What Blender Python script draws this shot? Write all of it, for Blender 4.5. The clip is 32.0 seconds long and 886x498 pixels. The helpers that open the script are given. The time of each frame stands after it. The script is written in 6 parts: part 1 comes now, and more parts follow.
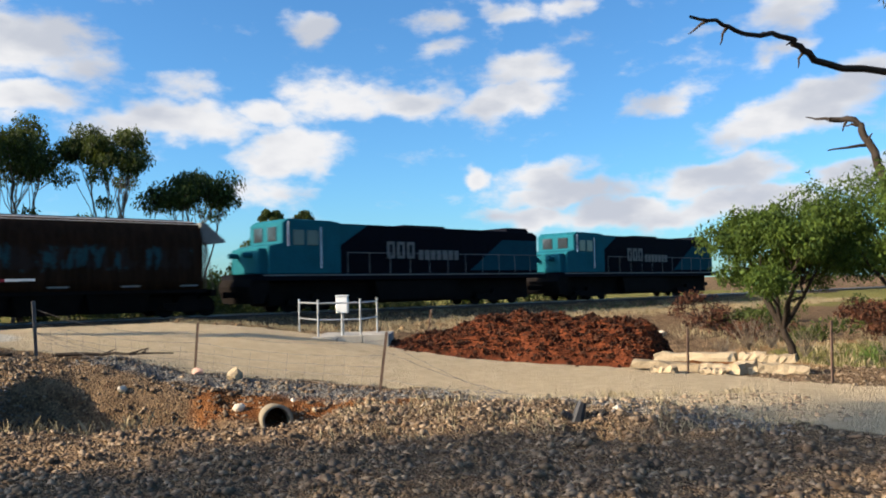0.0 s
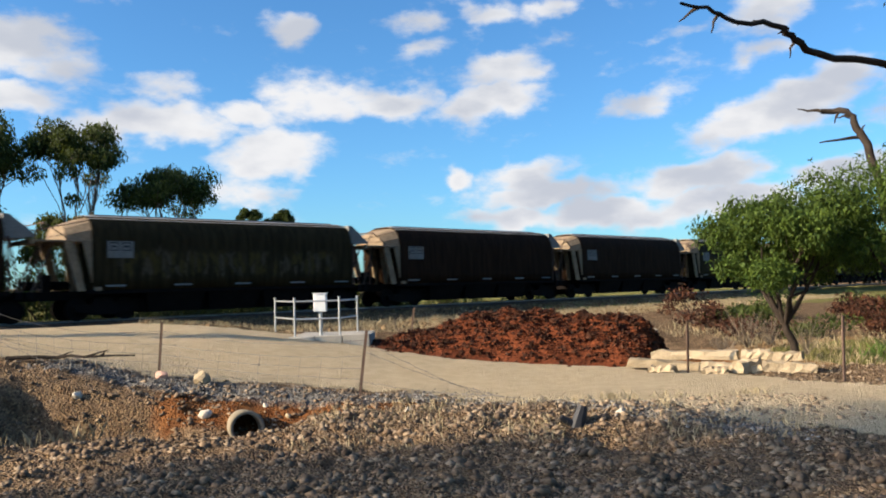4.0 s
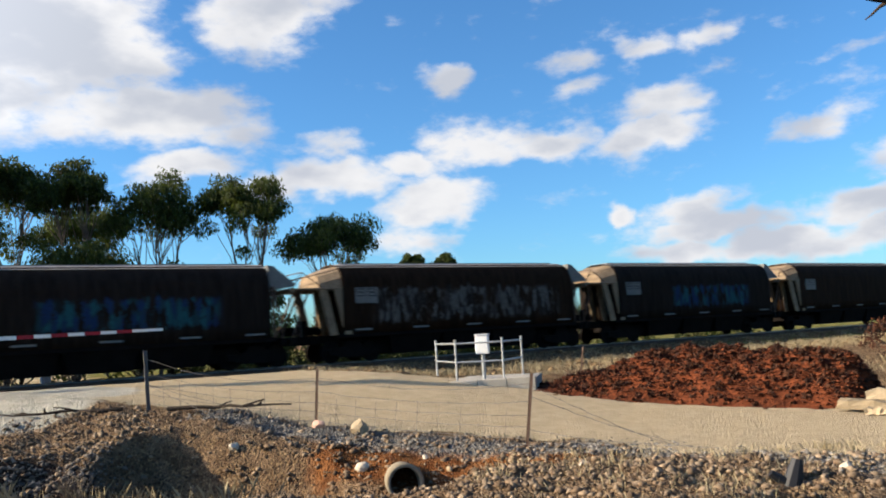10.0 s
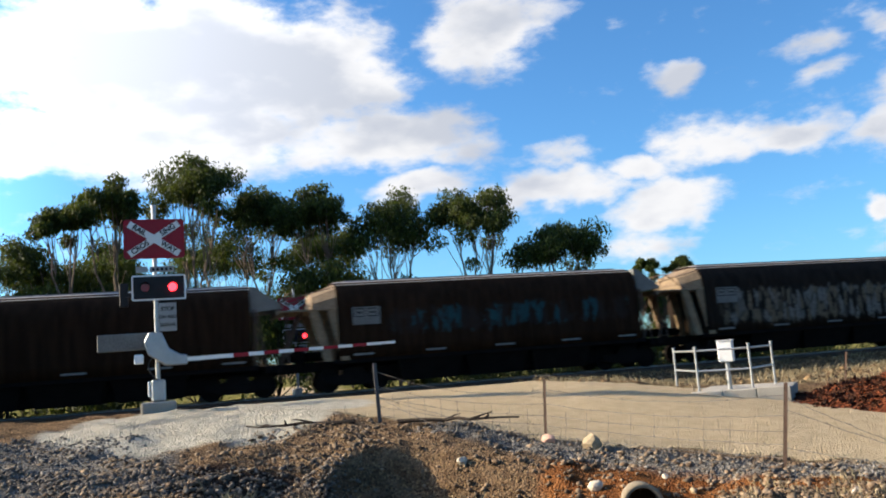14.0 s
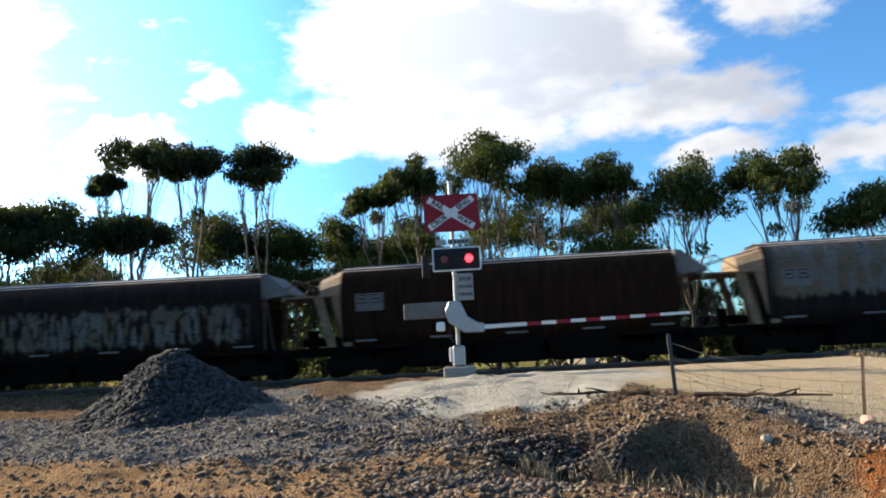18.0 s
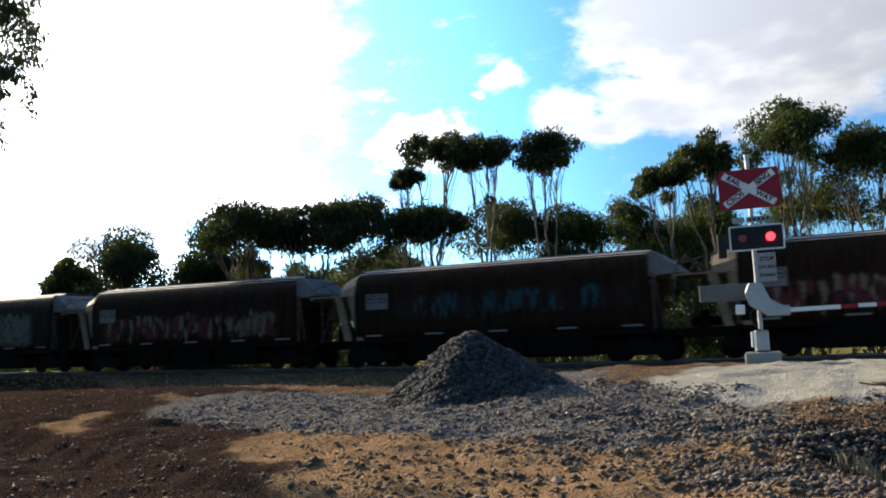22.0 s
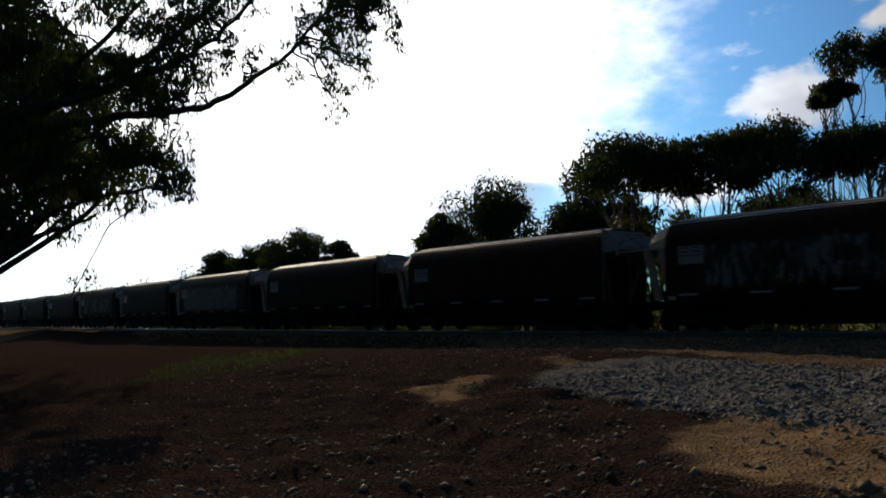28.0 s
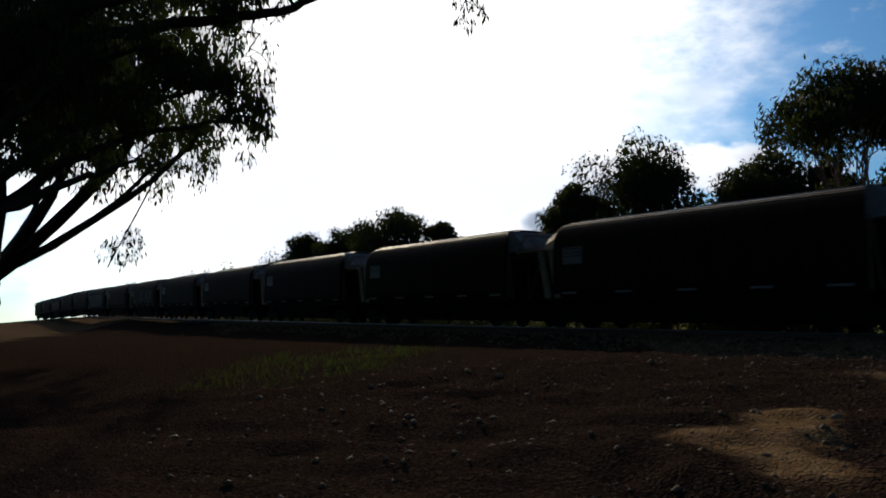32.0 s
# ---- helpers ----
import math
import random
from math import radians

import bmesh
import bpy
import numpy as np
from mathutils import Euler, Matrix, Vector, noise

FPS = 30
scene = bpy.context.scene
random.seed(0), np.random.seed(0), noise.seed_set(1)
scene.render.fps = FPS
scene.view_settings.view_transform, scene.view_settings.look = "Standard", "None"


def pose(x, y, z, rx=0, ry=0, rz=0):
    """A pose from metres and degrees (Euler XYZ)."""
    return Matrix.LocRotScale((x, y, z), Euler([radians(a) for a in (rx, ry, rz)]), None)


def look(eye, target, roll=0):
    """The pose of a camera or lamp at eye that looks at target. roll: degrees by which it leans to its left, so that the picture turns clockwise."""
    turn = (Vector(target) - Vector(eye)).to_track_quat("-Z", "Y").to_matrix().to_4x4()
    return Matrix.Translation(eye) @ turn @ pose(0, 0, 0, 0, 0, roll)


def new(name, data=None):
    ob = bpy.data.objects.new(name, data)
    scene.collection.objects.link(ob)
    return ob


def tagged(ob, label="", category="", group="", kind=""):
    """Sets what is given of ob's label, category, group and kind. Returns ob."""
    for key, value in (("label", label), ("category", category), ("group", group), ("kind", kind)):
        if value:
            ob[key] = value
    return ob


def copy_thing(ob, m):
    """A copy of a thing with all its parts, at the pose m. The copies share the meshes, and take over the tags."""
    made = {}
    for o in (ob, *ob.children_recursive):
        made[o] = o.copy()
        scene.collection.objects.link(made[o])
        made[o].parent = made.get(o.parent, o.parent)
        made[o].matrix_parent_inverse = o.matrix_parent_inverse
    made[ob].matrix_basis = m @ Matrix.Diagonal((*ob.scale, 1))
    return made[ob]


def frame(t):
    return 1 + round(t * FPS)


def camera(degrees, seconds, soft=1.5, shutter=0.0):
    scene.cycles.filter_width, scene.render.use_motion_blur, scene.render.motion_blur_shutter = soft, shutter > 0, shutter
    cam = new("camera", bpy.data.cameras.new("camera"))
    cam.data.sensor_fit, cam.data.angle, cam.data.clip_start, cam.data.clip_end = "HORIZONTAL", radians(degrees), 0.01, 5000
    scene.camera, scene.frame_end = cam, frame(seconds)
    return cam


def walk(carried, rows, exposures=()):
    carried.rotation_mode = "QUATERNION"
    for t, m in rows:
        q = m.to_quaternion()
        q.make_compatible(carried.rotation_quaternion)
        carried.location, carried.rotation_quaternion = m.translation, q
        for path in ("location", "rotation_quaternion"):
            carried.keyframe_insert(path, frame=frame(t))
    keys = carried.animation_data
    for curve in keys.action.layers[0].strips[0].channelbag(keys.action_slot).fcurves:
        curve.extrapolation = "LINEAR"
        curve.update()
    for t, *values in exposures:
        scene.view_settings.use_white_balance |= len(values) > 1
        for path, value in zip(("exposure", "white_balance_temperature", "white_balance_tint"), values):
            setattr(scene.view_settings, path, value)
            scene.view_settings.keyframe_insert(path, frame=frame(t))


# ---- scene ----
cam = camera(55.5, 32.0, soft=1.9, shutter=0.2)
# seconds, eye, yaw, pitch, lean to the right
PATH = [
    (0.0, 0.18, -3.60, 2.20, 0.01, 2.54, 1.17),
    (0.5, 0.18, -3.60, 2.20, -0.19, 2.00, 1.26),
    (1.0, 0.18, -3.60, 2.20, -1.01, 2.05, 1.43),
    (1.5, 0.18, -3.60, 2.20, -1.49, 2.17, 1.34),
    (2.0, 0.18, -3.60, 2.20, -1.41, 2.18, 1.26),
    (2.5, 0.18, -3.60, 2.20, -1.11, 2.21, 1.59),
    (4.5, 0.12, -2.00, 2.06, -1.26, 2.65, 1.52),
    (5.0, 0.12, -1.98, 2.06, -1.06, 2.71, 1.82),
    (5.5, 0.13, -1.96, 2.05, -0.43, 2.85, 2.10),
    (6.0, 0.14, -1.94, 2.05, 0.36, 3.06, 2.13),
    (6.5, 0.14, -1.92, 2.04, 1.35, 3.36, 2.22),
    (7.0, 0.14, -1.90, 2.04, 2.35, 3.64, 2.60),
    (7.5, 0.15, -1.88, 2.04, 3.53, 3.99, 2.93),
    (8.0, 0.15, -1.86, 2.03, 4.77, 4.37, 3.07),
    (8.5, 0.16, -1.84, 2.03, 5.92, 4.74, 3.09),
    (9.0, 0.16, -1.82, 2.02, 7.10, 5.11, 3.08),
    (9.5, 0.17, -1.80, 2.02, 8.39, 5.42, 3.11),
    (10.0, 0.07, -0.85, 2.01, 9.72, 5.86, 3.28),
    (10.5, 0.00, 0.00, 2.00, 12.18, 6.42, 3.68),
    (11.0, 0.00, 0.00, 2.00, 13.99, 6.84, 3.79),
    (11.5, 0.00, 0.00, 2.00, 15.91, 7.11, 3.99),
    (12.0, 0.00, 0.00, 2.00, 17.65, 7.23, 3.86),
    (12.5, 0.00, 0.00, 2.00, 19.42, 7.22, 3.93),
    (13.0, 0.00, 0.00, 2.00, 21.18, 7.29, 4.20),
    (13.5, 0.00, 0.00, 2.00, 23.29, 7.43, 4.46),
    (15.5, 0.00, 0.00, 2.00, 32.04, 7.36, 2.82),
    (16.0, 0.00, 0.00, 2.00, 34.62, 7.20, 2.87),
    (16.5, 0.00, 0.00, 2.00, 37.38, 7.09, 3.25),
    (17.0, 0.00, 0.00, 2.00, 39.99, 7.04, 3.30),
    (17.5, 0.00, 0.00, 2.00, 42.71, 6.92, 3.23),
    (18.0, 0.00, 0.00, 2.00, 45.19, 6.75, 3.11),
    (18.5, 0.00, 0.00, 2.00, 47.92, 6.59, 2.98),
    (19.0, 0.00, 0.00, 2.00, 50.42, 6.51, 2.80),
    (19.5, 0.00, 0.00, 2.00, 52.80, 6.52, 2.52),
    (20.0, 0.00, 0.00, 2.00, 54.72, 6.54, 2.37),
    (20.5, -0.00, 0.00, 2.00, 57.22, 6.58, 2.73),
    (21.0, -0.00, 0.00, 2.00, 59.89, 6.58, 2.86),
    (21.5, -0.00, 0.00, 2.00, 62.71, 6.60, 2.66),
    (22.0, -0.00, 0.00, 2.00, 64.85, 6.57, 2.47),
    (22.5, -0.00, 0.00, 2.00, 66.60, 6.50, 2.15),
    (23.0, -0.00, 0.00, 2.00, 68.14, 6.35, 1.95),
    (23.5, -0.00, 0.00, 2.00, 70.07, 6.16, 2.00),
    (24.0, -0.00, 0.00, 2.00, 72.13, 5.86, 2.05),
    (24.5, -0.00, 0.00, 2.00, 74.36, 5.32, 2.09),
    (25.0, -0.00, 0.00, 2.00, 76.30, 4.84, 1.90),
    (25.5, -1.47, 0.22, 1.92, 78.67, 4.66, 1.51),
    (26.0, -3.21, 0.34, 1.83, 80.55, 4.74, 1.25),
    (26.5, -4.99, 0.33, 1.75, 82.87, 4.94, 1.19),
    (28.5, -7.25, 0.15, 1.68, 89.99, 5.29, 1.21),
    (29.0, -8.55, -0.05, 1.64, 90.25, 5.30, 0.74),
    (29.5, -9.77, -0.28, 1.61, 90.37, 5.26, 0.29),
    (30.0, -11.05, -0.57, 1.58, 90.83, 5.22, 0.21),
    (30.5, -12.30, -0.90, 1.56, 91.78, 5.24, 0.54),
    (31.0, -13.41, -1.23, 1.54, 92.71, 5.31, 0.48),
    (31.5, -14.54, -1.60, 1.52, 93.75, 5.33, 0.32),
    (32.0, -15.48, -1.94, 1.51, 94.74, 5.36, 0.06),
]


def eye_pose(x, y, z, yaw, pitch, lean):
    return pose(x, y, z, 0, 0, yaw) @ pose(0, 0, 0, 90 + pitch) @ pose(0, 0, 0, 0, 0, -lean)


EXPOSURES = [(0.0, 1.35), (9.0, 1.35), (13.0, 1.4), (16.0, 1.5), (20.0, 1.5), (22.0, 1.15), (23.0, 0.8), (25.0, 0.05), (26.0, -0.3), (29.0, -0.85), (32.0, -1.15)]
walk(cam, [(t, eye_pose(*row)) for t, *row in PATH], EXPOSURES)

# ---- world and sun ----
SUN_AZ, SUN_EL = 104.0, 22.0
SKY_STRENGTH, CLOUD_GAIN = 0.0625, 0.36
SUN_WAY = Vector((-math.sin(radians(SUN_AZ)) * math.cos(radians(SUN_EL)), math.cos(radians(SUN_AZ)) * math.cos(radians(SUN_EL)), math.sin(radians(SUN_EL))))


def link(tree, a, b):
    tree.links.new(a, b)


def node(tree, kind, **values):
    n = tree.nodes.new(kind)
    for key, value in values.items():
        if key in n.inputs:
            n.inputs[key].default_value = value
    return n


def math_node(tree, operation, a, b=None, c=None, clamp=False):
    n = tree.nodes.new("ShaderNodeMath")
    n.operation, n.use_clamp = operation, clamp
    for i, v in enumerate((a, b, c)):
        if v is None:
            continue
        if isinstance(v, (int, float)):
            n.inputs[i].default_value = v
        else:
            tree.links.new(v, n.inputs[i])
    return n.outputs[0]


def mix_color(tree, fac, a, b):
    n = tree.nodes.new("ShaderNodeMix")
    n.data_type = "RGBA"
    for sock, v in ((n.inputs[0], fac), (n.inputs[6], a), (n.inputs[7], b)):
        if isinstance(v, (int, float)):
            sock.default_value = v
        elif isinstance(v, tuple):
            sock.default_value = (*v, 1) if len(v) == 3 else v
        else:
            tree.links.new(v, sock)
    return n.outputs[2]


def ramp(tree, value, lo, hi):
    n = tree.nodes.new("ShaderNodeMapRange")
    n.interpolation_type = "SMOOTHSTEP"
    n.inputs["From Min"].default_value, n.inputs["From Max"].default_value = lo, hi
    tree.links.new(value, n.inputs["Value"])
    return n.outputs["Result"]


# cumulus clouds: azimuth, elevation, half width, half height in degrees, lean, weight
CLOUDS = []


def cloud(az, el, a, b, lean, weight):
    CLOUDS.append((az, el, a, b, lean, weight))


cloud(27, 15.2, 6.3, 2.7, -3, 1.00)
cloud(26.3, 12, 4.4, 1.2, 3, 0.95)
cloud(22.4, 20.5, 4.4, 2.2, -13, 0.90)
cloud(30.7, 18.6, 3.9, 2.9, -3, 0.90)
cloud(17.1, 13.2, 2.9, 1.2, 2, 0.70)
cloud(18, 10.8, 6.3, 1.7, 0, 0.95)
cloud(11.8, 11.6, 2.9, 1.1, -3, 0.80)
cloud(6.8, 12.7, 5.3, 1.8, 2, 1.00)
cloud(1.6, 12.5, 3.9, 1.5, 2, 0.95)
cloud(-4.3, 12.2, 5.3, 1.4, 9, 1.00)
cloud(-5.7, 14.3, 4.4, 1.4, 12, 0.80)
cloud(8.9, 17.2, 2.0, 1.4, -38, 0.85)
cloud(0.1, 17.7, 2.9, 1.0, -3, 0.65)
cloud(-0.5, 15.9, 2.4, 0.9, 7, 0.55)
cloud(-5.3, 18.1, 2.4, 0.9, 2, 0.80)
cloud(-9, 18, 2.4, 1.0, -3, 0.85)
cloud(-14.9, 12, 3.9, 1.1, 15, 0.85)
cloud(-23.3, 10.6, 7.2, 1.8, 15, 1.10)
cloud(-26.4, 12, 2.9, 1.5, 17, 0.90)
cloud(-23.4, 16.8, 3.4, 2.2, 27, 0.90)
cloud(-22.5, 13.9, 1.9, 0.7, 7, 0.60)
cloud(-17.1, 15.6, 3.4, 0.5, 7, 0.40)
cloud(10.3, 8.9, 4.8, 2.2, 9, 1.12)
cloud(12, 6.6, 3.7, 1.4, -3, 0.88)
cloud(-2.6, 7.4, 1.1, 0.9, -3, 1.00)
cloud(-6.9, 7.2, 3.2, 1.4, 2, 1.00)
cloud(-8.5, 6.1, 6.4, 1.2, 0, 0.94)
cloud(-18, 6.5, 5.3, 1.7, 3, 1.19)
cloud(-19.3, 4.9, 6.9, 1.4, 3, 1.19)
cloud(-12.5, 4.6, 5.3, 1.3, -1, 1.12)
cloud(-6.4, 4.8, 4.8, 1.0, -1, 0.88)
cloud(-27.3, 6.2, 4.3, 1.4, 1, 1.12)
cloud(35.8, 19.6, 8.8, 4.9, -4, 1.30)
cloud(40.8, 20.9, 6.6, 5.8, -4, 1.30)
cloud(21.1, 22, 5.8, 2.7, 6, 1.00)
cloud(30.6, 15.1, 8.4, 2.2, 2, 1.00)
cloud(40.3, 14.6, 5.3, 2.7, -4, 0.90)
cloud(26.6, 11.8, 4.0, 1.2, 14, 0.95)
cloud(44.9, 19.8, 10.0, 5.3, -3, 1.40)
cloud(51.8, 20.1, 4.4, 4.0, -3, 0.90)
cloud(53.6, 19, 1.5, 1.1, -3, 0.90)
cloud(60.4, 17.2, 2.2, 1.1, 7, 0.85)
cloud(56.2, 15, 2.6, 2.2, -3, 0.90)
cloud(47.4, 14.7, 7.4, 2.0, -3, 1.00)
cloud(39.7, 14.9, 6.1, 2.6, -3, 1.10)
cloud(60.2, 17.3, 1.5, 0.9, 12, 0.90)
cloud(62, 16.5, 0.7, 0.4, -3, 0.70)
cloud(57, 15.9, 1.3, 1.0, 17, 0.80)
cloud(53.5, 18.9, 1.5, 1.1, 7, 0.85)
cloud(66.3, 13.8, 3.9, 1.5, 5, 0.90)
cloud(42.8, 17, 10.9, 4.8, -3, 1.40)
cloud(54.2, 14, 3.9, 1.3, -3, 0.90)
cloud(66.3, 13.5, 3.5, 2.0, 10, 1.00)
cloud(60.4, 17.4, 1.7, 1.0, -2, 0.90)
cloud(53.4, 18.6, 1.5, 1.0, -2, 0.80)
cloud(55.8, 15.6, 2.2, 1.2, 28, 0.85)
cloud(94.3, 9.2, 14.2, 5.2, -2, 1.30)
cloud(84.5, 7.8, 2.6, 1.2, -2, 0.90)
cloud(78, 10.4, 6.5, 2.2, -2, 1.10)
cloud(86.7, 10.4, 8.4, 2.5, -2, 1.20)
cloud(96.5, 9.6, 11.1, 4.5, -2, 1.40)
cloud(77, 9.8, 5.6, 1.7, -2, 1.20)
cloud(72.5, 8.9, 4.5, 1.7, -2, 1.10)
cloud(106, 9.7, 8.4, 7.3, -2, 1.40)
cloud(-40, 12, 14.0, 3.0, 5, 0.90)
cloud(130, 14, 20.0, 6.0, 0, 0.90)
cloud(-80, 16, 16.0, 4.0, 5, 0.90)
cloud(170, 20, 18.0, 5.0, 0, 0.80)


def build_world():
    world = bpy.data.worlds.new("sky")
    scene.world = world
    world.use_nodes = True
    t = world.node_tree
    t.nodes.clear()
    coord = t.nodes.new("ShaderNodeTexCoord")
    sky = t.nodes.new("ShaderNodeTexSky")
    sky.sky_type, sky.sun_disc = "NISHITA", False
    sky.sun_elevation, sky.sun_rotation = radians(SUN_EL), radians(-SUN_AZ)
    sky.air_density, sky.dust_density, sky.ozone_density = 1.0, 0.6, 3.0
    way = coord.outputs["Generated"]
    # ragged edges: two scales of noise bend the direction
    bent = way
    for scale, amount, detail in ((9.0, 0.05, 3.0), (34.0, 0.02, 4.0)):
        n = node(t, "ShaderNodeTexNoise", Scale=scale, Detail=detail)
        link(t, way, n.inputs["Vector"])
        sub = t.nodes.new("ShaderNodeVectorMath")
        sub.operation = "SUBTRACT"
        link(t, n.outputs["Color"], sub.inputs[0])
        sub.inputs[1].default_value = (0.5, 0.5, 0.5)
        mad = t.nodes.new("ShaderNodeVectorMath")
        mad.operation = "MULTIPLY_ADD"
        link(t, sub.outputs[0], mad.inputs[0])
        mad.inputs[1].default_value = (amount, amount, amount)
        link(t, bent, mad.inputs[2])
        bent = mad.outputs[0]
    total = None
    for az, el, a, b, lean, weight in CLOUDS:
        m = Matrix.Rotation(radians(lean), 3, "Y") @ Matrix.Rotation(radians(-el), 3, "X") @ Matrix.Rotation(radians(-az), 3, "Z")
        here = bent
        if total is not None:  # one after the other keeps the shader small
            chain = t.nodes.new("ShaderNodeVectorMath")
            chain.operation = "MULTIPLY_ADD"
            link(t, total, chain.inputs[0])
            chain.inputs[1].default_value = (1e-7, 1e-7, 1e-7)
            link(t, bent, chain.inputs[2])
            here = chain.outputs[0]
        mp = t.nodes.new("ShaderNodeMapping")
        mp.inputs["Rotation"].default_value = m.to_euler()
        link(t, here, mp.inputs["Vector"])
        sc = t.nodes.new("ShaderNodeVectorMath")
        sc.operation = "MULTIPLY_ADD"
        link(t, mp.outputs[0], sc.inputs[0])
        sc.inputs[1].default_value = (1 / radians(a), 1, 1 / radians(b))
        sc.inputs[2].default_value = (0, -1, 0)
        ln = t.nodes.new("ShaderNodeVectorMath")
        ln.operation = "LENGTH"
        link(t, sc.outputs[0], ln.inputs[0])
        body = ramp(t, ln.outputs["Value"], 1.3, 0.15)
        body.node.inputs["To Max"].default_value = weight
        total = body if total is None else math_node(t, "MAXIMUM", total, body)
    puff = node(t, "ShaderNodeTexNoise", Scale=16.0, Detail=6.0, Roughness=0.6)
    stretch = t.nodes.new("ShaderNodeMapping")
    stretch.inputs["Scale"].default_value = (1, 1, 2.2)
    link(t, way, stretch.inputs["Vector"])
    link(t, stretch.outputs[0], puff.inputs["Vector"])
    dense = math_node(t, "ADD", total, math_node(t, "MULTIPLY", math_node(t, "SUBTRACT", puff.outputs[0], 0.5), 1.9))
    cover = ramp(t, dense, 0.10, 0.85)
    # hardly any cloud high overhead
    height = t.nodes.new("ShaderNodeSeparateXYZ")
    link(t, way, height.inputs[0])
    cover = math_node(t, "MULTIPLY", cover, ramp(t, height.outputs[2], 0.62, 0.48))
    # a thin bright veil round the sun
    dot = t.nodes.new("ShaderNodeVectorMath")
    dot.operation = "DOT_PRODUCT"
    link(t, way, dot.inputs[0])
    dot.inputs[1].default_value = SUN_WAY
    veil = ramp(t, math_node(t, "ADD", dot.outputs["Value"], math_node(t, "MULTIPLY", math_node(t, "SUBTRACT", puff.outputs[0], 0.5), 0.12)), 0.84, 0.97)
    cover = math_node(t, "MAXIMUM", cover, veil)
    shade = node(t, "ShaderNodeTexNoise", Scale=7.0, Detail=3.0)
    link(t, stretch.outputs[0], shade.inputs["Vector"])
    grey = ramp(t, math_node(t, "ADD", shade.outputs[0], math_node(t, "MULTIPLY", dense, 0.18)), 0.5, 0.8)
    white = mix_color(t, grey, (0.98, 0.98, 1.0), (0.62, 0.66, 0.75))
    # brighter towards the sun
    near_sun = ramp(t, dot.outputs["Value"], 0.3, 0.95)
    gain = math_node(t, "MULTIPLY_ADD", near_sun, 0.45, CLOUD_GAIN)
    gain = math_node(t, "MULTIPLY_ADD", ramp(t, dot.outputs["Value"], 0.70, 0.96), 2.75, gain)
    # two grey cloud bellies low before the sun
    for az, el, a, b in ((83.7, 7.9, 3.3, 1.5), (87.4, 6.9, 2.4, 0.8)):
        m = Matrix.Rotation(radians(-el), 3, "X") @ Matrix.Rotation(radians(-az), 3, "Z")
        mp = t.nodes.new("ShaderNodeMapping")
        mp.inputs["Rotation"].default_value = m.to_euler()
        link(t, bent, mp.inputs["Vector"])
        sc = t.nodes.new("ShaderNodeVectorMath")
        sc.operation = "MULTIPLY_ADD"
        link(t, mp.outputs[0], sc.inputs[0])
        sc.inputs[1].default_value = (1 / radians(a), 1, 1 / radians(b))
        sc.inputs[2].default_value = (0, -1, 0)
        ln = t.nodes.new("ShaderNodeVectorMath")
        ln.operation = "LENGTH"
        link(t, sc.outputs[0], ln.inputs[0])
        belly = ramp(t, ln.outputs["Value"], 1.25, 0.6)
        gain = math_node(t, "MULTIPLY", gain, math_node(t, "MULTIPLY_ADD", belly, -0.62, 1.0))
        white = mix_color(t, belly, white, (0.62, 0.74, 0.92))
    bg_sky = t.nodes.new("ShaderNodeBackground")
    tint = mix_color(t, 1.0, sky.outputs[0], (0.58, 1.0, 1.30))
    tint_node = tint.node
    tint_node.blend_type = "MULTIPLY"
    link(t, tint, bg_sky.inputs["Color"])
    link(t, math_node(t, "MULTIPLY_ADD", ramp(t, dot.outputs["Value"], 0.55, 0.95), SKY_STRENGTH * 1.8, SKY_STRENGTH), bg_sky.inputs["Strength"])
    bg_cloud = t.nodes.new("ShaderNodeBackground")
    link(t, white, bg_cloud.inputs["Color"])
    link(t, gain, bg_cloud.inputs["Strength"])
    mix = t.nodes.new("ShaderNodeMixShader")
    link(t, cover, mix.inputs[0])
    link(t, bg_sky.outputs[0], mix.inputs[1])
    link(t, bg_cloud.outputs[0], mix.inputs[2])
    out = t.nodes.new("ShaderNodeOutputWorld")
    link(t, mix.outputs[0], out.inputs[0])


build_world()
sun = new("sun", bpy.data.lights.new("sun", "SUN"))
sun.data.energy, sun.data.angle, sun.data.color = 5.0, radians(0.55), (1.0, 0.83, 0.60)
sun.matrix_world = look(SUN_WAY * 200, (0, 0, 0))


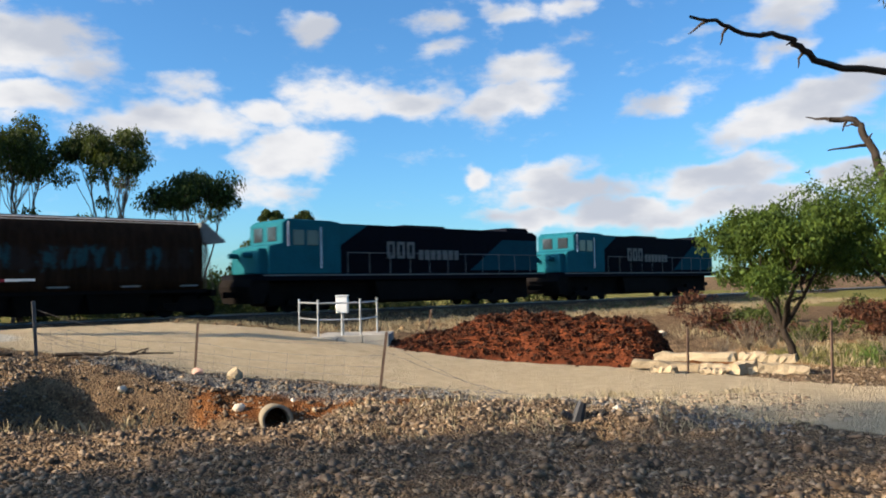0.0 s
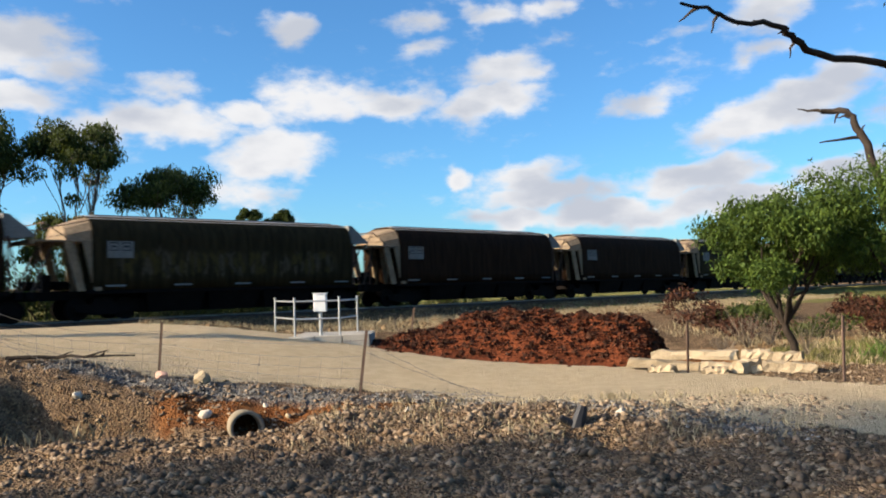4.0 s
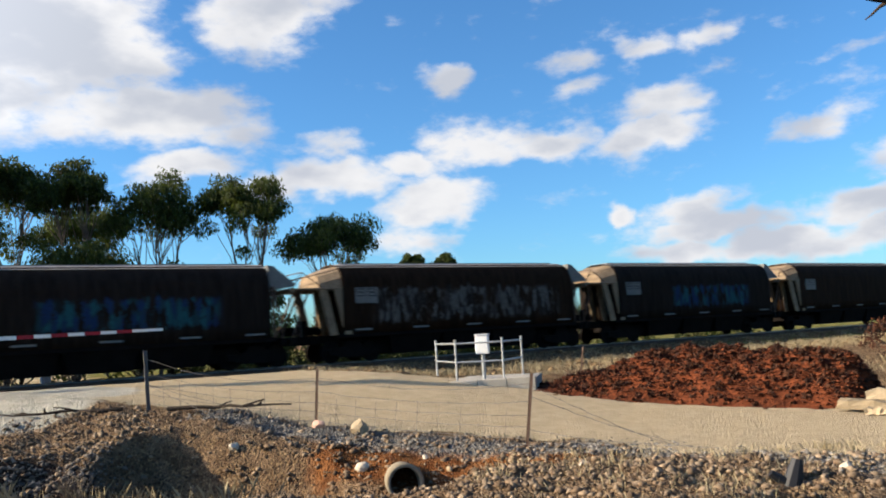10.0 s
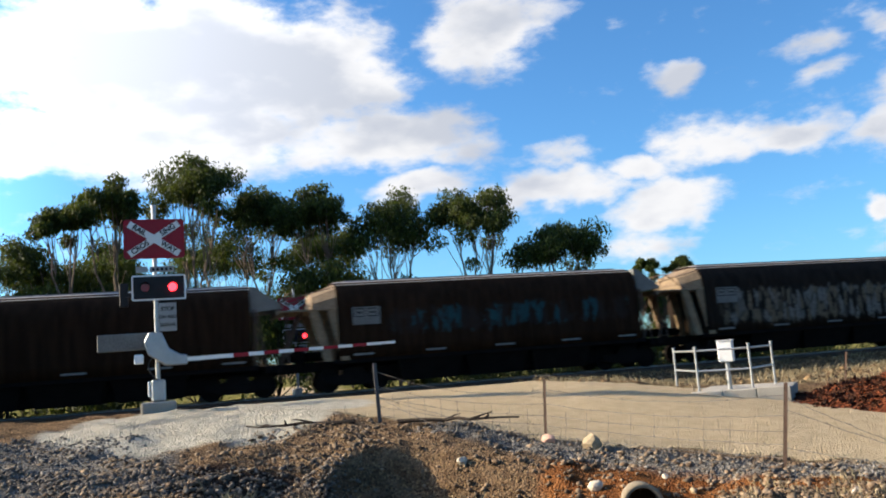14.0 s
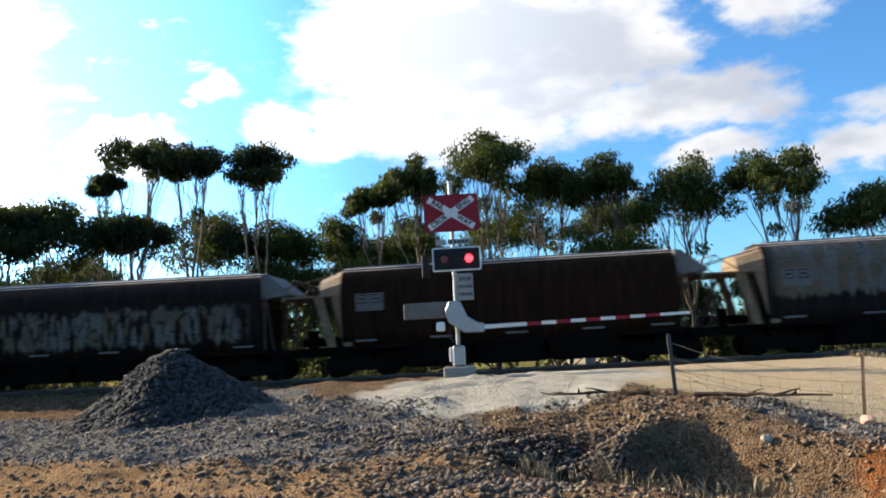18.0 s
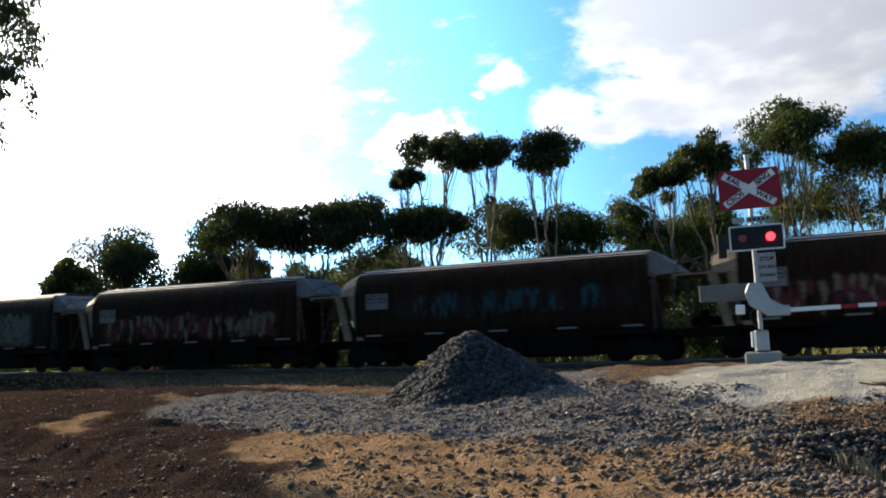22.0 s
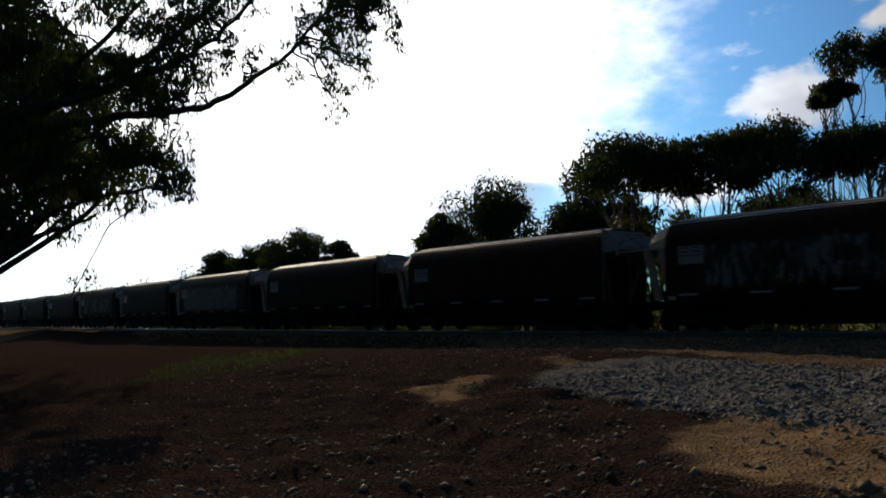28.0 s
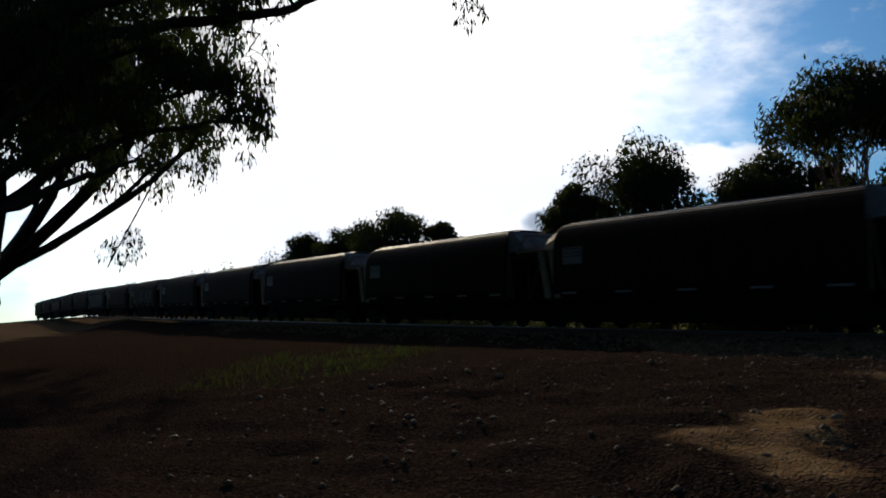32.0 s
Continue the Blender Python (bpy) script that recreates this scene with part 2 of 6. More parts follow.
# ---- materials ----
def material(name, color, rough=0.8, metal=0.0, vary=0.25, grain=40.0, blotch=1.2, bump=0.3, spread=0.0, emit=0.0):
    """Paint, metal, wood or stone: two scales of variation, fine relief, a little difference from piece to piece."""
    m = bpy.data.materials.new(name)
    m.use_nodes = True
    t = m.node_tree
    b = t.nodes["Principled BSDF"]
    coord = t.nodes.new("ShaderNodeTexCoord")
    fine = node(t, "ShaderNodeTexNoise", Scale=grain, Detail=4.0)
    large = node(t, "ShaderNodeTexNoise", Scale=blotch, Detail=5.0, Roughness=0.6)
    for n in (fine, large):
        link(t, coord.outputs["Object"], n.inputs["Vector"])
    lo, hi = tuple(c * (1 - vary) for c in color), tuple(min(1, c * (1 + vary)) for c in color)
    both = math_node(t, "MULTIPLY_ADD", fine.outputs[0], 0.5, math_node(t, "MULTIPLY", large.outputs[0], 0.5))
    if spread:
        info = t.nodes.new("ShaderNodeObjectInfo")
        both = math_node(t, "ADD", both, math_node(t, "MULTIPLY", math_node(t, "SUBTRACT", info.outputs["Random"], 0.5), spread))
    col = mix_color(t, ramp(t, both, 0.3, 0.7), lo, hi)
    link(t, col, b.inputs["Base Color"])
    b.inputs["Roughness"].default_value, b.inputs["Metallic"].default_value = rough, metal
    if not metal and rough > 0.3:
        b.inputs["Specular IOR Level"].default_value = 0.25 if rough < 0.8 else 0.06
    if emit:
        link(t, col, b.inputs["Emission Color"])
        b.inputs["Emission Strength"].default_value = emit
    if bump:
        bn = node(t, "ShaderNodeBump", Strength=bump, Distance=0.02)
        link(t, fine.outputs[0], bn.inputs["Height"])
        link(t, bn.outputs[0], b.inputs["Normal"])
    return m


def stone_material(name, dark, light, rough=0.9):
    """Loose stones: each island of the mesh has its own tone."""
    m = bpy.data.materials.new(name)
    m.use_nodes = True
    t = m.node_tree
    b = t.nodes["Principled BSDF"]
    geo = t.nodes.new("ShaderNodeNewGeometry")
    coord = t.nodes.new("ShaderNodeTexCoord")
    n = node(t, "ShaderNodeTexNoise", Scale=30.0, Detail=4.0)
    link(t, coord.outputs["Object"], n.inputs["Vector"])
    f = math_node(t, "MULTIPLY_ADD", n.outputs[0], 0.3, math_node(t, "MULTIPLY", geo.outputs["Random Per Island"], 0.75))
    link(t, mix_color(t, f, dark, light), b.inputs["Base Color"])
    b.inputs["Roughness"].default_value = rough
    b.inputs["Specular IOR Level"].default_value = 0.12
    return m


def leaf_material(name, dark, light):
    m = bpy.data.materials.new(name)
    m.use_nodes = True
    t = m.node_tree
    b = t.nodes["Principled BSDF"]
    geo = t.nodes.new("ShaderNodeNewGeometry")
    col = mix_color(t, geo.outputs["Random Per Island"], dark, light)
    link(t, col, b.inputs["Base Color"])
    b.inputs["Roughness"].default_value = 0.65
    b.inputs["Specular IOR Level"].default_value = 0.12
    tr = t.nodes.new("ShaderNodeBsdfTranslucent")
    link(t, mix_color(t, 0.5, col, (0.20, 0.26, 0.03)), tr.inputs["Color"])
    mix = node(t, "ShaderNodeMixShader", Fac=0.15)
    link(t, b.outputs[0], mix.inputs[1])
    link(t, tr.outputs[0], mix.inputs[2])
    link(t, mix.outputs[0], t.nodes["Material Output"].inputs[0])
    return m


def ground_material():
    """Soil with gravel, worn road dirt, red earth, and litter with painted shade; the zones come from the sheet's own
    attributes.
    """
    m = bpy.data.materials.new("ground_soil")
    m.use_nodes = True
    t = m.node_tree
    b = t.nodes["Principled BSDF"]
    coord = t.nodes.new("ShaderNodeTexCoord")

    def noise_at(scale, detail=5.0, rough=0.6):
        n = node(t, "ShaderNodeTexNoise", Scale=scale, Detail=detail, Roughness=rough)
        link(t, coord.outputs["Object"], n.inputs["Vector"])
        return n.outputs[0]

    def zone(name, soft=0.25):
        a = t.nodes.new("ShaderNodeAttribute")
        a.attribute_name = name
        edge = math_node(t, "ADD", a.outputs["Fac"], math_node(t, "MULTIPLY", math_node(t, "SUBTRACT", noise_at(2.3), 0.5), 0.7))
        return ramp(t, edge, 0.5 - soft, 0.5 + soft)

    fine, mid, large = noise_at(22.0), noise_at(3.0), noise_at(0.35)
    soil = mix_color(t, ramp(t, mid, 0.35, 0.7), (0.085, 0.053, 0.031), (0.19, 0.128, 0.08))
    soil = mix_color(t, ramp(t, large, 0.4, 0.65), soil, (0.14, 0.093, 0.056))
    cells = node(t, "ShaderNodeTexVoronoi", Scale=26.0)
    link(t, coord.outputs["Object"], cells.inputs["Vector"])
    pebble = t.nodes.new("ShaderNodeSeparateXYZ")
    link(t, cells.outputs["Color"], pebble.inputs[0])
    soil = mix_color(t, math_node(t, "MULTIPLY", ramp(t, pebble.outputs[0], 0.55, 0.95), 0.65), soil, (0.2604, 0.1798, 0.0992))
    soil = mix_color(t, math_node(t, "MULTIPLY", ramp(t, pebble.outputs[1], 0.6, 0.95), 0.6), soil, (0.031, 0.0223, 0.0174))
    road = mix_color(t, ramp(t, mid, 0.3, 0.75), (0.345, 0.275, 0.175), (0.43, 0.345, 0.23))
    road = mix_color(t, math_node(t, "MULTIPLY", fine, 0.35), road, (0.248, 0.1922, 0.124))
    grey = mix_color(t, pebble.outputs[0], (0.06, 0.055, 0.048), (0.20, 0.183, 0.16))
    red = mix_color(t, ramp(t, mid, 0.3, 0.7), (0.093, 0.0347, 0.0136), (0.1798, 0.0775, 0.0298))
    sand = mix_color(t, ramp(t, mid, 0.3, 0.7), (0.19, 0.115, 0.058), (0.26, 0.17, 0.093))
    # leaf litter, its near-black colour also painting the shade of gums and ditch
    litter_shade = mix_color(t, ramp(t, fine, 0.3, 0.7), (0.017, 0.0115, 0.009), (0.058, 0.039, 0.029))
    slab = mix_color(t, ramp(t, mid, 0.3, 0.7), (0.285, 0.268, 0.222), (0.37, 0.348, 0.29))
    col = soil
    for name, c in (("litter_shade", litter_shade), ("sand", sand), ("red", red), ("grey", grey), ("road", road), ("apron", slab)):
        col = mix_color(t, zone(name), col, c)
    grass = mix_color(t, ramp(t, fine, 0.3, 0.7), (0.0992, 0.093, 0.031), (0.186, 0.1674, 0.062))
    col = mix_color(t, zone("grass"), col, grass)
    link(t, col, b.inputs["Base Color"])
    b.inputs["Roughness"].default_value = 0.95
    b.inputs["Specular IOR Level"].default_value = 0.0
    bn = node(t, "ShaderNodeBump", Strength=1.0, Distance=0.1)
    hgt = math_node(t, "MULTIPLY_ADD", fine, 0.5, math_node(t, "MULTIPLY", cells.outputs["Distance"], 0.6))
    link(t, hgt, bn.inputs["Height"])
    link(t, bn.outputs[0], b.inputs["Normal"])
    return m


MAT = {
    "ground": ground_material(),
    "galv": material("galvanised_steel", (0.341, 0.3465, 0.3465), 0.45, 0.7, 0.15, 60, 3, 0.1),
    "white": material("white_paint", (0.68, 0.68, 0.663), 0.5, 0, 0.08, 50, 2, 0.1),
    "red": material("red_reflective_sheet", (0.232, 0.0064, 0.016), 0.4, 0, 0.12, 60, 2, 0.05),
    "black": material("black_paint", (0.0096, 0.0096, 0.0112), 0.55, 0, 0.3, 40, 2, 0.1),
    "rust": material("rusty_steel", (0.0806, 0.0465, 0.031), 0.85, 0.2, 0.4, 60, 4, 0.4),
    # grime, taken near black so the colour carries the shade beneath the train
    "under": material("grimy_shaded_underframe", (0.007, 0.0055, 0.005), 0.9, 0.0, 0.4, 30, 2, 0.3),
    "train_grey": material("faded_grey_paint", (0.1364, 0.1333, 0.124), 0.7, 0, 0.3, 20, 1.5, 0.1),
    "cream": material("weathered_cream_paint", (0.1782, 0.1254, 0.0759), 0.75, 0, 0.35, 12, 2.5, 0.2),
    "concrete": material("concrete", (0.27, 0.25, 0.215), 0.9, 0, 0.15, 30, 1.5, 0.3),
    "limestone": material("limestone", (0.2666, 0.2077, 0.1333), 0.9, 0, 0.25, 25, 2, 0.6, 0.3),
    "bark": material("pale_bark", (0.13, 0.10, 0.076), 0.85, 0, 0.35, 18, 2, 0.5),
    "bark_dark": material("dark_bark", (0.031, 0.0236, 0.0186), 0.9, 0, 0.4, 22, 2, 0.7),
    "steel": material("polished_rail", (0.279, 0.2728, 0.2666), 0.3, 0.9, 0.15, 30, 1, 0.1),
    "sleeper": material("sleeper_wood", (0.0992, 0.0744, 0.0558), 0.9, 0, 0.35, 30, 2, 0.4, 0.4),
    "signal_red": material("lit_red_lens", (1., 0.02, 0.03), 0.3, 0, 0.02, 20, 1, 0, 0, 3.5),
    "wire": material("fence_wire", (0.155, 0.1364, 0.1178), 0.6, 0.6, 0.2, 60, 4, 0),
    "glass": material("dark_window_glass", (0.02, 0.025, 0.03), 0.08, 0, 0.1, 10, 1, 0),
    "teal": material("teal_paint", (0.008, 0.084, 0.108), 0.85, 0, 0.18, 20, 1.2, 0.1),
    "teal_dark": material("dark_teal_paint", (0.0064, 0.0496, 0.068), 0.85, 0, 0.2, 20, 1.2, 0.1),
    "loco_black": material("loco_black_paint", (0.0032, 0.0036, 0.0064), 0.85, 0, 0.3, 20, 1.2, 0.1),
    "grey_paint": material("grey_paint", (0.279, 0.279, 0.2728), 0.6, 0, 0.2, 20, 1.5, 0.1),
    "pipe": material("concrete_pipe", (0.2046, 0.1674, 0.1178), 0.9, 0, 0.2, 30, 3, 0.3),
    # crushed stone of the heap, darkened for the face turned from the sun
    "blue_stone": stone_material("shaded_blue_stone", (0.012, 0.0115, 0.0112), (0.07, 0.067, 0.063)),
    "ballast": stone_material("dusty_ballast", (0.0527, 0.0291, 0.0149), (0.2108, 0.1364, 0.0682)),
    "pebbles": stone_material("mixed_pebbles", (0.03, 0.02, 0.013), (0.26, 0.19, 0.125)),
    "red_clods": stone_material("red_earth_clods", (0.0112, 0.0062, 0.005), (0.1488, 0.0403, 0.0136)),
    "leaf_gum": leaf_material("gum_leaves", (0.008, 0.014, 0.004), (0.052, 0.066, 0.012)),
    "leaf_bright": leaf_material("wattle_leaves", (0.0124, 0.0279, 0.005), (0.0651, 0.0961, 0.0136)),
    # the gum leaf again, with backlit shade put into its colour
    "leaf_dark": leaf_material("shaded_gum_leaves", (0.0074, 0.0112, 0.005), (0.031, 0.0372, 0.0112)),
    "straw": stone_material("dry_grass", (0.124, 0.093, 0.0496), (0.31, 0.2542, 0.155)),
    "weed": leaf_material("green_weeds", (0.031, 0.0558, 0.0124), (0.093, 0.1364, 0.031)),
}

# ---- the plan: track line and lie of the land ----
TURN = radians(41)
ALONG, ACROSS = np.array([math.cos(TURN), math.sin(TURN)]), np.array([-math.sin(TURN), math.cos(TURN)])
CENTRE, BEND, STRAIGHT = 31.45, 0.0006, 75.0


def line_v(u):
    """How far off the track's centre lies, at u along it: a slack curve, straight beyond both ends."""
    c = np.clip(u, -STRAIGHT, STRAIGHT)
    return CENTRE + BEND * c * c + 2 * BEND * c * (u - c)


TABLE_U = np.linspace(-900, 900, 7201)
TABLE_XY = TABLE_U[:, None] * ALONG + line_v(TABLE_U)[:, None] * ACROSS
TABLE_S = np.concatenate([[0], np.cumsum(np.hypot(*np.diff(TABLE_XY, axis=0).T))])
TABLE_S -= np.interp(0, TABLE_U, TABLE_S)


def rail_z(s):
    x = np.minimum(np.maximum(0, -5 - s), 150)
    return 1.15 + 0.016 * (np.sqrt(x * x + 100) - 10)


def track(s):
    x, y = np.interp(s, TABLE_S, TABLE_XY[:, 0]), np.interp(s, TABLE_S, TABLE_XY[:, 1])
    return np.array([x, y, float(rail_z(s))])


def ease(lo, hi, x):
    k = np.clip((x - lo) / (hi - lo), 0, 1)
    return k * k * (3 - 2 * k)


def wave(x, y, size, seed):
    """Smooth unevenness, a few crossed waves."""
    r = np.random.RandomState(seed)
    z = 0
    for _ in range(6):
        a, p, k = r.uniform(0, 6.28), r.uniform(0, 6.28), r.uniform(0.7, 1.7) / size
        z = z + np.sin((x * math.cos(a) + y * math.sin(a)) * 6.28 * k + p)
    return z / 6


def to_uv(x, y):
    return x * ALONG[0] + y * ALONG[1], x * ACROSS[0] + y * ACROSS[1]


def from_uv(u, v):
    return u * ALONG[0] + v * ACROSS[0], u * ALONG[1] + v * ACROSS[1]


def near_segment(x, y, a, b):
    ax, ay = a
    dx, dy = b[0] - ax, b[1] - ay
    k = np.clip(((x - ax) * dx + (y - ay) * dy) / (dx * dx + dy * dy), 0, 1)
    return np.hypot(x - ax - k * dx, y - ay - k * dy)


def ground_z(x, y, rough=True):
    x, y = np.asarray(x, float), np.asarray(y, float)
    u, v = to_uv(x, y)
    top = 0.62 + 0.53 * ease(-13, -5, u) * (1 - ease(9, 15, u)) + 0.25 * (1 - ease(-20, -9, u))
    z = top * ease(10, 22.5, v)
    off = v - line_v(u)
    rz = rail_z(u)
    form = rz - 0.22 - 0.62 * ease(1.9, 4.2, np.abs(off)) * (1 - ease(-13, -5, u) * (1 - ease(7, 10, u)) * (off < 0))
    z = np.where(off > -9, z + (form - z) * ease(-6.5, -3.4, off), z)
    far = np.maximum(off - 8, 0)
    z = z + np.minimum(far * 0.012, 14) + 1.7 * ease(4.5, 9, off) * ease(-45, -85, u)
    back = np.maximum(2 - v, 0)
    z = z - 0.15 * ease(0, 30, back)
    # the ditch with its culvert, and the lip before it
    d = near_segment(x, y, (-2.9, 12.1), (-8.2, 11.2))
    z = z - 0.55 * np.exp(-(d / 1.2) ** 2)
    d = near_segment(x, y, (-5.2, 12.2), (-7.1, 12.5))
    z = z - 1.0 * np.exp(-(d / 0.98) ** 6)
    d = near_segment(x, y, (2.45, 9.1), (2.75, 8.3))
    z = z - 0.38 * np.exp(-(d / 0.38) ** 4)
    # a wheel rut with its pushed-up edge
    d = near_segment(x, y, (-24.0, -1.3), (-9.4, 3.7))
    z = z - 0.13 * np.exp(-(d / 0.24) ** 2)
    d = near_segment(x, y, (-24.2, -0.8), (-9.6, 4.2))
    z = z + 0.12 * np.exp(-(d / 0.27) ** 2)
    d = near_segment(x, y, (-22.0, -3.6), (-9.0, 0.6))
    z = z - 0.09 * np.exp(-(d / 0.3) ** 2)
    d = near_segment(x, y, (-7.5, 14.6), (-10.5, 15.2))
    z = z + 0.22 * np.exp(-(d / 1.5) ** 2)
    d = near_segment(x, y, (-1, 10.6), (6, 11.4))
    z = z + 0.16 * np.exp(-(d / 1.2) ** 2)
    if rough:
        calm = 1 - 0.8 * road_mask(x, y)
        near = 1 - 0.9 * ease(25, 60, np.hypot(x + 8, y - 10))
        z = z + (0.08 * wave(x, y, 2.7, 3) + 0.075 * wave(x, y, 0.9, 4) + 0.042 * wave(x, y, 0.42, 5)) * calm * near
    return z


def road_mask(x, y):
    """1 on the dirt road, 0 off it: it comes along the fence and bends over the line."""
    d = np.minimum.reduce([near_segment(x, y, a, b) - w for a, b, w in ROAD])
    return 1 - ease(-0.5, 0.5, d)


ROAD = [((30, -10), (12, 6.2), 2.6), ((12, 6.2), (6.6, 11.7), 2.5), ((6.6, 11.7), (4.2, 14.3), 2.6), ((4.2, 14.3), (1.2, 17.6), 3.2), ((1.2, 17.6), (-4, 19.0), 3.4), ((-4, 19.0), (-9, 19.6), 4.0), ((-9, 19.6), (-17.6, 26.4), 4.3), ((-17.6, 26.4), (-30, 42), 3.6), ((-30, 42), (-70, 95), 3.6)]


def zone_of(x, y, parts, soft=0.6):
    d = np.minimum.reduce([near_segment(x, y, a, b) - w for a, b, w in parts])
    return 1 - ease(-soft, soft, d)


ZONES = {
    "apron": [((-11.6, 14.6), (-15.6, 15.6), 1.7), ((-12.9, 13.2), (-15.0, 13.6), 1.4), ((-13, 17), (-17, 20), 2.5)],
    "grey": [((-13.2, 10.2), (-24.0, 5.0), 2.6), ((-7.0, 14.9), (0.5, 13.6), 0.55), ((0.5, 13.4), (4.8, 9.4), 0.55), ((-20, 10.5), (-20, 10.4), 3.2)],
    "sand": [((-16.6, 5.0), (-10.6, 7.8), 1.9), ((-12.4, 4.6), (-8.4, 6.6), 1.6), ((-25.3, 1.1), (-24.2, 0.8), 0.4), ((-23.9, 0.3), (-22.8, 0.6), 0.35), ((-24.6, 0.0), (-24.2, 0.1), 0.3), ((8, 19), (14, 24), 2.4)],
    "red": [((-4.2, 13.6), (0.4, 12.4), 0.75), ((1.6, 20.6), (6.6, 19.4), 1.3)],
    # leaf litter, widened to paint tree shade and the ditch's dark slope
    "litter_shade": [((-9, -3.2), (-30, -1.6), 4.6), ((-12, -7), (-60, -26), 10.0), ((-17, 0.5), (-44, -4), 4.2), ((-26, 6), (-46, -1.0), 1.6), ((-34, -4), (-80, -32), 9.0), ((-46, -3), (-110, -52), 6.0), ((-4.2, 11.3), (-9.6, 11.2), 1.0), ((-2.0, 11.6), (-4, 11.6), 0.6)],
    "grass": [((12, 60), (90, 90), 16), ((-60, 60), (60, 110), 36), ((-110, 30), (-60, 60), 30), ((14, 20), (40, 34), 4.5)],
}


# ---- mesh tools ----
def finish(name, bm, mat, parent=None, label="", smooth=False):
    me = bpy.data.meshes.new(name)
    bm.to_mesh(me)
    bm.free()
    return place(name, me, mat, parent, label, smooth)


def place(name, me, mat, parent=None, label="", smooth=False):
    for m in mat if isinstance(mat, (list, tuple)) else [mat]:
        me.materials.append(MAT[m] if isinstance(m, str) else m)
    if smooth:
        me.polygons.foreach_set("use_smooth", [True] * len(me.polygons))
    ob = new(name, me)
    ob.parent = parent
    if label:
        ob["label"] = label
    return ob


part = finish


def from_arrays(name, verts, faces, mat, parent=None, label="", smooth=False):
    """One mesh from numpy arrays; all faces have the same number of corners."""
    me = bpy.data.meshes.new(name)
    verts, faces = np.asarray(verts, np.float32), np.asarray(faces, np.int32)
    me.vertices.add(len(verts))
    me.vertices.foreach_set("co", verts.ravel())
    k = faces.shape[1]
    me.loops.add(faces.size)
    me.loops.foreach_set("vertex_index", faces.ravel())
    me.polygons.add(len(faces))
    me.polygons.foreach_set("loop_start", np.arange(0, faces.size, k, dtype=np.int32))
    me.update(calc_edges=True)
    return place(name, me, mat, parent, label, smooth)


def box(bm, lo, hi, bevel=0.0, turn=None):
    c = [(a + b) / 2 for a, b in zip(lo, hi)]
    m = Matrix.Translation(c) @ (turn or Matrix()) @ Matrix.Diagonal((*[abs(b - a) for a, b in zip(lo, hi)], 1))
    made = bmesh.ops.create_cube(bm, size=1, matrix=m)["verts"]
    if bevel:
        edges = list({e for v in made for e in v.link_edges})
        bmesh.ops.bevel(bm, geom=edges, offset=bevel, segments=1, affect="EDGES", profile=0.7)
    return bm


def rod(bm, a, b, r, sides=8, r2=None):
    a, b = Vector(a), Vector(b)
    d = b - a
    m = Matrix.Translation((a + b) / 2) @ d.to_track_quat("Z", "Y").to_matrix().to_4x4()
    bmesh.ops.create_cone(bm, cap_ends=True, segments=sides, radius1=r, radius2=r if r2 is None else r2, depth=d.length, matrix=m)
    return bm


def prism(bm, outline, y0, y1):
    """An outline in x and z, pushed from y0 to y1."""
    a = [bm.verts.new((x, y0, z)) for x, z in outline]
    b = [bm.verts.new((x, y1, z)) for x, z in outline]
    bm.faces.new(a)
    bm.faces.new(list(reversed(b)))
    for i in range(len(a)):
        j = (i + 1) % len(a)
        bm.faces.new((a[j], a[i], b[i], b[j]))
    bmesh.ops.recalc_face_normals(bm, faces=bm.faces)
    return bm


def thing(name, label, category, m=None, group="", kind=""):
    ob = new(name)
    ob.empty_display_size = 0.2
    if m is not None:
        ob.matrix_basis = m
    return tagged(ob, label, category, group, kind)


BM = bmesh.new


# ---- ground ----
def spread(lo, hi, step, reach):
    """Coordinates, close together from lo to hi, ever wider beyond."""
    mid = list(np.arange(lo, hi, step))
    out, d = [], step
    while not out or out[-1] < reach:
        d *= 1.16
        out.append((out[-1] if out else 0) + d)
    return np.array([lo - o for o in reversed(out)] + mid + [mid[-1] + o for o in out])


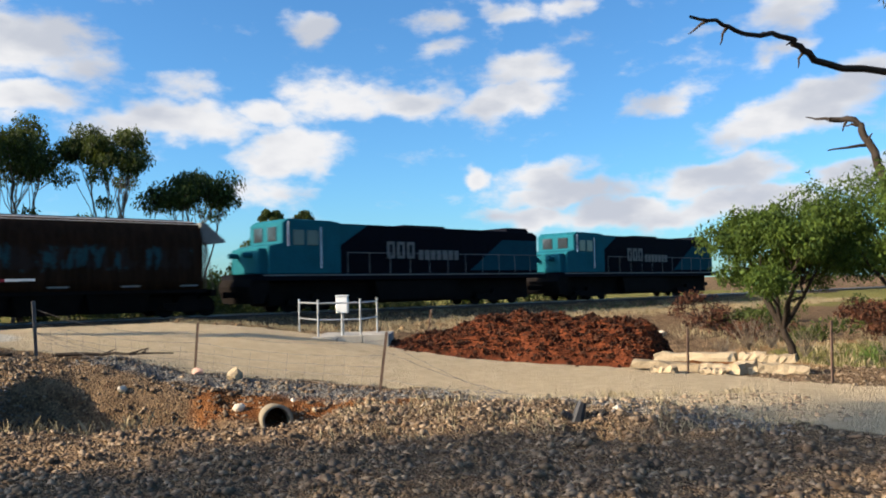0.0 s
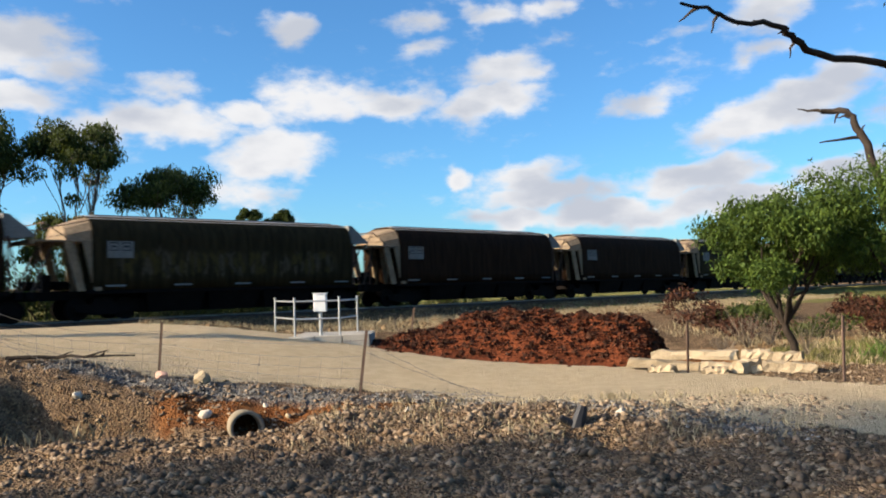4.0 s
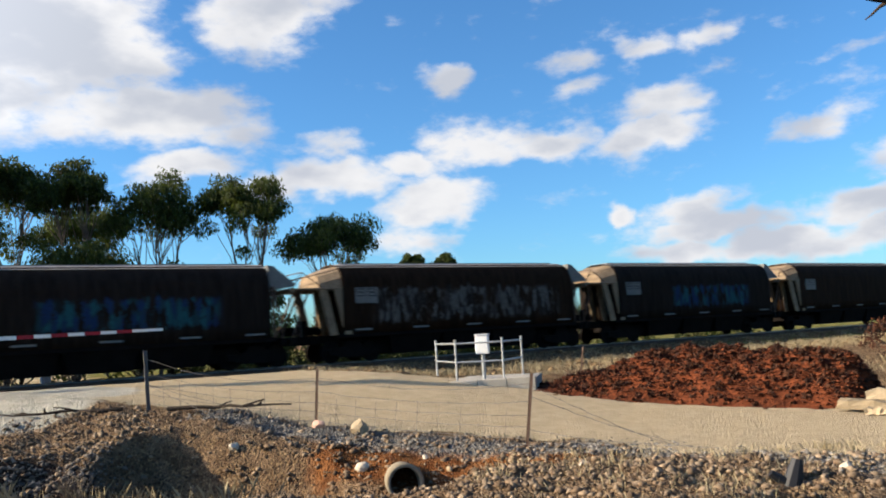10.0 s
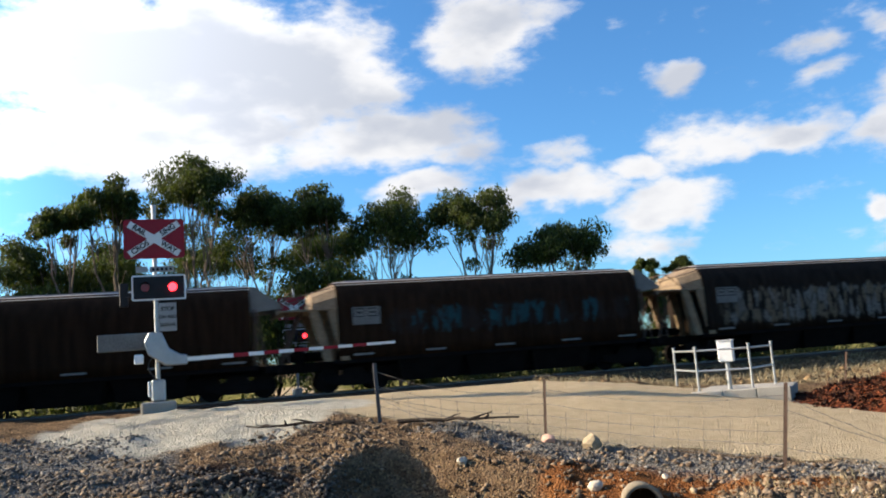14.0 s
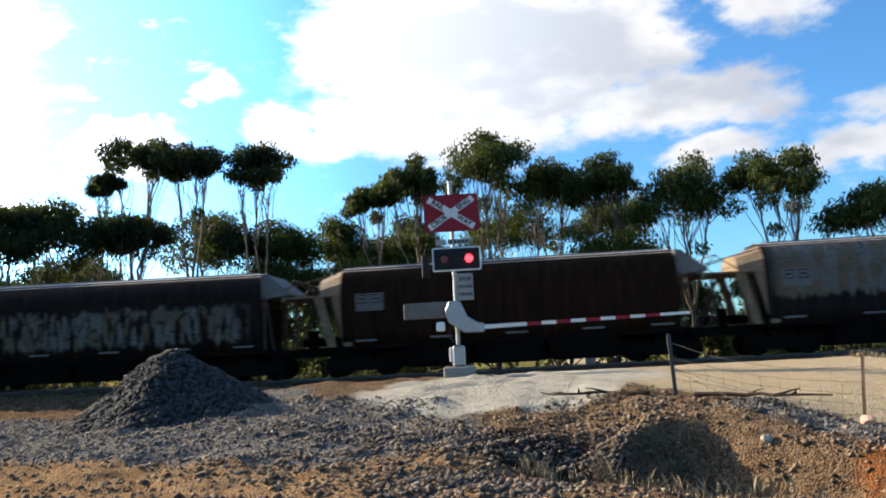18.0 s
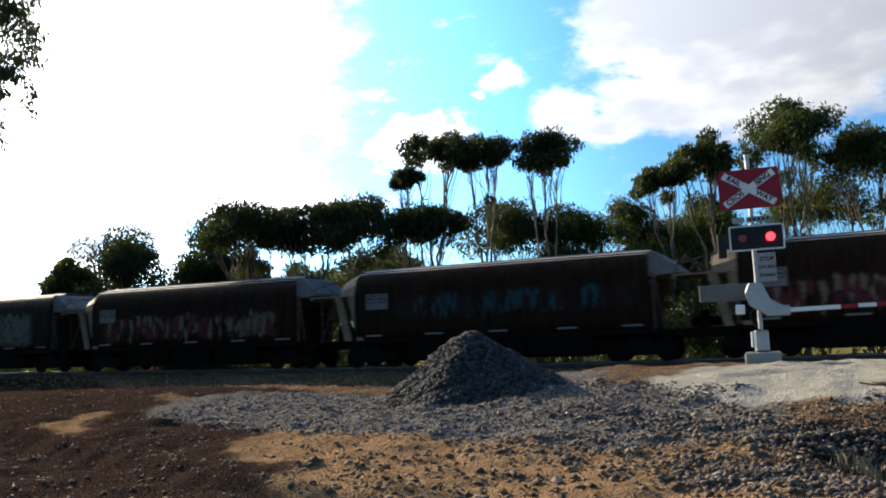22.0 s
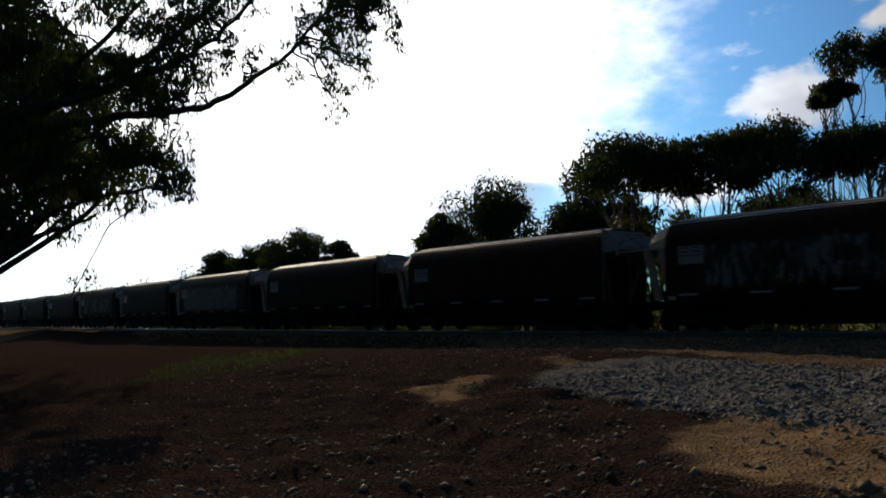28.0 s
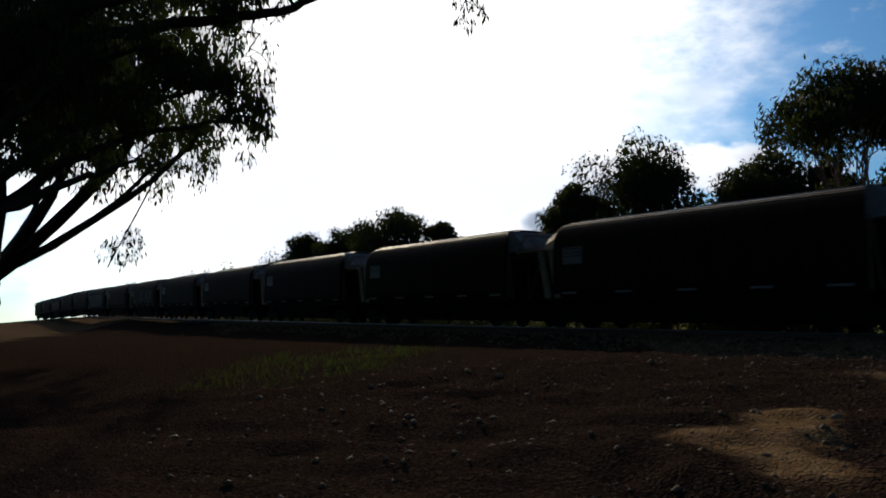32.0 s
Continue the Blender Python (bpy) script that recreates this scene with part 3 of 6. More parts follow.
def build_ground():
    xs, ys = spread(-31, 15, 0.16, 2500), spread(-3, 32, 0.16, 2500)
    X, Y = np.meshgrid(xs, ys)
    x, y = X.ravel(), Y.ravel()
    z = ground_z(x, y)
    nx, ny = len(xs), len(ys)
    i = np.arange(nx * ny).reshape(ny, nx)
    faces = np.stack([i[:-1, :-1], i[:-1, 1:], i[1:, 1:], i[1:, :-1]], -1).reshape(-1, 4)
    ob = from_arrays("ground", np.stack([x, y, z], 1), faces, "ground", smooth=True)
    tagged(ob, "bare brown soil with gravel, sand patches, leaf litter and painted shade", "ground", kind="structure")
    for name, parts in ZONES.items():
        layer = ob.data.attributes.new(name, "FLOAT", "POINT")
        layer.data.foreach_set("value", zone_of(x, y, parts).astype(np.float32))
    layer = ob.data.attributes.new("road", "FLOAT", "POINT")
    mask = road_mask(x, y)
    layer.data.foreach_set("value", mask.astype(np.float32))
    # the road's own worn surface, a hand thick above the soil
    inside = (mask[faces].min(1) > 0.35) & (np.abs(x[faces[:, 0]]) < 45) & (y[faces[:, 0]] < 60)
    used = np.unique(faces[inside])
    index = np.full(len(x), -1)
    index[used] = np.arange(len(used))
    road = from_arrays("road", np.stack([x[used], y[used], z[used] + 0.012], 1), index[faces[inside]], "ground", smooth=True)
    tagged(road, "pale unsealed dirt road running beside the fence and over the rails", "road", kind="structure")
    for name in (*ZONES, "road"):
        layer = road.data.attributes.new(name, "FLOAT", "POINT")
        value = np.ones(len(used)) if name == "road" else zone_of(x[used], y[used], ZONES[name]) if name == "apron" else np.zeros(len(used))
        layer.data.foreach_set("value", value.astype(np.float32))


build_ground()

ICO = [(0, 0, -1), (0.72, -0.53, -0.45), (-0.28, -0.85, -0.45), (-0.89, 0, -0.45), (-0.28, 0.85, -0.45), (0.72, 0.53, -0.45),
       (0.28, -0.85, 0.45), (-0.72, -0.53, 0.45), (-0.72, 0.53, 0.45), (0.28, 0.85, 0.45), (0.89, 0, 0.45), (0, 0, 1)]
ICO_F = [(0, 1, 2), (1, 0, 5), (0, 2, 3), (0, 3, 4), (0, 4, 5), (1, 5, 10), (2, 1, 6), (3, 2, 7), (4, 3, 8), (5, 4, 9), (1, 10, 6),
         (2, 6, 7), (3, 7, 8), (4, 8, 9), (5, 9, 10), (6, 10, 11), (7, 6, 11), (8, 7, 11), (9, 8, 11), (10, 9, 11)]


def stones(name, places, sizes, mat, label, seed=1, coarse=False, flat=0.7):
    """Loose stones, joined: each one a dented lump half sunk in what it lies on."""
    r = np.random.RandomState(seed)
    base = np.array([(1, 0, 0), (-1, 0, 0), (0, 1, 0), (0, -1, 0), (0, 0, 1), (0, 0, -1)] if coarse else ICO, float)
    tri = np.array([(0, 2, 4), (2, 1, 4), (1, 3, 4), (3, 0, 4), (2, 0, 5), (1, 2, 5), (3, 1, 5), (0, 3, 5)] if coarse else ICO_F)
    n, k = len(places), len(base)
    v = base[None] * r.uniform(0.7, 1.3, (n, k, 1)) * np.stack([r.uniform(0.7, 1.4, n), r.uniform(0.7, 1.2, n), flat * r.uniform(0.6, 1.2, n)], 1)[:, None]
    a = r.uniform(0, 6.28, n)
    b = r.uniform(-0.6, 0.6, n)
    y, z = v[..., 1] * np.cos(b)[:, None] - v[..., 2] * np.sin(b)[:, None], v[..., 1] * np.sin(b)[:, None] + v[..., 2] * np.cos(b)[:, None]
    x = v[..., 0]
    v = np.stack([x * np.cos(a)[:, None] - y * np.sin(a)[:, None], x * np.sin(a)[:, None] + y * np.cos(a)[:, None], z], -1)
    v = v * np.asarray(sizes)[:, None, None] + np.asarray(places)[:, None]
    f = tri[None] + (np.arange(n) * k)[:, None, None]
    ob = from_arrays(name, v.reshape(-1, 3), f.reshape(-1, 3), mat)
    return tagged(ob, label, "stones", kind="stuff")


# ---- railway line ----
def rail_frame(s):
    """Pose on the track at s: x along the line, y away from the camera's side, z up."""
    a, b = track(s - 0.5), track(s + 0.5)
    d = b - a
    yaw = math.degrees(math.atan2(d[1], d[0]))
    slope = math.degrees(math.atan2(d[2], math.hypot(d[0], d[1])))
    c = track(s)
    return pose(c[0], c[1], c[2], 0, 0, yaw) @ pose(0, 0, 0, 0, -slope, 0)


def sweep(name, outline, ss, mat, label, category):
    """An outline (across, up) carried along the line."""
    k = len(outline)
    verts = []
    for s in ss:
        m = rail_frame(s)
        verts += [tuple(m @ Vector((0, y, z))) for y, z in outline]
    faces = []
    for i in range(len(ss) - 1):
        for j in range(k):
            j2 = (j + 1) % k
            faces.append((i * k + j, i * k + j2, (i + 1) * k + j2, (i + 1) * k + j))
    ob = from_arrays(name, verts, faces, mat)
    return tagged(ob, label, category, kind="structure")


SPAN = [*np.arange(-700, -140, 40), *np.arange(-140, 140, 4), *np.arange(140, 740, 40)]
for side in (-0.74, 0.74):
    sweep("rail", [(side - 0.035, -0.03), (side + 0.035, -0.03), (side + 0.035, 0), (side - 0.035, 0)], SPAN, "steel", "worn steel rail with a shiny head", "rail")
    sweep("rail_web", [(side - 0.06, -0.17), (side + 0.06, -0.17), (side + 0.02, -0.032), (side - 0.02, -0.032)], SPAN, "rust", "rusty web and foot of a rail", "rail")

sleeper_bed = thing("sleepers", "weathered timber sleepers laid under the rails", "sleepers", kind="structure")
bm = BM()
box(bm, (-0.115, -1.15, -0.30), (0.115, 1.15, -0.165), 0.012)
first = part("sleeper", bm, "sleeper", sleeper_bed)
first.matrix_basis = rail_frame(-90)
for i in range(1, 260):
    o = first.copy()
    scene.collection.objects.link(o)
    o.matrix_basis = rail_frame(-90 + i * 0.66) @ pose(0, random.uniform(-0.04, 0.04), random.uniform(-0.01, 0.008), 0, 0, random.uniform(-2, 2))


def ballast():
    r = np.random.RandomState(7)
    n = 15000
    s = r.uniform(-75, 60, n)
    off = r.uniform(-4.3, -0.9, n)
    u = np.interp(s, TABLE_S, TABLE_U)
    x, y = from_uv(u, line_v(u) + off)
    keep = road_mask(x, y) < 0.4
    x, y = x[keep], y[keep]
    p = np.stack([x, y, ground_z(x, y) + 0.01], 1)
    stones("ballast", p, r.uniform(0.035, 0.085, len(x)), "ballast", "brown dusty crushed stone ballast along the track", 8, True)


ballast()


# ---- the train ----
# paler than the sides: sun glancing along the roof edge, put into the colour
MAT["roof_paint"] = material("sunlit_roof", (0.231, 0.2145, 0.1925), 0.6, 0, 0.25, 12, 0.8, 0.1)

def hopper_paint(name, inks, low=1.6, high=2.75, start=1.0, end=11.0, amount=0.8, coat=(0.205, 0.11, 0.062), seed=0.0, solid=False):
    """Faded, grimy hopper paint darkened to hold the side's shade, with sprayed lettering of unreadable shapes."""
    m = bpy.data.materials.new(name)
    m.use_nodes = True
    t = m.node_tree
    b = t.nodes["Principled BSDF"]
    coord = t.nodes.new("ShaderNodeTexCoord")
    pos = t.nodes.new("ShaderNodeSeparateXYZ")
    link(t, coord.outputs["Object"], pos.inputs[0])
    shift = t.nodes.new("ShaderNodeMapping")
    shift.inputs["Location"].default_value = (seed * 7.3, seed, seed * 3.1)
    link(t, coord.outputs["Object"], shift.inputs["Vector"])
    streak = t.nodes.new("ShaderNodeMapping")
    streak.inputs["Scale"].default_value = (2.2, 1, 0.18)
    link(t, shift.outputs[0], streak.inputs["Vector"])
    runs = node(t, "ShaderNodeTexNoise", Scale=3.0, Detail=6.0, Roughness=0.65)
    link(t, streak.outputs[0], runs.inputs["Vector"])
    fine = node(t, "ShaderNodeTexNoise", Scale=14.0, Detail=5.0)
    link(t, shift.outputs[0], fine.inputs["Vector"])
    # coat cut to about a tenth: the unlit side's shade is in the colour
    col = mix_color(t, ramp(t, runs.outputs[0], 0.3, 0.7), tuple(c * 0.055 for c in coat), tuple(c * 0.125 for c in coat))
    rust = math_node(t, "MULTIPLY", ramp(t, fine.outputs[0], 0.58, 0.75), 0.5)
    col = mix_color(t, rust, col, (0.045, 0.02, 0.011))
    if inks:
        letters = t.nodes.new("ShaderNodeMapping")
        letters.inputs["Scale"].default_value = (2.3, 0.0, 0.6)
        letters.inputs["Rotation"].default_value = (0, 0.35, 0)
        wob = t.nodes.new("ShaderNodeVectorMath")
        wob.operation = "MULTIPLY_ADD"
        link(t, fine.outputs["Color"], wob.inputs[0])
        wob.inputs[1].default_value = (0.3, 0.0, 0.3)
        link(t, shift.outputs[0], wob.inputs[2])
        link(t, wob.outputs[0], letters.inputs["Vector"])
        cell = node(t, "ShaderNodeTexVoronoi", Scale=2.3)
        link(t, letters.outputs[0], cell.inputs["Vector"])
        edge = t.nodes.new("ShaderNodeTexVoronoi")
        edge.feature = "DISTANCE_TO_EDGE"
        edge.inputs["Scale"].default_value = 2.3
        link(t, letters.outputs[0], edge.inputs["Vector"])
        sep = t.nodes.new("ShaderNodeSeparateXYZ")
        link(t, cell.outputs["Color"], sep.inputs[0])
        wave_top = math_node(t, "MULTIPLY", math_node(t, "SUBTRACT", runs.outputs[0], 0.5), 1.2)
        z = math_node(t, "ADD", pos.outputs[2], wave_top)
        band = math_node(t, "MULTIPLY", ramp(t, z, low - 0.08, low + 0.08), ramp(t, z, high + 0.08, high - 0.08))
        span = math_node(t, "MULTIPLY", ramp(t, pos.outputs[0], start - 0.3, start + 0.3), ramp(t, pos.outputs[0], end + 0.3, end - 0.3))
        filled = math_node(t, "MULTIPLY", ramp(t, sep.outputs[0], 0.25, 0.35), ramp(t, edge.outputs["Distance"], 0.03, 0.06))
        if solid:
            filled = math_node(t, "MAXIMUM", filled, ramp(t, runs.outputs[0], 0.66, 0.56))
        ink = mix_color(t, ramp(t, sep.outputs[1], 0.45, 0.55), inks[0], inks[1])
        line = math_node(t, "MULTIPLY", ramp(t, edge.outputs["Distance"], 0.05, 0.02), 0.9)
        ink = mix_color(t, line, ink, inks[2] if len(inks) > 2 else (0.03, 0.03, 0.03))
        cover = math_node(t, "MAXIMUM", filled, math_node(t, "MULTIPLY", line, 0.8))
        mask = math_node(t, "MULTIPLY", math_node(t, "MULTIPLY", band, span), math_node(t, "MULTIPLY", cover, amount))
        mask = math_node(t, "MULTIPLY", mask, ramp(t, fine.outputs[0], 0.25, 0.5))
        col = mix_color(t, mask, col, ink)
    link(t, col, b.inputs["Base Color"])
    b.inputs["Roughness"].default_value = 0.75
    b.inputs["Specular IOR Level"].default_value = 0.03
    bn = node(t, "ShaderNodeBump", Strength=0.15, Distance=0.02)
    link(t, runs.outputs[0], bn.inputs["Height"])
    link(t, bn.outputs[0], b.inputs["Normal"])
    return m


WHITE, CREAM, BLUE, CYAN, GREEN, YELLOW, PINK, INK = (0.18, 0.168, 0.15), (0.162, 0.126, 0.084), (0.0132, 0.036, 0.102), (0.018, 0.09, 0.108), (0.009, 0.084, 0.06), (0.126, 0.096, 0.024), (0.114, 0.027, 0.03), (0.024, 0.021, 0.021)
# look of a hopper: words for its label, inks, sprayed band, stretch along the side, strength, coat
LOOKS = {
    "plain": ("plain grimy brown sides with shade in their colour", None, 0, 0, 0, 0, 0, (0.205, 0.11, 0.062)),
    "teal": ("faint teal graffiti", (CYAN, INK, INK), 2.0, 2.8, 2, 11.5, 0.55, (0.205, 0.11, 0.062)),
    "yellow": ("faded yellow paint", (YELLOW, CREAM, INK), 1.7, 2.6, 1, 11, 0.3, (0.26, 0.19, 0.09)),
    "outline": ("white outlined graffiti letters", (INK, WHITE, WHITE), 1.6, 2.9, 1.5, 11, 0.5, (0.20, 0.108, 0.06)),
    "green": ("broad green graffiti band", (GREEN, CYAN, INK), 1.5, 2.6, 1, 11.6, 0.85, (0.15, 0.11, 0.09)),
    "silver": ("large silver painted panels", (WHITE, WHITE, INK), 1.4, 3.9, 0.6, 11.5, 0.75, (0.22, 0.19, 0.17)),
    "blue": ("blue graffiti letters", (BLUE, CYAN, CYAN), 1.7, 2.7, 4, 10, 0.75, (0.16, 0.115, 0.09)),
    "cream": ("cream graffiti letters", (CREAM, WHITE, INK), 1.5, 2.8, 0.8, 11.5, 0.8, (0.18, 0.13, 0.10)),
    "mixed": ("cyan and yellow graffiti", (CYAN, YELLOW, INK), 1.5, 2.9, 0.8, 11.5, 0.8, (0.17, 0.13, 0.10)),
    "bluered": ("blue and dark red paint", ((0.02, 0.025, 0.08), (0.05, 0.012, 0.014), (0.02, 0.02, 0.05)), 1.2, 2.7, 0.3, 11.9, 0.9, (0.20, 0.15, 0.12)),
    "whitewash": ("whitewashed upper side", (WHITE, CREAM, CREAM), 2.0, 3.9, 0.3, 11.8, 0.8, (0.20, 0.16, 0.14)),
    "pink": ("pink and red graffiti", (PINK, CREAM, INK), 1.5, 2.5, 0.8, 11, 0.8, (0.205, 0.11, 0.062)),
    "drips": ("white paint drips", (WHITE, WHITE, INK), 1.4, 3.0, 1, 10.6, 0.7, (0.17, 0.13, 0.10)),
}
ORDER = ["teal", "yellow", "yellow", "plain", "plain", "yellow", "outline", "plain", "green", "plain", "silver", "plain", "blue", "outline", "blue", "outline", "cream", "plain", "cream", "teal",
         "plain", "outline", "mixed", "blue", "whitewash", "plain", "cream", "mixed", "bluered", "cream", "pink", "teal", "pink", "drips", "outline", "plain", "plain", "plain", "plain", "outline",
         "plain", "plain", "drips", "plain", "outline", "plain", "plain", "plain", "plain", "plain", "outline", "plain", "drips", "plain", "plain", "cream", "plain", "plain"]


def hopper_section(x):
    """The rounded cross-section of the body at x."""
    half = [(1.38, 1.15), (1.42, 1.6), (1.42, 3.0), (1.36, 3.35), (1.18, 3.68), (0.85, 3.9), (0.45, 4.0)]
    return [(x, -y, z) for y, z in half] + [(x, y, z) for y, z in reversed(half)]


def loft(bm, rings):
    made = [[bm.verts.new(p) for p in ring] for ring in rings]
    k = len(made[0])
    for a, b in zip(made, made[1:]):
        for i in range(k - 1):
            bm.faces.new((a[i], a[i + 1], b[i + 1], b[i]))
        bm.faces.new((a[k - 1], a[0], b[0], b[k - 1]))
    for ring in (made[0], made[-1]):
        bm.faces.new(ring)
    bmesh.ops.recalc_face_normals(bm, faces=bm.faces)
    return bm


def wheelset(parent, x, z=0.43, r=0.43):
    for side in (-1, 1):
        bm = BM()
        rod(bm, (x, side * 0.68, z), (x, side * 0.80, z), r, 20)
        rod(bm, (x, side * 0.80, z), (x, side * 0.86, z), 0.14, 10)
        part("wheel", bm, "under", parent)


def bogie(parent, x, base=0.9):
    bm = BM()
    for side in (-1, 1):
        y = side * 0.98
        prism(bm, [(x - base - 0.2, 0.36), (x - base - 0.2, 0.56), (x - 0.45, 0.62), (x - 0.3, 0.86), (x + 0.3, 0.86), (x + 0.45, 0.62), (x + base + 0.2, 0.56), (x + base + 0.2, 0.36), (x + 0.4, 0.22), (x - 0.4, 0.22)], y - 0.07, y + 0.07)
    box(bm, (x - 0.25, -1.0, 0.55), (x + 0.25, 1.0, 0.86), 0.03)
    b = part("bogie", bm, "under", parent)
    for dx in (-base, base):
        wheelset(b, x + dx)
    return b


def hopper(look):
    words, inks, low, high, start, end, amount, coat = LOOKS[look]
    w = thing("hopper_wagon", f"brown bulk grain hopper wagon with {words}", "wagon", group="wagons of the train")
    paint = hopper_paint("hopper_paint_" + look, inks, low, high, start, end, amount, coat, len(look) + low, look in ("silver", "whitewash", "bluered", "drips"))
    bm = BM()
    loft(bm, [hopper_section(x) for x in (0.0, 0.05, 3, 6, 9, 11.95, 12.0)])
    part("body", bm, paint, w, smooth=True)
    bm = BM()
    box(bm, (0.4, -0.42, 3.99), (11.6, 0.42, 4.06), 0.02)
    part("roof_hatch", bm, "train_grey", w, "long loading hatch along the roof")
    # a strip just proud of the body, coloured as the sunlit roof edge
    bm = BM()
    arch = [(-0.98, 3.845), (-0.45, 4.012), (0.45, 4.012), (0.98, 3.845), (0.9, 3.8), (-0.9, 3.8)]
    loft(bm, [[(x, y, z) for y, z in arch] for x in (0.02, 4, 8, 11.98)])
    part("roof", bm, "roof_paint", w, "roof top coloured pale for the sun along its edge")
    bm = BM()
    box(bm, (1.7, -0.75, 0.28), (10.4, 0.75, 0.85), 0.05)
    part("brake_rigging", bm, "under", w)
    # near end: sloped hood, platform, braces and rails
    bm = BM()
    a = [(0.0, y, z) for y, z in ((-1.36, 3.0), (-1.30, 3.4), (-1.12, 3.7), (-0.8, 3.9), (0.8, 3.9), (1.12, 3.7), (1.30, 3.4), (1.36, 3.0))]
    b = [(-0.85, y, z) for y, z in ((-1.1, 3.0), (-1.05, 3.2), (-0.85, 3.45), (-0.6, 3.6), (0.6, 3.6), (0.85, 3.45), (1.05, 3.2), (1.1, 3.0))]
    loft(bm, [a, b])
    part("end_hood", bm, "cream", w, "weathered cream end hood")
    bm = BM()
    box(bm, (-2.15, -1.4, 2.93), (0.02, 1.4, 3.0), 0.01)
    box(bm, (-2.15, -1.42, 2.85), (-2.05, 1.42, 3.02))
    part("end_platform", bm, "cream", w)
    for x0, x1, y in ((-1.0, -0.65, -1.3), (-0.35, -0.05, -1.34), (-1.0, -0.65, 1.3), (-0.5, -0.3, -0.4), (-0.5, -0.3, 0.4)):
        bm = BM()
        prism(bm, [(x0, 2.93), (x0 + 0.34, 2.93), (x1 + 0.42, 1.12), (x1 + 0.12, 1.12)], y - 0.05, y + 0.05)
        part("brace", bm, "cream", w)
    bm = BM()
    for y in (-1.36, 1.36):
        rod(bm, (-2.1, y, 3.0), (-1.7, y, 3.62), 0.022, 6)
        rod(bm, (-1.7, y, 3.62), (-0.9, y, 3.05), 0.022, 6)
        rod(bm, (-2.1, y, 3.3), (-0.1, y, 3.75), 0.018, 6)
    rod(bm, (-1.7, -1.36, 3.62), (-1.7, 1.36, 3.62), 0.02, 6)
    part("hand_rail", bm, "rust", w)
    bm = BM()
    prism(bm, [(12.0, 3.0), (12.0, 3.92), (12.22, 3.9), (13.1, 3.2), (13.1, 3.1)], -1.2, 1.2)
    part("end_cowl", bm, "train_grey", w, "pale sloped end cowl")
    bm = BM()
    prism(bm, [(12.0, 1.15), (12.0, 2.9), (12.1, 2.9), (11.2, 1.15)], -1.25, 1.25)
    for y in (-1.3, 1.3):
        rod(bm, (12.15, y, 1.1), (12.15, y, 3.1), 0.05, 6)
        rod(bm, (12.5, y, 1.1), (12.2, y, 3.0), 0.03, 6)
    part("end_slope", bm, "rust", w)
    bm = BM()
    box(bm, (-2.2, -0.35, 0.78), (12.6, 0.35, 1.12), 0.02)
    box(bm, (-0.2, -1.36, 1.0), (12.2, -1.26, 1.16), 0.01)
    box(bm, (-0.2, 1.26, 1.0), (12.2, 1.36, 1.16), 0.01)
    box(bm, (-2.25, -1.3, 0.85), (-2.0, 1.3, 1.12), 0.02)
    box(bm, (12.4, -1.3, 0.85), (12.65, 1.3, 1.12), 0.02)
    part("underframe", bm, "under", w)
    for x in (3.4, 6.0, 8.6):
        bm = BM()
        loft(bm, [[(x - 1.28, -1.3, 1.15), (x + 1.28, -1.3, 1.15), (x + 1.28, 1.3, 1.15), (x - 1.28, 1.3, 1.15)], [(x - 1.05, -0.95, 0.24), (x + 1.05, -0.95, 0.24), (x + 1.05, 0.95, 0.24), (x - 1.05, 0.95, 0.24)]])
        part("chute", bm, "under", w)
    for x in (0.55, 11.5):
        bogie(w, x)
    for x in (-2.65, 12.65):
        bm = BM()
        box(bm, (min(x, x + 0.5 * (1 if x < 0 else -1)), -0.13, 0.72), (max(x, x + 0.5 * (1 if x < 0 else -1)), 0.13, 0.98), 0.03)
        part("coupler", bm, "under", w)
    # brake gear, ladder and hoses between the wagons
    bm = BM()
    for k in range(5):
        rod(bm, (-1.75, -1.15, 1.2 + k * 0.36), (-1.75, -0.7, 1.2 + k * 0.36), 0.02, 5)
    for y in (-1.15, -0.7):
        rod(bm, (-1.75, y, 1.1), (-1.75, y, 3.0), 0.024, 5)
    part("ladder", bm, "rust", w)
    bm = BM()
    rod(bm, (-1.3, -0.2, 1.1), (-1.3, -0.2, 1.75), 0.2, 10)
    rod(bm, (-1.9, 0.5, 1.35), (-0.2, 0.5, 1.35), 0.17, 10)
    part("brake_cylinder", bm, "under", w)
    for y in (-0.9, 0.3, 0.9):
        bm = BM()
        rod(bm, (-2.0, y, 1.1), (-1.2, y * 0.9, 2.95), 0.045, 6)
        part("strut", bm, "rust", w)
    # placards and edge markers
    bm = BM()
    box(bm, (0.55, -1.432, 2.35), (1.55, -1.424, 2.98))
    plate = part("placard", bm, "train_grey", w, "pale placard with two boxed marks")
    for x in (0.62, 1.1):
        bm = BM()
        for x2, z2, x3, z3 in ((x, 2.62, x + 0.36, 2.66), (x, 2.9, x + 0.36, 2.94), (x, 2.62, x + 0.04, 2.94), (x + 0.32, 2.62, x + 0.36, 2.94), (x + 0.1, 2.74, x + 0.26, 2.82)):
            box(bm, (x2, -1.438, z2), (x3, -1.433, z3))
        part("mark", bm, "black", plate, "dark boxed mark")
    for x in (0.5, 3.2, 5.9, 8.6, 11.0):
        bm = BM()
        box(bm, (x, -1.41, 1.26), (x + 0.75, -1.398, 1.335))
        part("reflector", bm, "train_grey", w, "pale reflective strip")
    return w


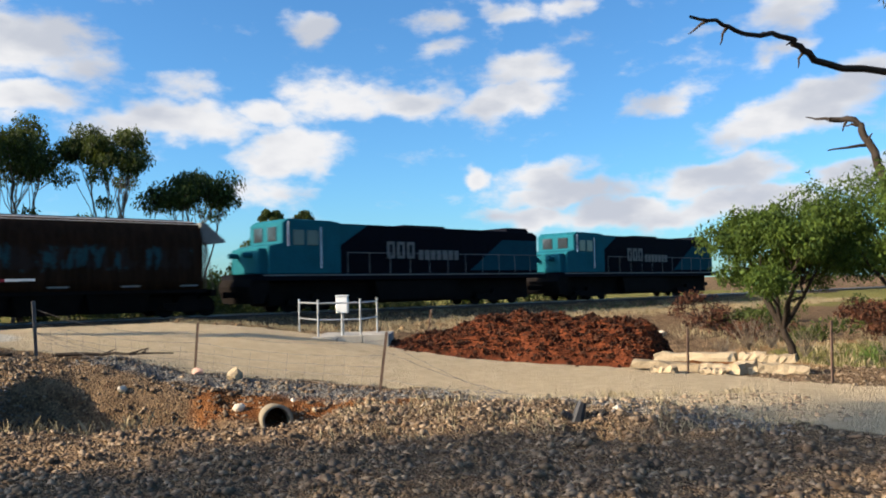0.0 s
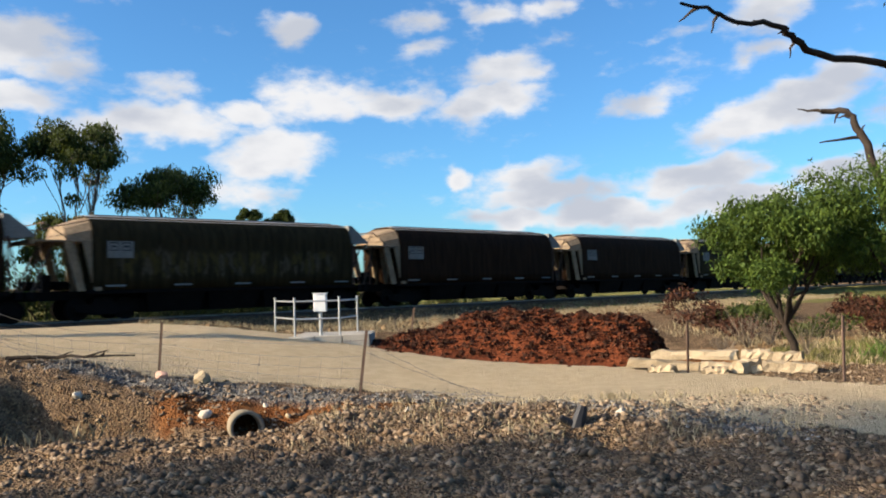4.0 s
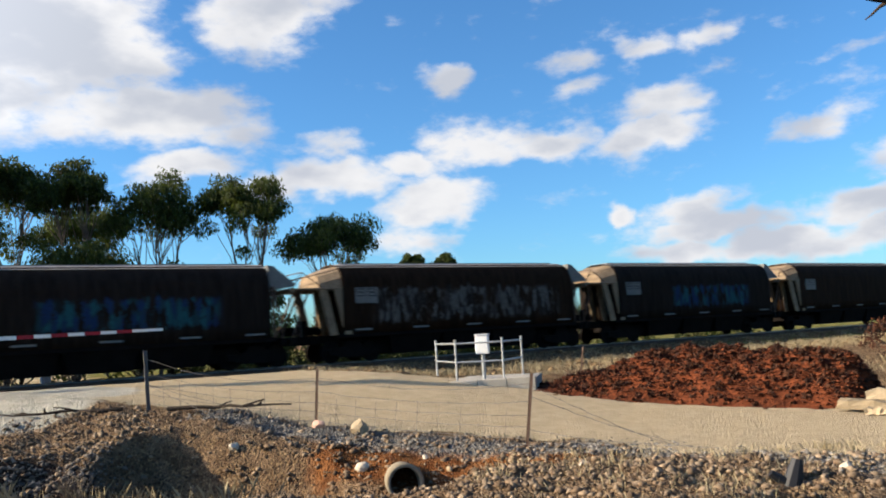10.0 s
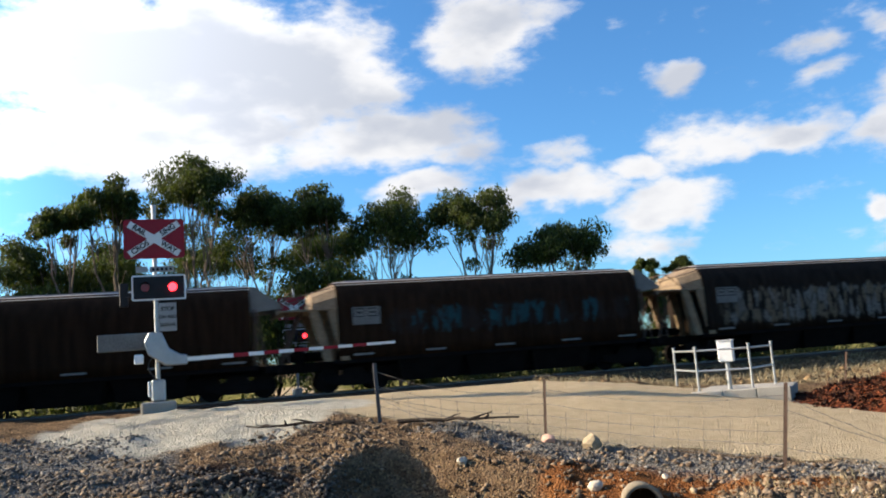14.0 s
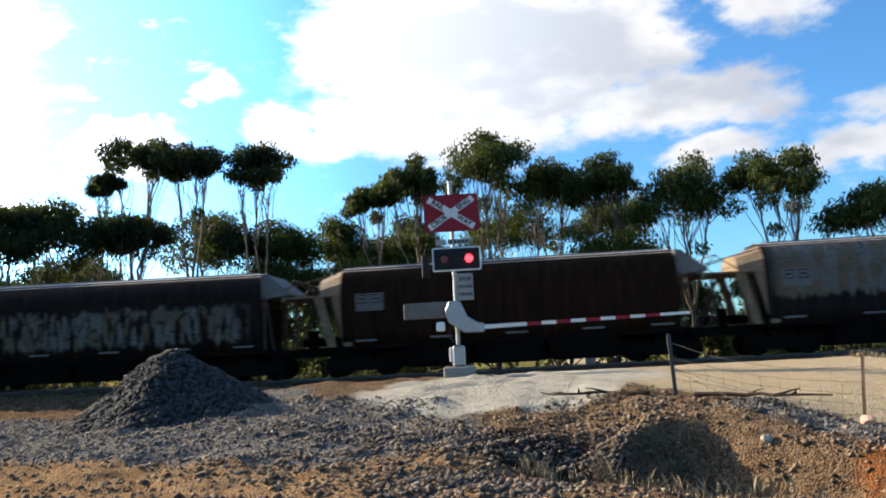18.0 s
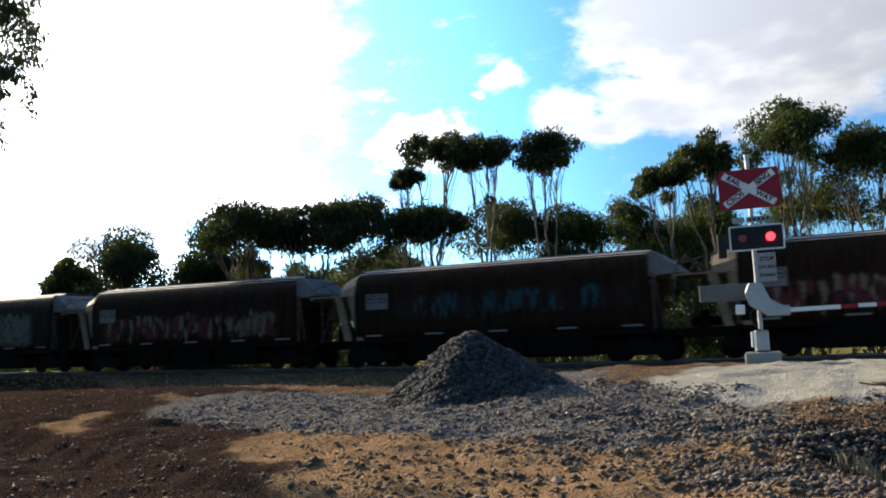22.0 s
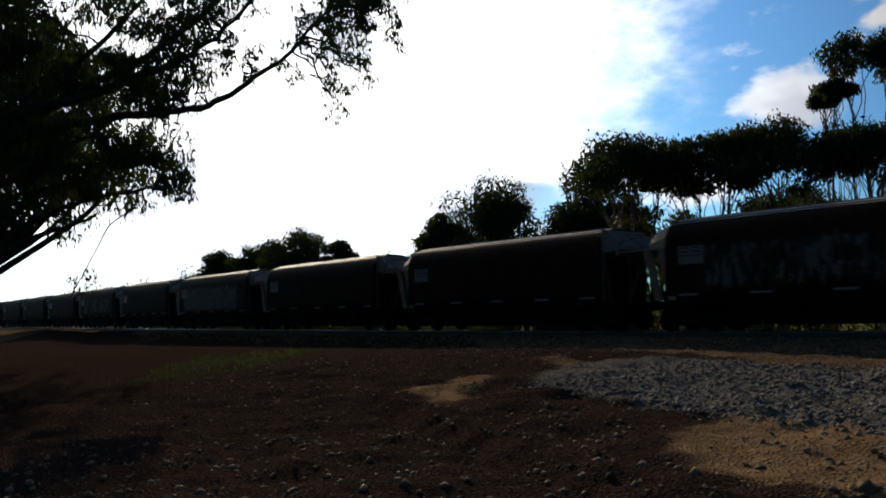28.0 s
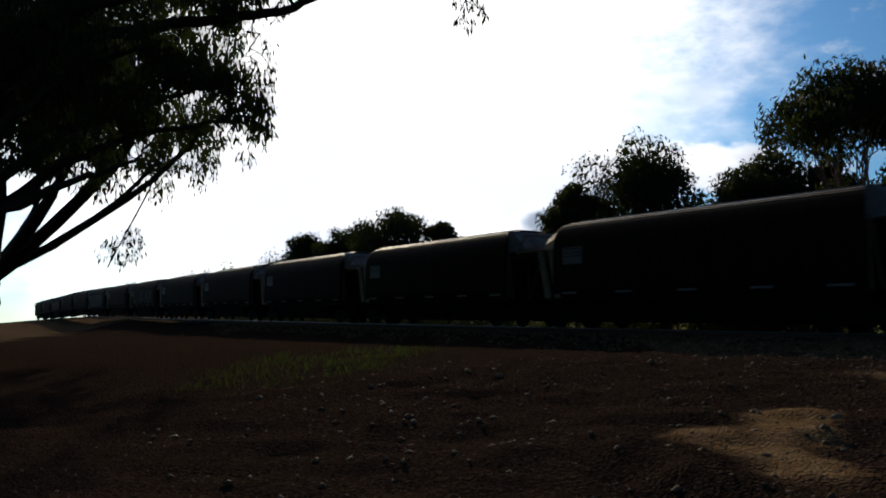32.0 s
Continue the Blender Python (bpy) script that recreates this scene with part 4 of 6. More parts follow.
def locomotive():
    w = thing("locomotive", "teal and black diesel freight locomotive with a long hood", "locomotive", group="locomotives")
    bm = BM()
    prism(bm, [(1.3, 1.75), (1.3, 3.0), (2.0, 3.15), (2.0, 4.05), (2.3, 4.25), (4.6, 4.22), (5.2, 4.15), (5.2, 1.75)], -1.42, 1.42)
    bmesh.ops.bevel(bm, geom=bm.edges[:], offset=0.06, segments=2, affect="EDGES", profile=0.6)
    cab = part("cab", bm, "teal", w)
    for x0, x1 in ((2.55, 3.15), (3.3, 3.9)):
        bm = BM()
        box(bm, (x0, -1.45, 3.05), (x1, -1.41, 3.75), 0.015)
        part("side_window", bm, "glass", cab, "dark cab side window")
    for y in (-0.95, 0.25):
        bm = BM()
        box(bm, (1.96, y, 3.25), (2.0, y + 0.75, 3.9), 0.012)
        part("windscreen", bm, "glass", cab, "dark windscreen pane")
    bm = BM()
    rod(bm, (2.28, -1.46, 3.0), (2.28, -1.46, 4.1), 0.03, 6)
    rod(bm, (4.05, -1.46, 2.0), (4.05, -1.46, 3.9), 0.03, 6)
    part("grab_rail", bm, "white", cab, "white grab rails")
    bm = BM()
    prism(bm, [(5.2, 1.75), (5.2, 4.15), (19.2, 4.1), (19.6, 3.9), (19.6, 1.75)], -1.12, 1.12)
    bmesh.ops.bevel(bm, geom=bm.edges[:], offset=0.08, segments=2, affect="EDGES", profile=0.6)
    hood = part("hood", bm, "loco_black", w, "black engine hood")
    bm = BM()
    for x in np.arange(6.0, 18.6, 1.05):
        box(bm, (x, -1.135, 2.0), (x + 0.85, -1.12, 3.4))
        part("access_door", bm, "loco_black", hood)
        bm = BM()
    prism(bm, [(5.2, 4.1), (7.0, 4.1), (5.2, 3.0)], -1.15, -1.125)
    part("front_stripe", bm, "teal", hood, "teal slanted stripe")
    bm = BM()
    prism(bm, [(14.0, 1.9), (16.6, 3.6), (19.5, 3.6), (19.5, 1.9)], -1.17, -1.138)
    part("rear_panel", bm, "teal_dark", hood, "teal slanted panel")
    bm = BM()
    for x, wd in ((8.2, 0.5), (8.85, 0.5), (9.5, 0.5)):
        box(bm, (x, -1.16, 2.5), (x + 0.16, -1.14, 3.35))
        box(bm, (x, -1.16, 3.2), (x + wd, -1.14, 3.35))
        box(bm, (x, -1.16, 2.5), (x + wd, -1.14, 2.65))
        box(bm, (x + wd - 0.14, -1.16, 2.65), (x + wd, -1.14, 3.2))
    for x in np.arange(10.3, 13.2, 0.42):
        box(bm, (x, -1.16, 2.45), (x + 0.3, -1.14, 2.95))
    part("emblem", bm, "train_grey", hood, "pale plain bars of an emblem")
    bm = BM()
    prism(bm, [(17.0, 4.08), (17.2, 4.32), (18.8, 4.32), (19.0, 4.08)], -1.0, 1.0)
    prism(bm, [(9.5, 4.08), (9.7, 4.25), (12.5, 4.25), (12.7, 4.08)], -0.7, 0.7)
    part("roof_fan", bm, "loco_black", hood)
    bm = BM()
    box(bm, (0.5, -1.45, 1.45), (20.0, 1.45, 1.75), 0.02)
    deck = part("deck", bm, "loco_black", w)
    bm = BM()
    box(bm, (1.0, -1.475, 1.66), (19.8, -1.455, 1.72))
    part("sill_stripe", bm, "train_grey", deck, "pale stripe along the sill")
    bm = BM()
    for x in np.arange(5.6, 19.8, 1.3):
        rod(bm, (x, -1.4, 1.75), (x, -1.4, 2.75), 0.018, 6)
    rod(bm, (5.6, -1.4, 2.75), (19.6, -1.4, 2.75), 0.018, 6)
    part("side_rail", bm, "train_grey", deck, "pale walkway railing")
    bm = BM()
    prism(bm, [(0.55, 0.45), (0.35, 1.2), (0.6, 1.75), (1.35, 1.75), (1.3, 1.0), (1.0, 0.45)], -1.4, 1.4)
    part("front_plate", bm, "under", w, "black end plate with steps")
    bm = BM()
    rod(bm, (0.45, -0.6, 2.6), (1.3, -0.6, 2.6), 0.12, 10)
    rod(bm, (0.45, 0.6, 2.6), (1.3, 0.6, 2.6), 0.12, 10)
    box(bm, (0.9, -1.2, 1.75), (1.35, 1.2, 2.9), 0.05)
    part("nose", bm, "teal", w)
    bm = BM()
    prism(bm, [(7.6, 0.45), (7.3, 1.4), (12.9, 1.4), (12.6, 0.45)], -1.3, 1.3)
    part("fuel_tank", bm, "under", w)
    bm = BM()
    box(bm, (1.6, -0.8, 0.3), (19.0, 0.8, 1.46), 0.05)
    part("underframe", bm, "under", w)
    for x in (4.2, 16.2):
        b = bogie(w, x, 1.5)
        wheelset(b, x)
    for x in (0.15, 20.3):
        bm = BM()
        box(bm, (x - 0.3, -0.13, 0.72), (x + 0.3, 0.13, 0.98), 0.03)
        part("coupler", bm, "under", w)
    return w


def run(t):
    """How far the first wagon's rear corner has come along the line at t seconds."""
    k = t - 4.6
    return 97.4 + 20.75 * k - 0.036 * k * k


CARS = []
made = {}
for k, look_name in enumerate(ORDER):
    if look_name in made:
        car = copy_thing(made[look_name], Matrix())
    else:
        car = made[look_name] = hopper(look_name)
    CARS.append((car, -15.0 * k, 11.0, 0.55, 0.55))
loco = locomotive()
CARS.append((loco, 13.75, 16.2, 4.2, 0.0))
CARS.append((copy_thing(loco, Matrix()), 34.45, 16.2, 4.2, 0.0))


def car_pose(s, front, rear):
    """The car rides with its two bogies on the line."""
    a, b = Vector(track(s + rear)), Vector(track(s + front))
    d = b - a
    yaw = math.degrees(math.atan2(d.y, d.x))
    slope = math.degrees(math.atan2(d.z, math.hypot(d.x, d.y)))
    return Matrix.Translation(a) @ pose(0, 0, 0, 0, 0, yaw) @ pose(0, 0, 0, 0, -slope, 0) @ Matrix.Translation((-rear, 0, 0))


def motions():
    for car, back, front, rear, _ in CARS:
        walk(car, [(float(t), car_pose(run(t) + back, front, rear)) for t in range(0, 33)])


# ---- level crossing ----
LATER = []  # what needs the leaf tools further down
def ground_pose(x, y, yaw=0.0, sink=0.0):
    return pose(x, y, float(ground_z(x, y)) - sink, 0, 0, yaw)


def lettering(text, size, m, parent, mat, label):
    curve = bpy.data.curves.new("text", "FONT")
    curve.body, curve.size, curve.align_x, curve.align_y, curve.extrude = text, size, "CENTER", "CENTER", 0.003
    curve.offset = size * 0.035
    tmp = bpy.data.objects.new("text", curve)
    scene.collection.objects.link(tmp)
    me = bpy.data.meshes.new_from_object(tmp.evaluated_get(bpy.context.evaluated_depsgraph_get()))
    bpy.data.objects.remove(tmp)
    ob = place("lettering", me, mat, parent, label)
    ob.matrix_basis = m
    return ob


UPRIGHT = pose(0, 0, 0, 90, 0, 0)


def crossing_mast(x, y, yaw, boom=True):
    """The mast faces -y: board, lamps, small signs, boom and its drive."""
    w = thing("crossing_signal", "railway crossing signal mast with lit red lamp" + (" and lowered boom" if boom else ""), "crossing signal", ground_pose(x, y, yaw, 0.05))
    bm = BM()
    rod(bm, (0, 0, 0.3), (0, 0, 5.7), 0.062, 12)
    rod(bm, (0, 0, 5.7), (0, 0, 5.76), 0.075, 12)
    part("pole", bm, "galv", w)
    bm = BM()
    box(bm, (-0.46, -0.40, 0.0), (0.46, 0.40, 0.32), 0.04)
    part("footing", bm, "concrete", w, "pale concrete footing")
    bm = BM()
    box(bm, (-0.19, -0.19, 0.32), (0.19, 0.19, 0.92), 0.05)
    part("junction_box", bm, "galv", w)
    bm = BM()
    box(bm, (-0.27, -0.12, 0.46), (-0.19, 0.12, 0.88), 0.02)
    part("side_box", bm, "white", w)
    bm = BM()
    prism(bm, [(-0.80, 4.30), (-0.80, 5.28), (-0.74, 5.34), (0.74, 5.34), (0.80, 5.28), (0.80, 4.30), (0.74, 4.24), (-0.74, 4.24)], -0.13, -0.105)
    board = part("board", bm, "red", w, "red reflective backing board")
    for sign in (-1, 1):
        bm = BM()
        turn = Matrix.Rotation(radians(sign * 33), 4, "Y")
        d = -0.142 if sign > 0 else -0.147
        box(bm, (-0.78, d - 0.004, 4.79 - 0.095), (0.78, d + 0.004, 4.79 + 0.095), 0, turn)
        arm = part("crossbuck_arm", bm, "white", board, "white crossbuck arm")
    for word, sign, dx in (("RAIL", 1, -0.45), ("WAY", 1, 0.45), ("CROS", -1, -0.44), ("SING", -1, 0.44)):
        a = radians(sign * 33)
        m = Matrix.Translation((dx * math.cos(a), -0.154, 4.79 - dx * math.sin(a))) @ Matrix.Rotation(a, 4, "Y") @ UPRIGHT
        lettering(word, 0.2, m, board, "black", "black sign lettering")
    bm = BM()
    box(bm, (-0.5, -0.10, 3.86), (-0.19, -0.08, 4.02))
    box(bm, (-0.14, -0.10, 3.86), (0.5, -0.08, 4.02))
    plate = part("track_plate", bm, "grey_paint", w, "small pale plate with dark bars")
    bm = BM()
    for i in range(5):
        box(bm, (-0.08 + i * 0.115, -0.108, 3.9), (-0.01 + i * 0.115, -0.102, 3.98))
    part("bar", bm, "black", plate)
    bm = BM()
    prism(bm, [(-0.62, 3.12), (-0.62, 3.74), (-0.58, 3.78), (0.76, 3.78), (0.8, 3.74), (0.8, 3.12), (0.76, 3.08), (-0.58, 3.08)], -0.125, -0.10)
    rim = part("lamp_rim", bm, "white", w, "white rim of the lamp board")
    bm = BM()
    box(bm, (-0.575, -0.14, 3.125), (0.755, -0.126, 3.735))
    part("lamp_board", bm, "black", rim, "black lamp board")
    for lx in (-0.27, 0.45):
        bm = BM()
        rod(bm, (lx, -0.14, 3.43), (lx, -0.2, 3.43), 0.115, 20)
        part("lamp", bm, "signal_red" if lx > 0 else "dim_red", rim, "round red signal lamp")
        bm = BM()
        for k in range(10):
            a, b = radians(20 + k * 14), radians(34 + k * 14)
            p = [Vector((lx + 0.14 * math.cos(q), y, 3.43 + 0.14 * math.sin(q))) for q in (a, b) for y in (-0.14, -0.36)]
            bm.faces.new([bm.verts.new(p[i]) for i in (0, 1, 3, 2)])
        bmesh.ops.solidify(bm, geom=bm.faces[:], thickness=0.008)
        part("hood", bm, "black", rim, "black lamp hood")
    bm = BM()
    box(bm, (-0.95, 0.1, 2.95), (-0.72, 0.22, 3.6), 0.02)
    box(bm, (-0.78, 0.02, 3.2), (-0.05, 0.08, 3.3))
    part("side_lamp", bm, "black", w, "black back of a second lamp pair")
    bm = BM()
    box(bm, (0.07, -0.1, 2.22), (0.53, -0.08, 3.0))
    stop = part("stop_sign", bm, "grey_paint", w, "small white stop sign with black words")
    for k, word in enumerate(("STOP", "ON RED", "SIGNAL")):
        lettering(word, 0.15 if k == 0 else 0.125, Matrix.Translation((0.3, -0.105, 2.83 - k * 0.22)) @ UPRIGHT, stop, "black", "black sign lettering")
    if not boom:
        return w
    bm = BM()
    prism(bm, [(-0.34, 1.95), (-0.22, 2.2), (0.12, 2.2), (0.3, 1.75), (0.62, 1.55), (0.78, 1.55), (0.78, 1.28), (0.2, 1.28), (-0.25, 1.6)], -0.2, 0.18)
    bmesh.ops.bevel(bm, geom=bm.edges[:], offset=0.03, segments=1, affect="EDGES")
    part("boom_drive", bm, "galv", w, "grey cast boom drive housing")
    bm = BM()
    box(bm, (-0.6, -0.2, 1.36), (-0.36, 0.06, 1.62), 0.03)
    part("counterweight", bm, "white", w)
    bm = BM()
    box(bm, (-1.55, 0.2, 1.75), (-0.2, 0.26, 2.22), 0.02)
    box(bm, (-0.45, 0.0, 1.8), (-0.3, 0.26, 1.95), 0.01)
    part("weight_plate", bm, "train_grey", w, "pale flat counterweight plate")
    turn = radians(41 - yaw)
    for i in range(14):
        bm = BM()
        a, b = 0.75 + i * 0.42, 0.75 + (i + 1) * 0.42
        m = Matrix.Rotation(turn, 4, "Z") @ Matrix.Translation(((a + b) / 2, -0.1, 1.42 + i * 0.006))
        bmesh.ops.create_cube(bm, size=1, matrix=m @ Matrix.Diagonal((0.42, 0.03, 0.115 - i * 0.003, 1)))
        red = i in (3, 5, 7, 9, 11)
        part("boom_length", bm, "red" if red else "white", w, "red reflective length" if red else "white reflective length")
    bm = BM()
    previous = None
    for k in range(9):
        q = k / 8
        p = Vector((-0.02 - 0.22 * math.sin(q * 3.1), -0.16, 0.9 + q * 0.75))
        if previous is not None:
            rod(bm, previous, p, 0.018, 6)
        previous = p
    part("cable", bm, "black", w)
    return w


MAT["dim_red"] = material("unlit_red_lens", (0.16, 0.004, 0.006), 0.25, 0, 0.05, 20, 1, 0, 0, 0.0)
crossing_mast(-17.2, 17.5, 44)
crossing_mast(-24.6, 34.2, 38, boom=False)


def culvert_rail():
    z = float(ground_z(-3.4, 22.2))
    w = thing("culvert_railing", "galvanised pipe railing with a white box on a post", "railing", pose(0, 0, z + 0.06))
    spots = [(-4.55, 23.9), (-3.62, 21.75), (-2.35, 21.75), (-2.0, 23.7)]
    for x, y in spots:
        bm = BM()
        rod(bm, (x, y, 0), (x, y, 1.08), 0.03, 10)
        rod(bm, (x, y, 1.08), (x, y, 1.11), 0.045, 10)
        part("post", bm, "galv", w)
    for (ax, ay), (bx, by) in zip(spots, spots[1:]):
        for h in (1.0, 0.5):
            bm = BM()
            rod(bm, (ax, ay, h), (bx, by, h), 0.024, 8)
            part("rail", bm, "galv", w)
    bm = BM()
    rod(bm, (-2.95, 22.3, 0), (-2.95, 22.3, 0.7), 0.055, 10)
    part("box_post", bm, "galv", w)
    bm = BM()
    box(bm, (-3.13, 22.12, 0.68), (-2.77, 22.42, 1.2), 0.02)
    b = part("meter_box", bm, "white", w, "white painted metal box")
    bm = BM()
    box(bm, (-3.15, 22.1, 1.2), (-2.75, 22.44, 1.225), 0.005)
    part("lid", bm, "white", b)
    slab = thing("culvert_headwall", "pale concrete culvert headwall and slab beside the road", "headwall", pose(0, 0, z))
    bm = BM()
    box(bm, (-5.2, 21.55, -0.25), (-1.5, 24.2, 0.06), 0.02)
    part("slab", bm, "concrete", slab)
    for i in range(3):
        bm = BM()
        box(bm, (-3.75 + i * 0.76, 21.3, -0.7), (-3.0 + i * 0.76, 21.53, 0.08 + i * 0.02), 0.02)
        part("block", bm, "concrete", slab)
    return w


culvert_rail()


# ---- fence ----
MAT["post_grey"] = material("weathered_post", (0.0806, 0.0744, 0.0713), 0.7, 0.3, 0.3, 50, 3, 0.2)


def fence():
    group = "leaning fence posts"
    tops = []
    for x, y, h, lean, to, mat, words in ((-8.8, 14.95, 1.2, 8, 135, "post_grey", "grey steel star picket fence post"), (-5.35, 15.05, 1.15, 7, -40, "rust", "rusty steel star picket fence post"), (-1.2, 13.95, 1.3, 10, -40, "rust", "rusty leaning star picket fence post"),
                                          (6.0, 16.75, 1.1, 1, 0, "rust", "thin rusty fence post beside the stone blocks"), (8.25, 14.1, 1.3, 1, 0, "rust", "thin rusty fence post beside the road"), (-0.4, 23.6, 1.1, 16, -60, "rust", "thin leaning rusty post by the bank")):
        w = thing("fence_post", words, "fence post", ground_pose(x, y, to, 0.08) @ pose(0, 0, 0, 0, lean, 0), group)
        bm = BM()
        for a in (0, 120, 240):
            box(bm, (0, -0.004, 0), (0.045 if mat == "post_grey" else 0.032, 0.004, h + 0.08), 0, None)
            bmesh.ops.rotate(bm, verts=bm.verts, cent=(0, 0, 0), matrix=Matrix.Rotation(radians(120), 3, "Z"))
        rod(bm, (0, 0, 0), (0, 0, h + 0.08), 0.02, 6)
        part("picket", bm, mat, w)
        tops.append((w.matrix_basis, h))
    r = random.Random(5)

    def strand(a, b, sag, name="fence_wire"):
        bm = BM()
        line = []
        n = 14
        for i in range(n + 1):
            k = i / n
            p = a.lerp(b, k) + Vector((r.uniform(-0.01, 0.01), r.uniform(-0.01, 0.01), -sag * 4 * k * (1 - k) + r.uniform(-0.012, 0.012)))
            line.append(p)
            if i % 2:  # a knotted barb
                line += [p + Vector((0.004, 0.0, 0.028)), p + Vector((0.008, 0.0, -0.02)), p + Vector((0.012, 0, 0))]
        limb_mesh(bm, line, 0.0045, 0.0045, 4)
        return finish(name, bm, "wire")

    for i, j in ((0, 1), (1, 2)):
        w = thing("fence_wires", "sagging rusty barbed wire strands between fence posts", "wire", kind="", group="fence wires")
        for f, sag in ((0.92, 0.16), (0.68, 0.1), (0.5, 0.07), (0.34, 0.05), (0.18, 0.03)):
            (ma, ha), (mb, hb) = tops[i], tops[j]
            o = strand(ma @ Vector((0, 0, ha * f)), mb @ Vector((0, 0, hb * f)), sag if i else sag * 1.3, "strand")
            o.parent = w
        for k in range(1, 10):
            (ma, ha), (mb, hb) = tops[i], tops[j]
            q = k / 10
            a, b = (ma @ Vector((0, 0, 0.15))).lerp(mb @ Vector((0, 0, 0.15)), q), (ma @ Vector((0, 0, ha * 0.68))).lerp(mb @ Vector((0, 0, hb * 0.68)), q)
            bm = BM()
            rod(bm, a, b - Vector((0, 0, 0.12)), 0.004, 4)
            part("dropper", bm, "wire", w)
    w = thing("fallen_wires", "loose barbed wires drooping from a post to the ground", "wire", group="fence wires")
    for f, x, y in ((0.9, 1.2, 13.6), (0.75, 1.5, 13.2), (0.3, 1.9, 13.0)):
        m, h = tops[2]
        o = strand(m @ Vector((0, 0, h * f)), Vector((x, y, float(ground_z(x, y)) + 0.02)), 0.06, "strand")
        o.parent = w
    m, h = tops[0]
    for x, y in ((-6.9, 15.2), (-7.3, 14.6)):
        o = strand(m @ Vector((0, 0, h * 0.5)), Vector((x, y, float(ground_z(x, y)) + 0.03)), 0.03, "strand")
        o.parent = w


LATER.append(fence)


# ---- earth bank, stone blocks, pipe, stones and heap ----
def lump(name, label, category, x, y, size, mat, seed, flat=0.7, yaw=0.0, group="", sink=0.25, parent=None, m=None):
    """A broken stone: a dented ball with flat facets."""
    r = random.Random(seed)
    bm = BM()
    bmesh.ops.create_icosphere(bm, subdivisions=2, radius=1)
    cuts = [(Vector((r.uniform(-1, 1), r.uniform(-1, 1), r.uniform(-0.6, 1))).normalized(), r.uniform(0.55, 0.9)) for _ in range(9)]
    for v in bm.verts:
        for n, d in cuts:
            e = v.co.dot(n)
            if e > d:
                v.co -= n * (e - d)
        v.co *= 1 + r.uniform(-0.04, 0.04)
        v.co = Vector((v.co.x * size[0], v.co.y * size[1], v.co.z * size[2]))
    ob = finish(name, bm, mat, parent)
    ob.matrix_basis = m if m is not None else pose(x, y, float(ground_z(x, y)) + size[2] * (1 - sink) * 0.6, r.uniform(-8, 8), r.uniform(-8, 8), yaw)
    return tagged(ob, label, category, group)


def block(name, label, a, b, width, height, z, mat, seed, group):
    """A roughly sawn long stone from a to b."""
    r = random.Random(seed)
    bm = BM()
    length = math.dist(a, b)
    rings = []
    for i in range(9):
        x = length * (i / 8 - 0.5)
        w, h = width * r.uniform(0.85, 1.08) / 2, height * r.uniform(0.88, 1.06)
        rings.append([(x + r.uniform(-0.03, 0.03), y + r.uniform(-0.025, 0.025), q + r.uniform(-0.025, 0.025)) for y, q in ((-w, 0.03), (-w * 1.02, h * 0.5), (-w * 0.9, h * 0.95), (0, h), (w * 0.9, h * 0.95), (w, h * 0.4), (w * 0.9, 0.02))])
    loft(bm, rings)
    ob = finish(name, bm, mat)
    c = ((a[0] + b[0]) / 2, (a[1] + b[1]) / 2)
    ob.matrix_basis = pose(c[0], c[1], z, r.uniform(-3, 3), r.uniform(-3, 3), math.degrees(math.atan2(b[1] - a[1], b[0] - a[0])))
    return tagged(ob, label, "stone block", group)


def stone_pile():
    g, words = "stone blocks beside the road", "pale rough limestone block stacked beside the road"
    z = float(ground_z(6.3, 17)) - 0.02
    for i, (a, b, w, h, dz) in enumerate((((4.9, 17.75), (6.6, 16.9), 0.5, 0.28, 0), ((6.3, 16.75), (7.5, 16.3), 0.42, 0.26, 0), ((5.5, 17.9), (7.3, 17.2), 0.55, 0.3, 0.24), ((6.9, 16.1), (7.5, 16.6), 0.36, 0.34, 0), ((7.5, 16.2), (8.5, 15.8), 0.4, 0.32, 0),
                                          ((7.3, 16.9), (7.9, 16.7), 0.4, 0.3, 0.28), ((5.2, 17.0), (5.7, 16.7), 0.35, 0.22, 0), ((6.2, 16.35), (6.7, 16.15), 0.3, 0.2, 0), ((7.8, 16.6), (8.4, 16.2), 0.34, 0.28, 0.26))):
        block("limestone_block", words, a, b, w * 0.9, h * 0.82, z + dz * 0.82, "limestone", 40 + i, g)


stone_pile()


